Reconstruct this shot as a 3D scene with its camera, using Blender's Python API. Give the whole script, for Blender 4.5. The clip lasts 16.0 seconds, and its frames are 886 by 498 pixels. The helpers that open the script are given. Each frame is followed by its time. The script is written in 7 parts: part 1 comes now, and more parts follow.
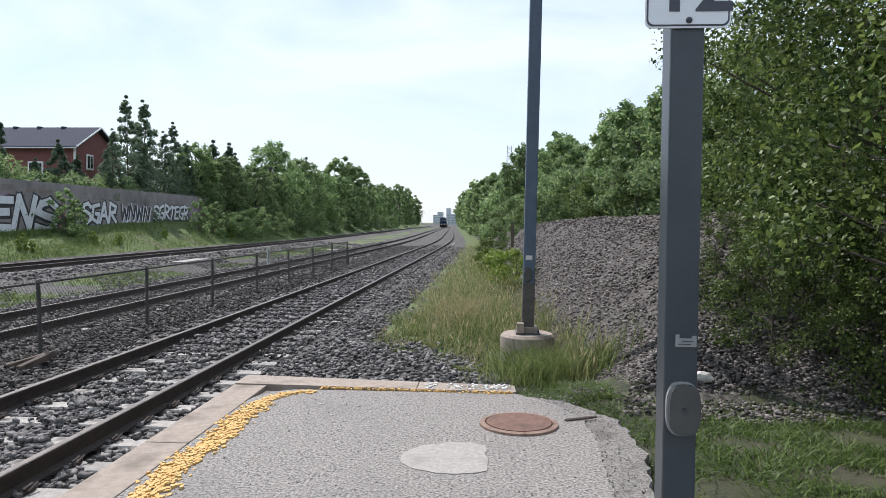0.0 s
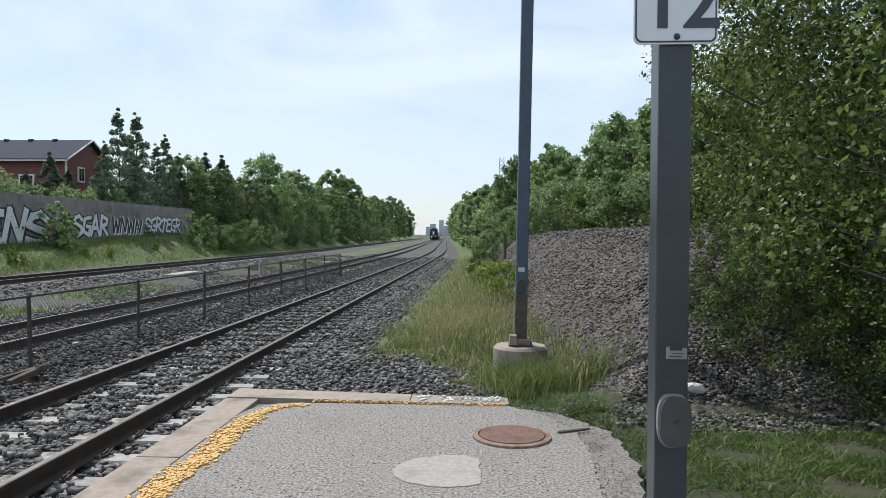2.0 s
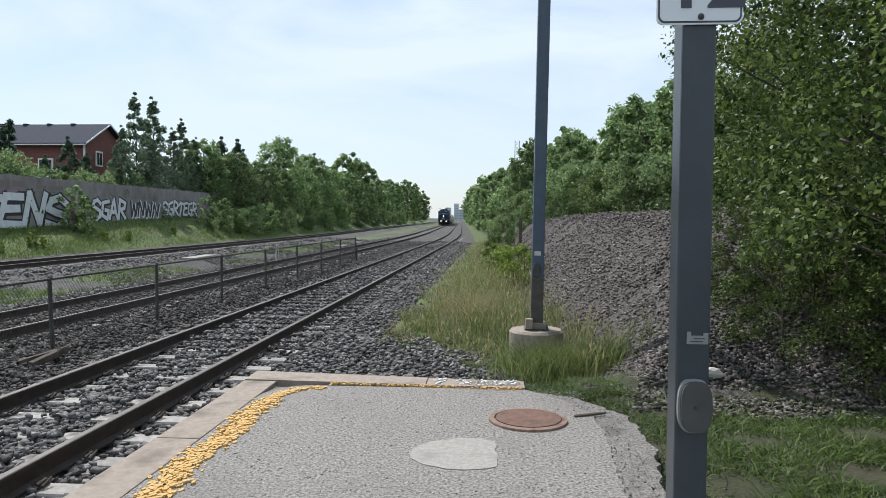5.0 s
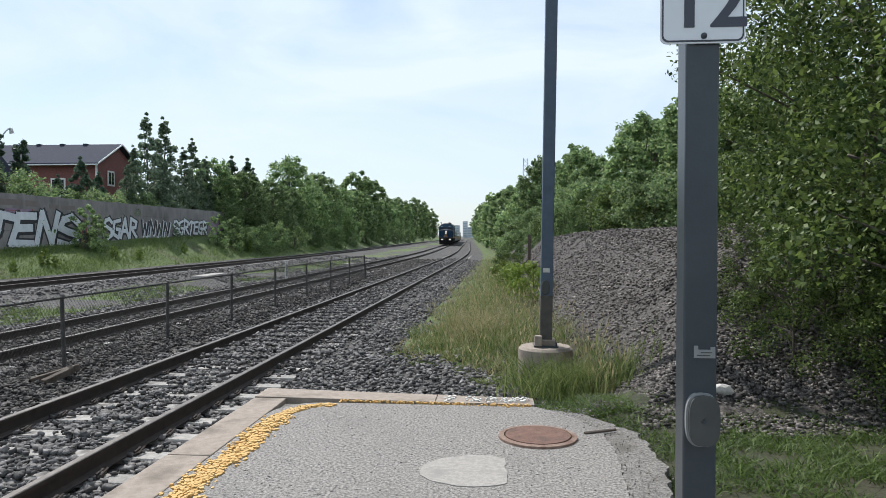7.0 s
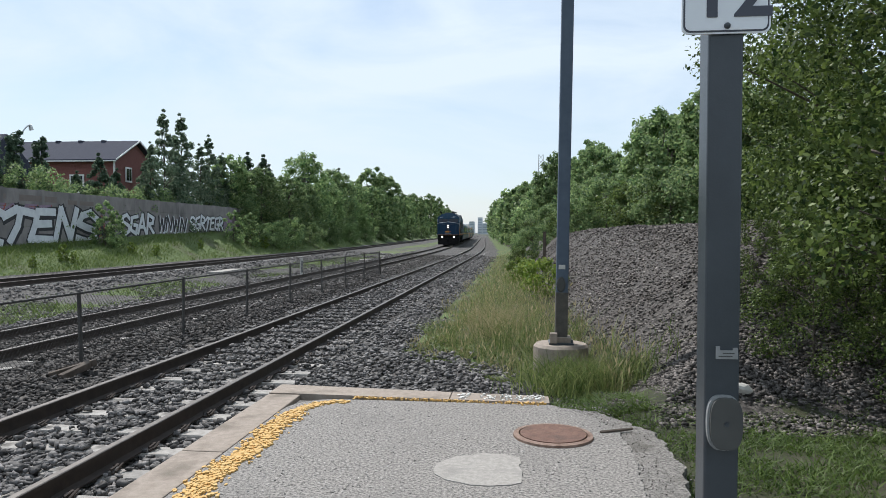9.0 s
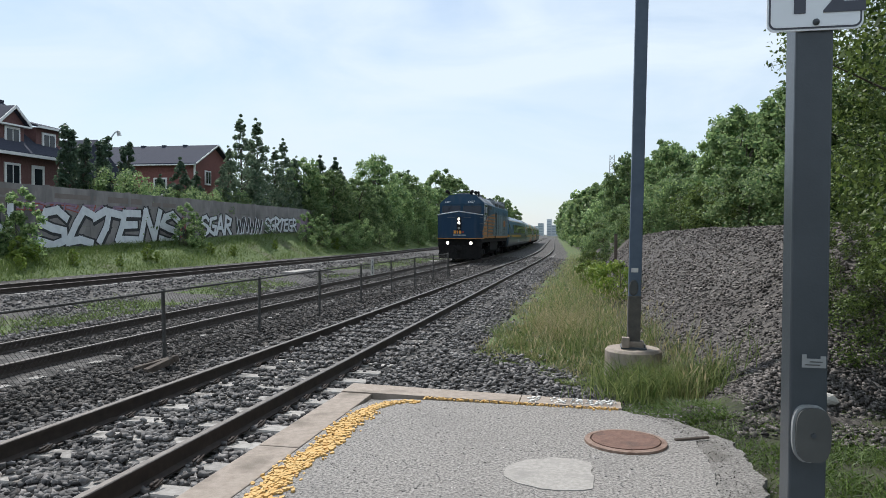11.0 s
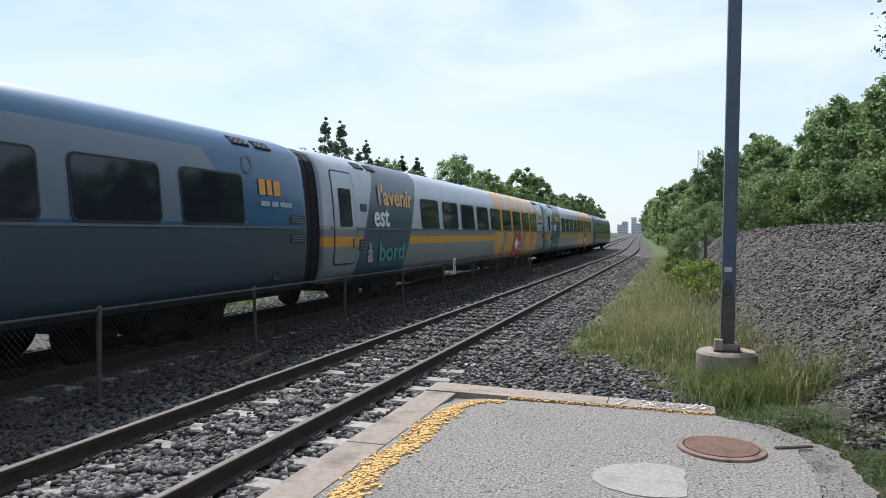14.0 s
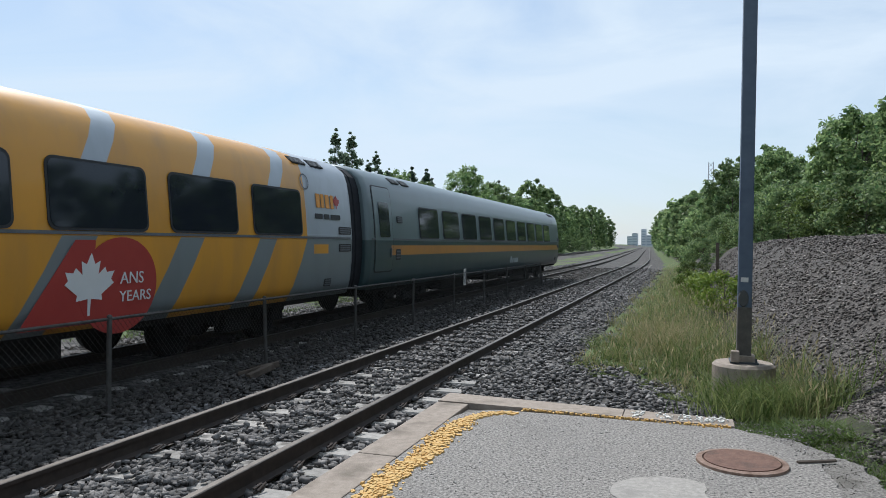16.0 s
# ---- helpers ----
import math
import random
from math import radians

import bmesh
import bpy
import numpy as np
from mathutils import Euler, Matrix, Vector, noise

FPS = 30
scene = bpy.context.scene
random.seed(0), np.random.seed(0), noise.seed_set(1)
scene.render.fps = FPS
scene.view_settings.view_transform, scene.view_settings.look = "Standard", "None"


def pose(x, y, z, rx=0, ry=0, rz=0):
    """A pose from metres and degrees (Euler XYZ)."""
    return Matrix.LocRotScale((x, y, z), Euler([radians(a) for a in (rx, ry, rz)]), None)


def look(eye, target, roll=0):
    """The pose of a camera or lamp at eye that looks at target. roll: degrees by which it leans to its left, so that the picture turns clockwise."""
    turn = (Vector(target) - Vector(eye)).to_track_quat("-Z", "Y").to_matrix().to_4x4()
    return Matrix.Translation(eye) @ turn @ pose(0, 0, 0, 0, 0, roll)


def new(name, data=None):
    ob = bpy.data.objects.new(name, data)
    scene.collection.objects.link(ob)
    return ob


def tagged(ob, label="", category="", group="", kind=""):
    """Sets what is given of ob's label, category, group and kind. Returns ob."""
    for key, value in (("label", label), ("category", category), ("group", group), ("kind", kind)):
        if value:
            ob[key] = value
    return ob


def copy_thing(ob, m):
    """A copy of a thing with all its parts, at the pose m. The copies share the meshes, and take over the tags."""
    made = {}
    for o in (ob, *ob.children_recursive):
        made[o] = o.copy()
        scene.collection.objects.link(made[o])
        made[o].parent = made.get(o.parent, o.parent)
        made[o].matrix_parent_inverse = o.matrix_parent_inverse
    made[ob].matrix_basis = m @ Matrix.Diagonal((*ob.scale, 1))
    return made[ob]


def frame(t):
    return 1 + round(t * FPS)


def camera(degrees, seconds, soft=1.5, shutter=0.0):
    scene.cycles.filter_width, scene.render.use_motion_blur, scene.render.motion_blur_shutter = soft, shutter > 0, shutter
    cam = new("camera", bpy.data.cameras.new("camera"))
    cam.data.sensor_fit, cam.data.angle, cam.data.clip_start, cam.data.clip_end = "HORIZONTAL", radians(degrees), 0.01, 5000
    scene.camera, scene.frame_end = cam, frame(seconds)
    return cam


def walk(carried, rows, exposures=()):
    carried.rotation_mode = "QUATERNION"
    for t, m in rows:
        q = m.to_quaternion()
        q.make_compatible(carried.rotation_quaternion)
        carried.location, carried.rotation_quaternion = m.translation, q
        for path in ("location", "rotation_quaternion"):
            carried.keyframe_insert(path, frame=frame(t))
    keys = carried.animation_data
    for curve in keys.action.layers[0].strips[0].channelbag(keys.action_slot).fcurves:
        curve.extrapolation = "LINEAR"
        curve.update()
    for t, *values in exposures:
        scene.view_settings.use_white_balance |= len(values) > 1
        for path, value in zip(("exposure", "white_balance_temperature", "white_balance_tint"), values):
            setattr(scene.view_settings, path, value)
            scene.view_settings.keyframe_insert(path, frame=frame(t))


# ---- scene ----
# camera: seconds, place, pitch, lean, yaw
CAMERA_ROWS = [
    (0.0, -0.000, -0.000, 1.670, -2.06, -0.47, 3.48),
    (0.5, -0.002, -0.024, 1.678, -0.97, -0.34, 3.15),
    (1.0, -0.001, -0.025, 1.681, -0.82, -0.43, 2.87),
    (1.5, 0.001, -0.024, 1.676, -1.05, -0.42, 2.85),
    (2.0, 0.003, -0.014, 1.676, -1.10, -0.33, 2.89),
    (2.5, 0.001, -0.013, 1.677, -1.53, -0.36, 3.53),
    (3.0, 0.005, -0.008, 1.677, -1.79, -0.45, 3.66),
    (3.5, -0.003, -0.009, 1.675, -2.10, -0.68, 3.42),
    (4.0, -0.009, -0.005, 1.677, -2.50, -0.61, 3.74),
    (6.5, -0.011, -0.023, 1.677, -1.53, -0.08, 4.48),
    (7.0, -0.008, -0.042, 1.672, -1.00, -0.10, 4.82),
    (7.5, -0.013, -0.006, 1.676, -1.32, -0.06, 4.95),
    (8.0, -0.011, 0.005, 1.673, -1.14, -0.02, 5.21),
    (8.5, -0.008, 0.013, 1.673, -1.24, -0.07, 5.50),
    (11.0, -0.028, -0.008, 1.677, -1.20, -0.35, 11.57),
    (11.5, -0.035, -0.001, 1.677, -1.04, -0.19, 14.34),
    (12.0, -0.045, 0.001, 1.678, -1.18, -0.16, 17.89),
    (12.5, -0.056, 0.030, 1.665, -1.68, -0.24, 18.36),
    (13.0, -0.064, 0.033, 1.668, -1.49, -0.27, 17.85),
    (13.5, -0.053, 0.009, 1.681, -1.31, -0.23, 17.68),
    (14.0, -0.065, 0.022, 1.672, -1.28, -0.05, 18.14),
    (14.5, -0.052, -0.004, 1.683, -1.50, -0.01, 17.89),
    (15.0, -0.056, 0.053, 1.663, 1.17, 0.02, 17.21),
    (15.1, -0.059, 0.055, 1.689, 1.40, -0.03, 14.33),
    (15.2, -0.059, 0.044, 1.693, 0.86, -0.03, 15.74),
    (15.3, -0.087, 0.047, 1.673, 1.06, -0.05, 18.37),
    (15.5, -0.106, 0.062, 1.654, -0.18, -0.09, 18.80),
    (16.0, -0.125, 0.089, 1.645, -0.36, -0.17, 18.89),
]
cam = camera(64.2, 16.0, soft=0.8)
walk(cam, [(t, pose(x, y, z, 90 + pitch, lean, yaw)) for t, x, y, z, pitch, lean, yaw in CAMERA_ROWS],
     exposures=[(0.0, 0.20, 6200, 15), (0.6, 0.06, 6200, 11), (4.0, 0.0, 6200, 11), (6.5, 0.08, 6200, 11), (8.5, 0.0, 6200, 11), (12.2, 0.0, 6200, 11), (13.0, 0.26, 5950, 13), (14.0, 0.10, 6100, 13), (14.5, 0.04, 6200, 11), (15.0, 0.05, 6200, 11), (15.5, -0.18, 5900, 9), (16.0, -0.14, 6000, 10)])

# ---- light ----
SUN_FROM = Vector((-0.41, 0.46, 0.79)).normalized()
world = bpy.data.worlds.new("hazy_summer_sky")
scene.world = world
world.use_nodes = True
wn, wl = world.node_tree.nodes, world.node_tree.links
wn.clear()
w_out = wn.new("ShaderNodeOutputWorld")
w_bg = wn.new("ShaderNodeBackground")
w_sky = wn.new("ShaderNodeTexSky")
w_sky.sky_type, w_sky.sun_disc = "NISHITA", False
w_sky.sun_elevation = math.asin(SUN_FROM.z)
w_sky.sun_rotation = math.atan2(SUN_FROM.x, SUN_FROM.y)
w_sky.air_density, w_sky.dust_density, w_sky.ozone_density = 1.3, 0.5, 3.0
w_coord = wn.new("ShaderNodeTexCoord")
w_map = wn.new("ShaderNodeMapping")
w_map.inputs["Scale"].default_value = (1.0, 1.0, 3.2)
w_noise = wn.new("ShaderNodeTexNoise")
w_noise.inputs["Scale"].default_value = 2.3
w_noise.inputs["Detail"].default_value = 6.0
w_noise.inputs["Roughness"].default_value = 0.55
w_noise.inputs["Distortion"].default_value = 0.6
w_ramp = wn.new("ShaderNodeValToRGB")
w_ramp.color_ramp.elements[0].position, w_ramp.color_ramp.elements[0].color = 0.34, (0.46, 0.46, 0.46, 1)
w_ramp.color_ramp.elements[1].position, w_ramp.color_ramp.elements[1].color = 0.62, (1, 1, 1, 1)
w_mix = wn.new("ShaderNodeMix")
w_mix.data_type = "RGBA"
w_mix.inputs["B"].default_value = (7.1, 8.0, 8.7, 1)      # thin bright cloud
wl.new(w_coord.outputs["Generated"], w_map.inputs["Vector"])
wl.new(w_map.outputs["Vector"], w_noise.inputs["Vector"])
wl.new(w_noise.outputs["Fac"], w_ramp.inputs["Fac"])
wl.new(w_ramp.outputs["Color"], w_mix.inputs["Factor"])
wl.new(w_sky.outputs["Color"], w_mix.inputs["A"])
wl.new(w_mix.outputs["Result"], w_bg.inputs["Color"])
w_bg.inputs["Strength"].default_value = 0.115
wl.new(w_bg.outputs["Background"], w_out.inputs["Surface"])

sun_data = bpy.data.lights.new("sun", "SUN")
sun_data.energy, sun_data.angle, sun_data.color = 4.8, radians(0.8), (1.0, 0.95, 0.88)
sun = new("sun", sun_data)
sun.matrix_world = look(SUN_FROM * 100, (0, 0, 0))
scene.view_settings.exposure = 0.0

# ---- materials ----
def rgb(c):
    return (c[0], c[1], c[2], 1.0)


def material(name, base, second=None, rough=0.7, metal=0.0, scale=6.0, bump=0.0, bump_scale=60.0, spots=None, spot_scale=1.0,
             spot_at=(0.55, 0.7), vary=0.0, island=0.0, emit=None, coat=0.0, stretch=(1, 1, 1), edge=(0.33, 0.67), spec=0.5):
    """Base colour broken by two noises; optional stains, bump and piece by piece variation."""
    m = bpy.data.materials.new(name)
    m.use_nodes = True
    n, l = m.node_tree.nodes, m.node_tree.links
    b = n["Principled BSDF"]
    b.inputs["Roughness"].default_value, b.inputs["Metallic"].default_value = rough, metal
    b.inputs["Coat Weight"].default_value = coat
    b.inputs["Specular IOR Level"].default_value = spec
    tc = n.new("ShaderNodeTexCoord")
    mp = n.new("ShaderNodeMapping")
    mp.inputs["Scale"].default_value = stretch
    l.new(tc.outputs["Object"], mp.inputs["Vector"])
    n1 = n.new("ShaderNodeTexNoise")
    n1.inputs["Scale"].default_value, n1.inputs["Detail"].default_value, n1.inputs["Roughness"].default_value = scale, 8.0, 0.65
    l.new(mp.outputs["Vector"], n1.inputs["Vector"])
    r1 = n.new("ShaderNodeValToRGB")
    r1.color_ramp.elements[0].position, r1.color_ramp.elements[1].position = edge
    r1.color_ramp.elements[0].color = rgb(base)
    r1.color_ramp.elements[1].color = rgb(second or [min(1, c * 1.25) for c in base])
    l.new(n1.outputs["Fac"], r1.inputs["Fac"])
    out = r1.outputs["Color"]
    if spots:
        n2 = n.new("ShaderNodeTexNoise")
        n2.inputs["Scale"].default_value, n2.inputs["Detail"].default_value = spot_scale, 5.0
        l.new(mp.outputs["Vector"], n2.inputs["Vector"])
        r2 = n.new("ShaderNodeValToRGB")
        r2.color_ramp.elements[0].position, r2.color_ramp.elements[1].position = spot_at
        l.new(n2.outputs["Fac"], r2.inputs["Fac"])
        mx = n.new("ShaderNodeMix")
        mx.data_type = "RGBA"
        mx.inputs["B"].default_value = rgb(spots)
        l.new(r2.outputs["Color"], mx.inputs["Factor"])
        l.new(out, mx.inputs["A"])
        out = mx.outputs["Result"]
    for amount, node, socket in ((vary, "ShaderNodeObjectInfo", "Random"), (island, "ShaderNodeNewGeometry", "Random Per Island")):
        if amount:
            src = n.new(node)
            mr = n.new("ShaderNodeMapRange")
            mr.inputs["To Min"].default_value, mr.inputs["To Max"].default_value = 1 - amount, 1 + amount
            l.new(src.outputs[socket], mr.inputs["Value"])
            hs = n.new("ShaderNodeHueSaturation")
            l.new(mr.outputs["Result"], hs.inputs["Value"])
            l.new(out, hs.inputs["Color"])
            out = hs.outputs["Color"]
    l.new(out, b.inputs["Base Color"])
    if bump:
        n3 = n.new("ShaderNodeTexNoise")
        n3.inputs["Scale"].default_value, n3.inputs["Detail"].default_value = bump_scale, 4.0
        l.new(mp.outputs["Vector"], n3.inputs["Vector"])
        bp = n.new("ShaderNodeBump")
        bp.inputs["Strength"].default_value, bp.inputs["Distance"].default_value = bump, 0.02
        l.new(n3.outputs["Fac"], bp.inputs["Height"])
        l.new(bp.outputs["Normal"], b.inputs["Normal"])
    if emit:
        b.inputs["Emission Color"].default_value, b.inputs["Emission Strength"].default_value = rgb(emit[:3]), emit[3]
    return m


def leaf_material(name, dark, light, island=0.35, trans=0.35, object_vary=0.12):
    """Leaves: matt, a little light through them, each leaf its own green."""
    m = bpy.data.materials.new(name)
    m.use_nodes = True
    n, l = m.node_tree.nodes, m.node_tree.links
    b = n["Principled BSDF"]
    b.inputs["Roughness"].default_value = 0.55
    b.inputs["Specular IOR Level"].default_value = 0.3
    geo = n.new("ShaderNodeNewGeometry")
    ramp = n.new("ShaderNodeValToRGB")
    ramp.color_ramp.elements[0].color, ramp.color_ramp.elements[1].color = rgb(dark), rgb(light)
    l.new(geo.outputs["Random Per Island"], ramp.inputs["Fac"])
    info = n.new("ShaderNodeObjectInfo")
    mr = n.new("ShaderNodeMapRange")
    mr.inputs["To Min"].default_value, mr.inputs["To Max"].default_value = 1 - object_vary, 1 + object_vary
    l.new(info.outputs["Random"], mr.inputs["Value"])
    hs = n.new("ShaderNodeHueSaturation")
    l.new(mr.outputs["Result"], hs.inputs["Value"])
    l.new(ramp.outputs["Color"], hs.inputs["Color"])
    l.new(hs.outputs["Color"], b.inputs["Base Color"])
    tr = n.new("ShaderNodeBsdfTranslucent")
    l.new(hs.outputs["Color"], tr.inputs["Color"])
    mix = n.new("ShaderNodeMixShader")
    mix.inputs["Fac"].default_value = trans
    l.new(b.outputs["BSDF"], mix.inputs[1])
    l.new(tr.outputs["BSDF"], mix.inputs[2])
    l.new(mix.outputs["Shader"], n["Material Output"].inputs["Surface"])
    return m


M = {}
M["asphalt"] = material("worn_asphalt", (0.06, 0.056, 0.051), (0.365, 0.34, 0.312), rough=0.92, scale=48, edge=(0.36, 0.64), bump=0.35, bump_scale=90, spots=(0.15, 0.14, 0.13), spot_scale=0.9, spot_at=(0.50, 0.95))
M["asphalt_edge"] = material("crumbled_asphalt", (0.07, 0.066, 0.06), (0.30, 0.28, 0.255), rough=0.95, scale=60, edge=(0.37, 0.63), bump=0.6, bump_scale=110, spots=(0.12, 0.11, 0.095), spot_scale=2.5)
M["concrete"] = material("weathered_concrete", (0.25, 0.205, 0.165), (0.35, 0.295, 0.245), rough=0.88, scale=14, bump=0.3, bump_scale=120, spots=(0.17, 0.14, 0.11), spot_scale=2.2, vary=0.07)
M["patch"] = material("pale_cement", (0.25, 0.235, 0.212), (0.37, 0.345, 0.315), rough=0.9, scale=28, bump=0.25, bump_scale=90, spots=(0.25, 0.235, 0.215), spot_scale=5)
M["yellow"] = material("worn_yellow_paint", (0.50, 0.27, 0.06), (0.58, 0.41, 0.17), rough=0.8, scale=25, bump=0.2, bump_scale=120)
M["white_paint"] = material("worn_white_paint", (0.50, 0.49, 0.46), (0.62, 0.61, 0.58), rough=0.7, scale=20)
M["rust"] = material("rusted_iron", (0.105, 0.055, 0.038), (0.175, 0.095, 0.068), rough=0.85, scale=18, bump=0.3, bump_scale=90, spots=(0.075, 0.045, 0.034), spot_scale=4)
M["rust_pale"] = material("flaking_pale_rust", (0.17, 0.105, 0.075), (0.27, 0.19, 0.15), rough=0.9, scale=22, bump=0.4, bump_scale=80, spots=(0.11, 0.06, 0.04), spot_scale=6)
M["rail_side"] = material("brown_rail_steel", (0.030, 0.023, 0.019), (0.055, 0.040, 0.032), rough=0.75, metal=0.2, scale=10)
M["rail_top"] = material("dull_rail_head", (0.07, 0.06, 0.052), (0.12, 0.105, 0.092), rough=0.5, metal=0.5, scale=8)
M["tie"] = material("grey_concrete_tie", (0.24, 0.225, 0.205), (0.36, 0.34, 0.315), rough=0.9, scale=16, bump=0.25, bump_scale=110, spots=(0.13, 0.12, 0.108), spot_scale=5, vary=0.15)
M["stone"] = material("grey_ballast_stone", (0.078, 0.073, 0.070), (0.175, 0.166, 0.160), rough=0.92, scale=22, island=0.65)
# same ballast with the train's shade put into its colour
M["stone_dark"] = material("shade_darkened_ballast_stone", (0.036, 0.032, 0.029), (0.090, 0.082, 0.075), rough=0.92, scale=22, island=0.6)
M["chip"] = material("asphalt_stone_chip", (0.14, 0.13, 0.12), (0.36, 0.34, 0.32), rough=0.9, scale=30, island=0.7)
M["stone_brown"] = material("brown_grey_gravel", (0.062, 0.054, 0.049), (0.18, 0.163, 0.15), rough=0.92, scale=20, island=0.75, spec=0.25)
M["ballast"] = material("ballast_bed", (0.012, 0.011, 0.010), (0.115, 0.107, 0.10), rough=0.95, scale=11, edge=(0.40, 0.60), bump=1.0, bump_scale=18, spots=(0.045, 0.039, 0.034), spot_scale=0.5)
M["gravel"] = material("gravel_mound_earth", (0.02, 0.017, 0.015), (0.11, 0.098, 0.088), rough=0.95, scale=14, edge=(0.40, 0.60), bump=1.0, bump_scale=24, spots=(0.045, 0.036, 0.03), spot_scale=0.45)
M["earth"] = material("grassy_earth", (0.020, 0.024, 0.010), (0.048, 0.052, 0.021), rough=0.95, scale=5, bump=0.6, bump_scale=30, spots=(0.055, 0.048, 0.028), spot_scale=0.6)
M["meadow"] = material("mown_bank_grass", (0.05, 0.085, 0.020), (0.10, 0.135, 0.036), rough=0.95, scale=2.5, bump=0.7, bump_scale=14, spots=(0.085, 0.08, 0.045), spot_scale=0.35)
M["grass"] = leaf_material("green_grass", (0.055, 0.10, 0.022), (0.26, 0.29, 0.11), trans=0.4)
M["grass_dry"] = leaf_material("dry_seeding_grass", (0.22, 0.20, 0.09), (0.52, 0.44, 0.26), trans=0.35)
M["lawn"] = leaf_material("short_weeds", (0.034, 0.068, 0.012), (0.125, 0.18, 0.042), trans=0.35)
M["leaf"] = leaf_material("broad_leaves", (0.018, 0.042, 0.010), (0.175, 0.235, 0.062), trans=0.38)
# greens raised to put the missing distance haze into the leaf colour
M["leaf_far"] = leaf_material("haze_lightened_tree_leaves", (0.07, 0.14, 0.055), (0.31, 0.40, 0.17), trans=0.55, object_vary=0.28)
M["leaf_blue"] = leaf_material("silvery_leaves", (0.08, 0.135, 0.085), (0.25, 0.31, 0.20), trans=0.5)
M["leaf_dark"] = leaf_material("dark_conifer_needles", (0.045, 0.085, 0.055), (0.13, 0.185, 0.115), trans=0.4)
M["leaf_bright"] = leaf_material("fresh_leaves", (0.09, 0.16, 0.02), (0.24, 0.30, 0.06))
M["bark"] = material("grey_brown_bark", (0.06, 0.048, 0.038), (0.12, 0.10, 0.085), rough=0.95, scale=12, bump=0.8, bump_scale=30, stretch=(1, 1, 0.3))
M["galv"] = material("grey_painted_steel", (0.032, 0.041, 0.050), (0.046, 0.056, 0.066), rough=0.36, metal=0.0, scale=5, bump=0.04, bump_scale=150, spots=(0.027, 0.034, 0.041), spot_scale=2, spec=0.5)
M["pole"] = material("blue_grey_pole_paint", (0.06, 0.085, 0.125), (0.085, 0.115, 0.16), rough=0.5, metal=0.1, scale=6)
M["plastic"] = material("grey_cover_plate", (0.06, 0.062, 0.06), (0.08, 0.082, 0.078), rough=0.6, scale=10, spec=0.3)
M["label_grey"] = material("worn_grey_label", (0.20, 0.21, 0.21), (0.27, 0.28, 0.28), rough=0.6, scale=12)
M["sign_white"] = material("white_sign_face", (0.70, 0.73, 0.76), (0.74, 0.77, 0.80), rough=0.45, scale=4)
M["sign_ink"] = material("dark_sign_ink", (0.05, 0.055, 0.075), (0.06, 0.065, 0.085), rough=0.5, scale=4)
M["fence"] = material("dull_fence_steel", (0.055, 0.053, 0.050), (0.10, 0.096, 0.09), rough=0.7, metal=0.3, scale=12)
M["wall"] = material("stained_wall_concrete", (0.165, 0.152, 0.148), (0.255, 0.237, 0.228), rough=0.92, scale=1.6, bump=0.3, bump_scale=30, spots=(0.10, 0.094, 0.094), spot_scale=0.5, vary=0.08, stretch=(1, 1, 0.45))
M["paint_white"] = material("pale_spray_paint", (0.55, 0.57, 0.60), (0.68, 0.70, 0.72), rough=0.7, scale=3)
M["paint_black"] = material("black_spray_paint", (0.016, 0.016, 0.02), (0.032, 0.032, 0.036), rough=0.7, scale=3)
M["paint_blue"] = material("blue_sign_paint", (0.10, 0.14, 0.30), (0.16, 0.22, 0.40), rough=0.7, scale=3)
M["paint_purple"] = material("faded_purple_spray_paint", (0.20, 0.14, 0.20), (0.27, 0.2, 0.26), rough=0.8, scale=3)
M["paint_red"] = material("dull_red_spray_paint", (0.26, 0.06, 0.05), (0.32, 0.1, 0.08), rough=0.8, scale=3)
M["paint_brown"] = material("brown_cover_paint", (0.16, 0.13, 0.12), (0.20, 0.165, 0.15), rough=0.85, scale=3)
M["brick"] = material("red_brick", (0.16, 0.062, 0.055), (0.23, 0.098, 0.085), rough=0.9, scale=8)
M["brick_dark"] = material("dark_red_brick", (0.125, 0.062, 0.060), (0.185, 0.095, 0.088), rough=0.9, scale=8)
M["roof"] = material("grey_shingles", (0.034, 0.038, 0.055), (0.058, 0.063, 0.085), rough=0.95, scale=6, stretch=(1, 1, 4), spec=0.2)
M["trim"] = material("white_trim", (0.68, 0.68, 0.67), (0.75, 0.75, 0.74), rough=0.6, scale=3)
M["glass_dark"] = material("dark_window_glass", (0.018, 0.022, 0.028), (0.025, 0.03, 0.036), rough=0.08, scale=2)
M["tower"] = material("far_tower_steel", (0.30, 0.32, 0.34), (0.36, 0.38, 0.40), rough=0.7, scale=4)
# far town: walls and windows lightened, haze painted into their colours
M["far_block"] = material("haze_paled_tower_block", (0.46, 0.50, 0.54), (0.54, 0.58, 0.61), rough=0.9, scale=0.1)
M["far_glass"] = material("haze_paled_windows", (0.28, 0.33, 0.38), (0.31, 0.36, 0.41), rough=0.5, scale=0.1)
M["black"] = material("grimy_black_steel", (0.008, 0.008, 0.009), (0.02, 0.019, 0.018), rough=0.8, scale=6, spec=0.15)
M["rubber"] = material("black_gangway_rubber", (0.009, 0.010, 0.013), (0.016, 0.018, 0.023), rough=0.7, scale=6, spec=0.2)
M["wood_old"] = material("old_wood", (0.06, 0.045, 0.035), (0.12, 0.095, 0.075), rough=0.9, scale=10)
M["lamp_on"] = material("lit_headlight", (0.8, 0.72, 0.55), rough=0.3, emit=(1.0, 0.93, 0.80, 5.0))
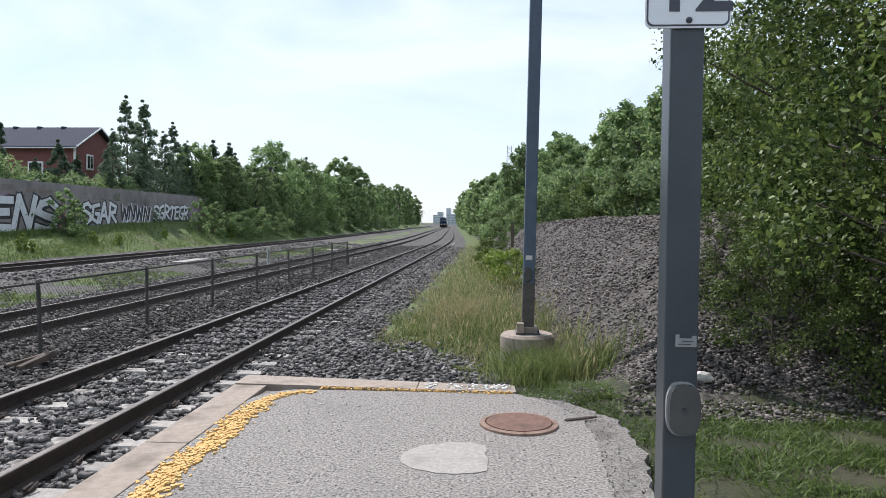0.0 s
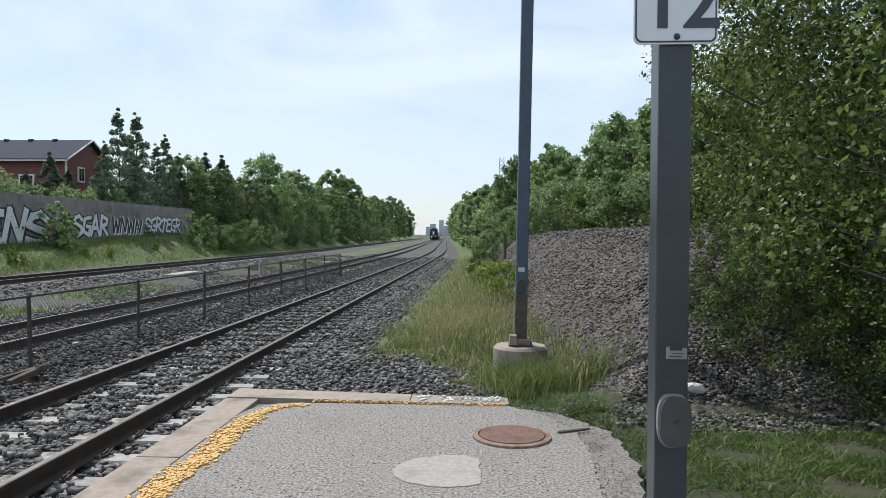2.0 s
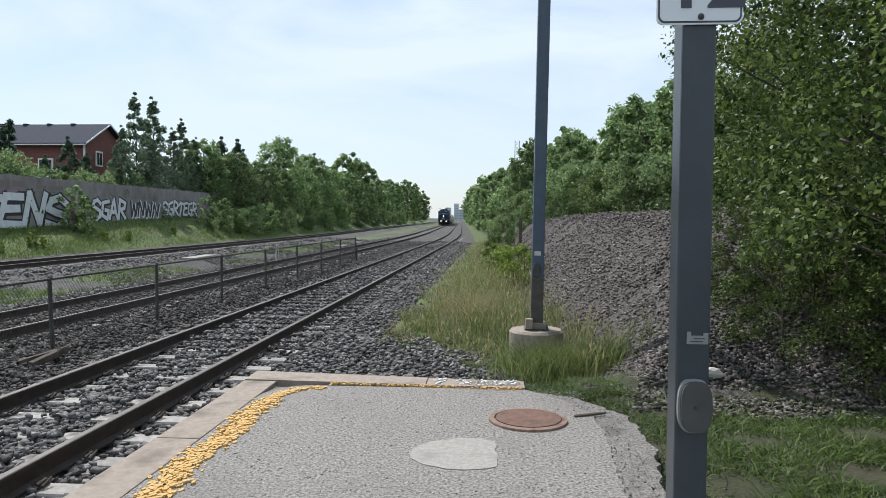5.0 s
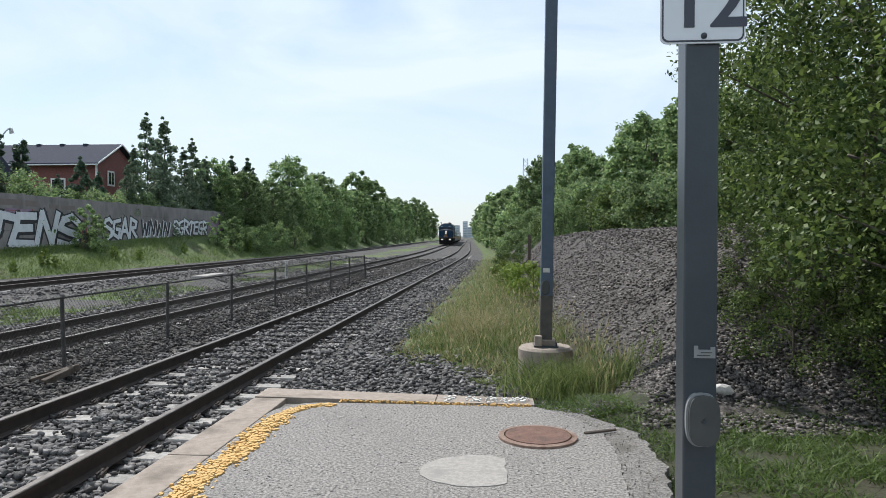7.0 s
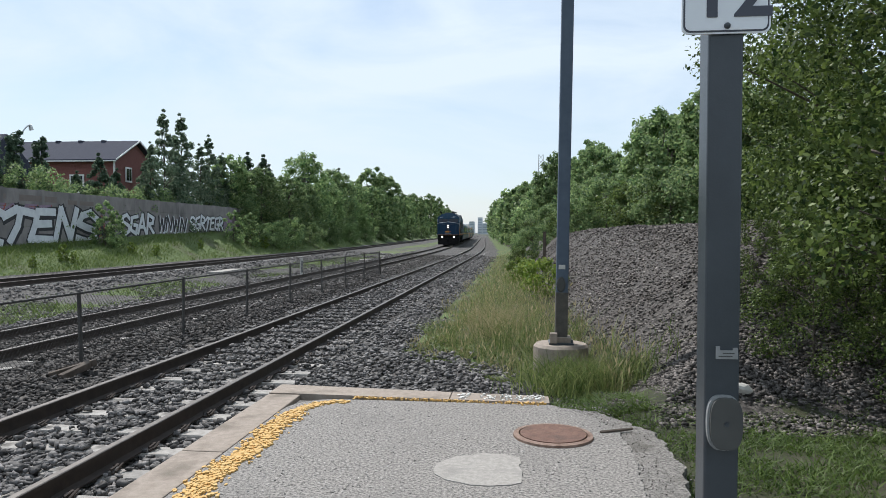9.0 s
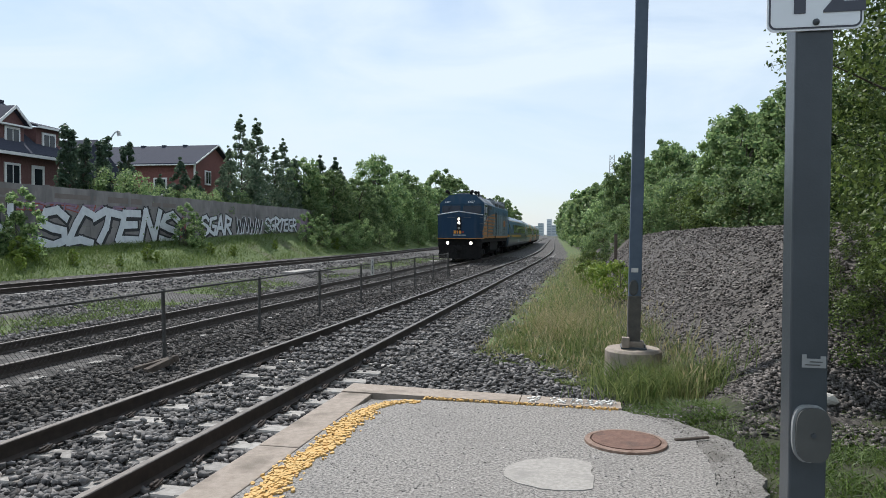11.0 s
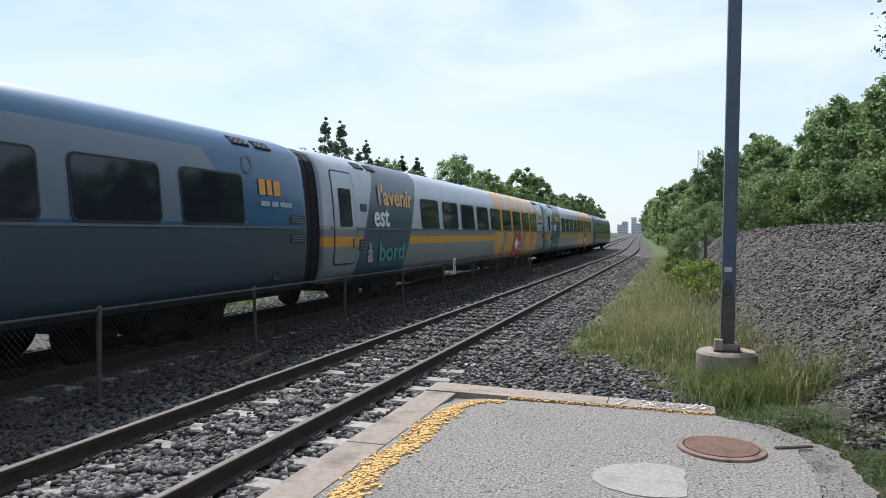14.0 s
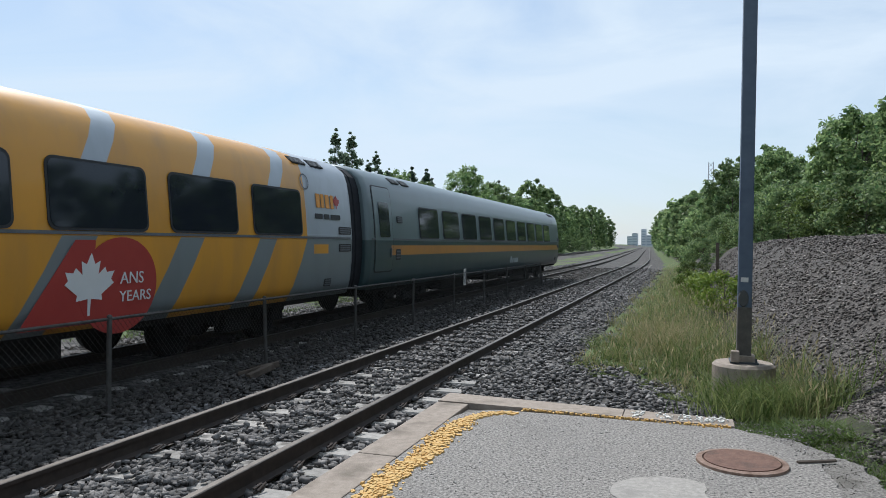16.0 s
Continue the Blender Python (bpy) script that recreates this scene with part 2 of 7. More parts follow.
M["lamp_off"] = material("unlit_headlight", (0.25, 0.24, 0.22), rough=0.15, scale=4)
M["lens_red"] = material("red_marker_lens", (0.5, 0.03, 0.03), rough=0.3, scale=4)
M["pale_rock"] = material("pale_broken_rock", (0.45, 0.43, 0.40), (0.58, 0.56, 0.52), rough=0.9, scale=14)
M["bark_pale"] = material("pale_bare_bark", (0.20, 0.185, 0.165), (0.30, 0.28, 0.25), rough=0.9, scale=20)
M["bank_grass"] = leaf_material("bank_grass_blades", (0.055, 0.10, 0.020), (0.165, 0.215, 0.06), trans=0.35)
M["sleeve"] = material("rust_stained_steel", (0.055, 0.05, 0.045), (0.11, 0.10, 0.085), rough=0.8, scale=9, spots=(0.07, 0.05, 0.04), spot_scale=6)


# ---- building helpers ----
def mesh_from(name, verts, faces, mats, index=None, smooth=False):
    me = bpy.data.meshes.new(name)
    me.from_pydata([tuple(v) for v in verts], [], [tuple(f) for f in faces])
    for m in mats if isinstance(mats, (list, tuple)) else [mats]:
        me.materials.append(m)
    if index is not None:
        me.polygons.foreach_set("material_index", list(index))
    if smooth:
        me.polygons.foreach_set("use_smooth", [True] * len(me.polygons))
    me.update()
    return me


def fast_mesh(name, verts, loops_per_face, mat):
    """A mesh out of numpy arrays: verts (n, 3); every face takes the next vertices in order."""
    n = len(verts)
    k = loops_per_face
    me = bpy.data.meshes.new(name)
    me.vertices.add(n)
    me.vertices.foreach_set("co", np.asarray(verts, np.float32).ravel())
    me.loops.add(n)
    me.loops.foreach_set("vertex_index", np.arange(n, dtype=np.int32))
    me.polygons.add(n // k)
    me.polygons.foreach_set("loop_start", np.arange(0, n, k, dtype=np.int32))
    me.materials.append(mat)
    me.update(calc_edges=True)
    return me


def indexed_mesh(name, verts, faces, mat, smooth=False):
    """A mesh out of numpy arrays: verts (n, 3), faces (m, k)."""
    faces = np.asarray(faces, np.int32)
    m, k = faces.shape
    me = bpy.data.meshes.new(name)
    me.vertices.add(len(verts))
    me.vertices.foreach_set("co", np.asarray(verts, np.float32).ravel())
    me.loops.add(m * k)
    me.loops.foreach_set("vertex_index", faces.ravel())
    me.polygons.add(m)
    me.polygons.foreach_set("loop_start", np.arange(0, m * k, k, dtype=np.int32))
    if smooth:
        me.polygons.foreach_set("use_smooth", np.ones(m, bool))
    me.materials.append(mat)
    me.update(calc_edges=True)
    return me


def part(name, data, mat=None, parent=None, label=""):
    """Link a bmesh or a mesh as one object under its thing."""
    if isinstance(data, bmesh.types.BMesh):
        me = bpy.data.meshes.new(name)
        data.to_mesh(me)
        data.free()
        me.materials.append(mat)
        data = me
    ob = new(name, data)
    ob.parent = parent
    return tagged(ob, label) if label else ob


def thing(name, label, category, group="", kind="", at=(0, 0, 0), rz=0.0):
    ob = new(name)
    ob.empty_display_size = 0.2
    ob.matrix_basis = pose(at[0], at[1], at[2], 0, 0, rz)
    return tagged(ob, label, category, group, kind)


def box(bm, x0, x1, y0, y1, z0, z1, bevel=0.0, m=None):
    r = bmesh.ops.create_cube(bm, size=1.0)
    vs = r["verts"]
    for v in vs:
        v.co = Vector((x0 + (v.co.x + 0.5) * (x1 - x0), y0 + (v.co.y + 0.5) * (y1 - y0), z0 + (v.co.z + 0.5) * (z1 - z0)))
    if bevel:
        es = list({e for v in vs for e in v.link_edges})
        got = bmesh.ops.bevel(bm, geom=es, offset=bevel, segments=2, affect="EDGES", profile=0.6)
        vs = list({v for f in got["faces"] for v in f.verts} | {v for v in vs if v.is_valid})
    if m is not None:
        bmesh.ops.transform(bm, matrix=m, verts=vs)
    return bm


def boxes(*rows, bevel=0.0):
    bm = bmesh.new()
    for r in rows:
        box(bm, *r, bevel=bevel)
    return bm


def rod(bm, a, b, r0, r1=None, seg=8, caps=True):
    a, b = Vector(a), Vector(b)
    r = bmesh.ops.create_cone(bm, cap_ends=caps, segments=seg, radius1=r0, radius2=r0 if r1 is None else r1, depth=(b - a).length)
    m = Matrix.Translation((a + b) / 2) @ (b - a).to_track_quat("Z", "Y").to_matrix().to_4x4()
    bmesh.ops.transform(bm, matrix=m, verts=r["verts"])
    return bm


def prism(points, x0, x1, axis="x"):
    """A closed outline in two dimensions, given depth along an axis: x takes (y, z), y takes (x, z), z takes (x, y)."""
    bm = bmesh.new()

    def at(p, d):
        return {"x": (d, p[0], p[1]), "y": (p[0], d, p[1]), "z": (p[0], p[1], d)}[axis]
    lo = [bm.verts.new(at(p, x0)) for p in points]
    hi = [bm.verts.new(at(p, x1)) for p in points]
    n = len(points)
    bm.faces.new(lo)
    bm.faces.new(hi[::-1])
    for i in range(n):
        bm.faces.new((lo[i], hi[i], hi[(i + 1) % n], lo[(i + 1) % n]))
    bmesh.ops.recalc_face_normals(bm, faces=bm.faces)
    return bm


def text_mesh(body, size, mat, depth=0.004, name="lettering", bold=0.0):
    cu = bpy.data.curves.new(name, "FONT")
    cu.body, cu.size, cu.extrude, cu.offset = body, size, depth, bold
    cu.align_x, cu.align_y = "LEFT", "BOTTOM_BASELINE"
    cu.resolution_u = 3
    ob = bpy.data.objects.new(name, cu)
    scene.collection.objects.link(ob)
    me = bpy.data.meshes.new_from_object(ob.evaluated_get(bpy.context.evaluated_depsgraph_get()))
    bpy.data.objects.remove(ob)
    bpy.data.curves.remove(cu)
    me.materials.clear()
    me.materials.append(mat)
    return me


def noise2(x, y, s, seed=0.0):
    return noise.noise(Vector((x * s + seed, y * s - seed * 0.7, seed * 1.3)))


# ---- ground, tracks and platform ----
def bend(y):
    """How far the line has swung to the left at y."""
    if y < 48:
        return 0.0
    if y < 97.5:
        return -((y - 48) ** 2) / 2200.0
    return -1.114 - 0.045 * (y - 97.5)


def ramp(v, a, b):
    s = min(1.0, max(0.0, (v - a) / (b - a)))
    return s * s * (3 - 2 * s)


def lin(v, xs, zs):
    return float(np.interp(v, xs, zs))


PROFILE_U = [-400, -60, -27, -25.6, -24, -22.6, -21.6, -21, -16.6, -15.8, -12, -11.2, -10.6, -2.6, -1.7, -1.0, 40, 400]
PROFILE_Z = [3.5, 2.2, 1.05, 0.80, 0.50, 0.15, -0.25, -0.36, -0.36, -0.5, -0.52, -0.45, -0.36, -0.36, -0.42, -0.40, -0.2, 3.0]


def mound(x, y):
    """Height of the gravel heap above the ground."""
    if x < 0.0 or y < 7.0 or y > 75:
        return 0.0
    foot = lin(y, [7, 9, 14, 20, 30, 45, 75], [1.55, 1.30, 0.80, 0.45, 0.10, 0.2, 0.3])
    side = (x - foot) * 0.84
    front = (y - 7.5) * 0.60 + 0.10
    top = 2.12 + 0.05 * min(x - 2, 6) + 0.12 * noise2(x, y, 0.4, 3.0) - 0.4 * ramp(y, 25, 60)
    h = min(side, front, top) + 0.06 * noise2(x, y, 1.3, 1.0)
    soft = 0.35
    for other in (side, front):
        d = abs(other - top)
        if d < soft:
            h -= (soft - d) ** 2 / (4 * soft) * 0.5
    return max(0.0, h)


def ground_z(x, y):
    u = x - bend(y)
    z = lin(u, PROFILE_U, PROFILE_Z)
    if u < -22:
        z += lin(y, [28, 38, 48, 60], [0.0, 0.2, 0.62, 0.85]) * ramp(-u, 22.2, 26.0) * (1 - ramp(-u, 60, 200))
    if x > -1.2 and y < 12:
        z += 0.28 * ramp(x, 0.2, 1.3) * (1 - ramp(y, 7.2, 9.5))
    for tx in (-4.17, -8.55, -18.9):
        if abs(u - tx) < 1.5:
            z += 0.058 * (1 - ramp(abs(u - tx), 1.15, 1.5)) * (ramp(y, 8.5, 11.5) if tx > -5 else 1.0)
    z += mound(x, y)
    amp = 0.016 if -22 < u < -1.6 else 0.07
    return z + amp * noise2(x, y, 0.7, 5.0)


def region(x, y):
    u = x - bend(y)
    if -21.4 < u < -16.3 or -11.4 < u < -1.75 + 0.3 * noise2(x, y, 0.5, 9.0) or (7 < y < 12.4 - 1.185 * (x + 1.8) and -2.7 < x < 0.5):
        return 0
    if mound(x, y) > 0.04 and x < 14:
        return 2
    if u < -11 and u > -16.5:
        return 1 if noise2(x, y, 0.35, 2.0) > -0.12 and -15.6 < u < -12.2 else 0
    return 1 if u < 0 else 3


def axis_steps(stops):
    out = []
    for (a, b, d) in stops:
        out += list(np.arange(a, b - 1e-6, d))
    return out + [stops[-1][1]]


GX = axis_steps([(-1500, -300, 240), (-300, -60, 30), (-60, -28, 4), (-28, -11, 0.7), (-11, 6, 0.35), (6, 16, 0.8), (16, 60, 5), (60, 300, 40), (300, 1500, 240)])
GY = axis_steps([(-1500, -300, 240), (-300, -20, 40), (-20, 2, 2), (2, 20, 0.35), (20, 50, 1.0), (50, 130, 4), (130, 460, 15), (460, 2500, 340)])
gv = [(x, y, ground_z(x, y)) for y in GY for x in GX]
nx = len(GX)
gf, gi = [], []
for j in range(len(GY) - 1):
    for i in range(nx - 1):
        gf.append((j * nx + i, j * nx + i + 1, (j + 1) * nx + i + 1, (j + 1) * nx + i))
        gi.append(region((GX[i] + GX[i + 1]) / 2, (GY[j] + GY[j + 1]) / 2))
ground = part("ground", mesh_from("ground", gv, gf, [M["ballast"], M["meadow"], M["gravel"], M["earth"]], gi, smooth=True))
tagged(ground, "grassy ground with grey ballast beds and a brown gravel heap", "ground", kind="structure")

RAIL_TOP = -0.13
RAIL_OUT = [(-0.070, -0.172), (-0.070, -0.160), (-0.012, -0.140), (-0.010, -0.045), (-0.036, -0.035), (-0.036, -0.006), (-0.028, 0.0),
            (0.028, 0.0), (0.036, -0.006), (0.036, -0.035), (0.010, -0.045), (0.012, -0.140), (0.070, -0.160), (0.070, -0.172)]
TRACK_X = (-4.17, -8.55, -18.9)


def swept(xoff, outline, ys, z0):
    v, f, idx = [], [], []
    n = len(outline)
    for y in ys:
        for a, b in outline:
            v.append((xoff + bend(y) + a, y, z0 + b))
    for j in range(len(ys) - 1):
        for i in range(n):
            f.append((j * n + i, j * n + (i + 1) % n, (j + 1) * n + (i + 1) % n, (j + 1) * n + i))
            idx.append(1 if i in (5, 6, 7) else 0)
    return v, f, idx


RAIL_YS = axis_steps([(-40, 48, 8), (48, 110, 4), (110, 500, 30)])
tie_bm = prism([(-0.13, 0.0), (-0.11, 0.10), (-0.10, 0.115), (0.10, 0.115), (0.11, 0.10), (0.13, 0.0)], -1.27, 1.27, "x")
tie_mesh = bpy.data.meshes.new("tie")
tie_bm.to_mesh(tie_mesh)
tie_bm.free()
tie_mesh.materials.append(M["tie"])
clip_bm = bmesh.new()
for s in (-1, 1):
    for e in (-1, 1):
        x0 = s * 0.7535 + e * 0.105
        box(clip_bm, x0 - 0.03, x0 + 0.03, -0.07, 0.07, 0.0, 0.016)
        rod(clip_bm, (x0 + e * 0.015, -0.06, 0.035), (x0 + e * 0.015, 0.05, 0.045), 0.011, seg=6)
        rod(clip_bm, (x0 + e * 0.015, 0.05, 0.045), (x0 - e * 0.03, 0.05, 0.03), 0.011, seg=6)
        rod(clip_bm, (x0 + e * 0.045, -0.045, 0.02), (x0 + e * 0.05, 0.06, 0.055), 0.010, seg=6)
clip_mesh = bpy.data.meshes.new("rail_clips")
clip_bm.to_mesh(clip_mesh)
clip_bm.free()
clip_mesh.materials.append(M["rail_side"])
rng = random.Random(4)
track_words = ("near railway track with brown steel rails on concrete ties in ballast", "second railway track with brown rails beside the wire fence",
               "far railway track at the foot of the grassy bank")
for k, tx in enumerate(TRACK_X):
    track = thing("railway_track", track_words[k], "railway track", "railway tracks", "structure")
    for s in (-1, 1):
        v, f, idx = swept(tx + s * 0.7535, RAIL_OUT, RAIL_YS, RAIL_TOP)
        part("rail", mesh_from("rail", v, f, [M["rail_side"], M["rail_top"]], idx), None, track, "brown steel rail with a polished head")
    reach, begin = ((75, -3), (60, 4), (60, 14))[k]
    count = int((reach - begin) / 0.6)
    for i in range(count):
        y = begin + i * 0.6 + 0.07
        ob = part("tie", tie_mesh, None, track)
        ob.matrix_basis = pose(tx + bend(y) + rng.uniform(-0.02, 0.02), y, -0.418 + rng.uniform(-0.012, 0.0), 0, 0, rng.uniform(-0.8, 0.8))
        if k == 0 and y < 26:
            part("rail_clips", clip_mesh, None, track).matrix_basis = pose(tx, y, -0.303)

# platform: asphalt slab with a rounded corner, kerb stones round it
platform = thing("platform", "worn grey asphalt platform end with concrete kerb", "platform", kind="structure")


def ragged(pts, seed, amount, step=0.12):
    r = random.Random(seed)
    out = []
    for (a, b) in zip(pts, pts[1:]):
        n = max(1, int(math.hypot(b[0] - a[0], b[1] - a[1]) / step))
        out += [(a[0] + (b[0] - a[0]) * i / n + r.uniform(-amount, amount), a[1] + (b[1] - a[1]) * i / n + r.uniform(-amount, amount)) for i in range(n)]
    return out + [pts[-1]]


corner = [(-2.215 + 0.42 * (1 - math.cos(a)), 6.42 + 0.50 * math.sin(a)) for a in np.linspace(0, math.pi / 2, 8)]
right_side = ragged([(0.30, 6.93), (0.62, 6.62), (0.85, 6.1), (0.88, 5.4), (0.82, 4.6), (0.8, 3.0), (0.9, 1.0), (1.1, -8.0)], 5, 0.014, 0.05)
outline = [(-2.215, -8.0)] + corner + right_side
part("asphalt_slab", prism(outline, -0.30, 0.0, "z"), M["asphalt"], platform)
part("lower_asphalt", prism([(-2.215, 6.0), (-2.215, 6.97), (-1.1, 6.93), (-1.3, 6.2)], -0.30, -0.035, "z"), M["asphalt_edge"], platform, "sunken dark asphalt corner")
verge = ragged([(0.2, 6.95), (0.75, 6.75), (1.15, 6.1), (1.2, 5.3), (1.05, 4.3), (1.3, 2.0), (1.5, -8.0)], 8, 0.03, 0.06)
part("crumbled_edge", prism(verge + [(0.3, -8.0)], -0.30, -0.010, "z"), M["asphalt_edge"], platform, "crumbling asphalt edge strewn with grit")
kerb_joints = [-7.0, -4.95, -2.9, -0.9, 1.15, 3.15, 5.14, 7.06]
for a, b in zip(kerb_joints, kerb_joints[1:]):
    part("kerb_stone", box(bmesh.new(), -2.565, -2.222, a + 0.006, b - 0.006, -0.42, 0.004, bevel=0.012), M["concrete"], platform)
end_kerbs = [(-2.565, -0.685), (-0.675, 0.31)]
for n, (a, b) in enumerate(end_kerbs):
    part("kerb_stone", prism([(a, 7.48 - 0.085 * (a + 2.57)), (b, 7.48 - 0.085 * (b + 2.57)), (b, 7.075 - 0.04 * (b + 2.57)), (a, 7.075 - 0.04 * (a + 2.57))], -0.40, 0.012, "z"),
         M["concrete"], platform, "pale end kerb stone")


def flakes(name, n, place, size, mat, parent, z, label, seed):
    """Scraps of worn paint, each a thin ragged chip."""
    r = random.Random(seed)
    v, f = [], []
    for _ in range(n):
        x, y = place(r)
        z0 = z + r.randrange(60) * 0.00025
        k, s, a0, b = r.choice((4, 5, 6)), r.uniform(0.4, 1.0) * size, r.uniform(0, 6.28), len(v)
        for i in range(k):
            a = a0 + i * 6.283 / k
            q = s * r.uniform(0.5, 1.0)
            v.append((x + q * math.cos(a), y + 1.5 * q * math.sin(a), z0))
        for i in range(k):
            a = v[b + i]
            v.append((a[0], a[1], z - 0.006))
        f.append(tuple(range(b, b + k)))
        f += [(b + i, b + k + i, b + k + (i + 1) % k, b + (i + 1) % k) for i in range(k)]
    ob = part(name, mesh_from(name, v, f, mat), None, parent, label)
    return tagged(ob, kind="stuff")


def yellow_place(r):
    y = r.uniform(0.5, 6.95)
    if y < 6.35:
        return -2.06 + r.gauss(0, 0.055) + 0.02 * math.sin(y * 5), y
    a = r.uniform(0, 1.45)
    return -2.06 + 0.42 * (1 - math.cos(a)) + r.gauss(0, 0.03), 6.32 + 0.50 * math.sin(a) + r.gauss(0, 0.025)


flakes("yellow_edge_line", 4200, yellow_place, 0.024, M["yellow"], platform, 0.003, "flaking yellow edge line", 11)
flakes("yellow_end_line", 260, lambda r: ((lambda x: (x, 6.985 - 0.03 * (x + 1.6) + r.gauss(0, 0.018)))(r.uniform(-1.65, 0.28))), 0.016, M["yellow"], platform, 0.006, "flaking yellow end line", 12)
flakes("white_kerb_mark", 110, lambda r: (r.choice((-0.56, -0.50, -0.36, -0.28, -0.14, -0.08, 0.02, 0.09, 0.16, 0.22)) + r.gauss(0, 0.025), 7.13 + r.uniform(-0.11, 0.10)), 0.022, M["white_paint"], platform, 0.016, "scuffed white paint marks", 13)

bm = bmesh.new()
bmesh.ops.create_cone(bm, cap_ends=True, segments=40, radius1=0.275, radius2=0.27, depth=0.03, matrix=Matrix.Translation((0, 0, 0.012)))
cover = thing("manhole_cover", "round rusty iron manhole cover set in the asphalt", "manhole cover", at=(0.29, 5.86, 0))
part("lid", bm, M["rust"], cover)
bm = bmesh.new()
for i in range(40):
    a, b = i * math.pi / 20, (i + 1) * math.pi / 20
    for (r0, r1, z0, z1) in ((0.282, 0.325, 0.024, 0.018), (0.325, 0.335, 0.018, -0.05), (0.276, 0.282, -0.02, 0.024)):
        q = [bm.verts.new((r * math.cos(t), r * math.sin(t), z)) for r, z, t in ((r0, z0, a), (r1, z1, a), (r1, z1, b), (r0, z0, b))]
        bm.faces.new(q)
part("rim", bm, M["rust_pale"], cover, "flaking rusty rim")
patch_pts = ragged([(0.02, 5.26), (0.025, 4.72), (-0.12, 4.66), (-0.32, 4.64), (-0.50, 4.73), (-0.60, 4.90), (-0.58, 5.06), (-0.46, 5.22), (-0.28, 5.32), (-0.1, 5.33)], 3, 0.012, 0.06)
cement = part("cement_patch", prism(patch_pts, -0.02, 0.006, "z"), M["patch"])
tagged(cement, "pale round cement patch in the asphalt", "pavement patch", kind="structure")

# stones
def stones(name, n, place, size, mat, label, seed, flat=0.75):
    """Broken stones, each a crooked block of its own."""
    r = np.random.default_rng(seed)
    c = place(r, n)
    n = len(c)
    base = np.array([(-1, -1, -1), (1, -1, -1), (1, 1, -1), (-1, 1, -1), (-1, -1, 1), (1, -1, 1), (1, 1, 1), (-1, 1, 1)], float)
    v = base[None] * r.uniform(0.55, 1.0, (n, 8, 1)) + r.uniform(-0.35, 0.35, (n, 8, 3))
    far = 1 + 0.020 * np.maximum(0, c[:, 1] - 10)
    v *= (0.5 * size * r.uniform(0.6, 1.25, (n, 1, 1)) * far[:, None, None]) * np.concatenate([r.uniform(0.7, 1.25, (n, 1, 2)), r.uniform(0.5, 1.0, (n, 1, 1)) * flat], 2)
    a, t = r.uniform(0, 6.283, (n, 1)), r.uniform(-0.7, 0.7, (n, 1))
    x, y, z = v[..., 0], v[..., 1], v[..., 2]
    y, z = y * np.cos(t) - z * np.sin(t), y * np.sin(t) + z * np.cos(t)
    x, y = x * np.cos(a) - y * np.sin(a), x * np.sin(a) + y * np.cos(a)
    v = np.stack([x, y, z], -1) + c[:, None, :]
    quads = np.array([(0, 3, 2, 1), (4, 5, 6, 7), (0, 1, 5, 4), (1, 2, 6, 5), (2, 3, 7, 6), (3, 0, 4, 7)])
    f = (np.arange(n)[:, None, None] * 8 + quads[None]).reshape(-1, 4)
    ob = part(name, indexed_mesh(name, v.reshape(-1, 3), f, mat))
    return tagged(ob, label, "gravel", kind="stuff")


def depth_spread(r, n, y0, y1, power=1.7):
    """More of them near than far."""
    q = r.uniform(0, 1, n)
    a, b = y0 ** (1 - power), y1 ** (1 - power)
    return (a + q * (b - a)) ** (1 / (1 - power))


def on_track(r, n):
    y = depth_spread(r, n, 2.6, 62.0, 1.45)
    x = r.uniform(-10.5, 1.0, n)
    keep = ((x < -2.62) | (y > 7.5)) & ((x < 0.3) | (y > 7.9))
    keep &= ~((x > -1.9) & (y > 12.6 - 1.185 * (x + 1.8))) | (r.uniform(0, 1, n) < 0.10)
    tie = np.abs(((y - 0.07) / 0.6 + 0.5) % 1.0 - 0.5) * 0.6 < 0.125
    on = tie & (np.abs(x + 4.17) < 1.27)
    bare = (np.abs(np.abs(x + 4.17) - 0.46) < 0.19) | (x > -3.3)
    keep &= ~(on & bare & (y < 10.5) & (r.uniform(0, 1, n) < 0.95))
    keep &= ~(np.abs(np.abs(x + 4.17) - 0.7535) < 0.085)
    keep &= ~(np.abs(np.abs(x + 8.55) - 0.7535) < 0.085)
    x, y = x[keep], y[keep]
    z = np.array([lin(a, PROFILE_U, PROFILE_Z) for a in x]) + r.uniform(-0.01, 0.045, len(x))
    z = np.where((np.abs(x + 4.17) < 1.3) & tie[keep], np.maximum(z, -0.295), z)
    z += np.where(np.abs(x + 4.17) < 0.7, 0.016, 0.0)
    z += np.where((np.minimum(np.abs(x + 4.17), np.abs(x + 8.55)) < 1.3) & (y > 10.0), 0.045, 0.0)
    x = x + np.array([bend(b) for b in y])
    return np.stack([x, y, z], 1)


def by_fence(r, n):
    c = on_track(r, n)
    return c[c[:, 0] < -5.55 + 0.25 * np.sin(c[:, 1] * 1.7)]


def by_platform(r, n):
    c = on_track(r, n)
    return c[c[:, 0] >= -5.55 + 0.25 * np.sin(c[:, 1] * 1.7)]


stones("ballast_stones", 96000, by_platform, 0.064, M["stone"], "loose grey broken ballast stones round the near track", 21)
# darker stone colour stands in for train shadow on this side
stones("ballast_stones", 96000, by_fence, 0.064, M["stone_dark"], "ballast stones round the fence and second track, coloured dark for the train's shade", 25)


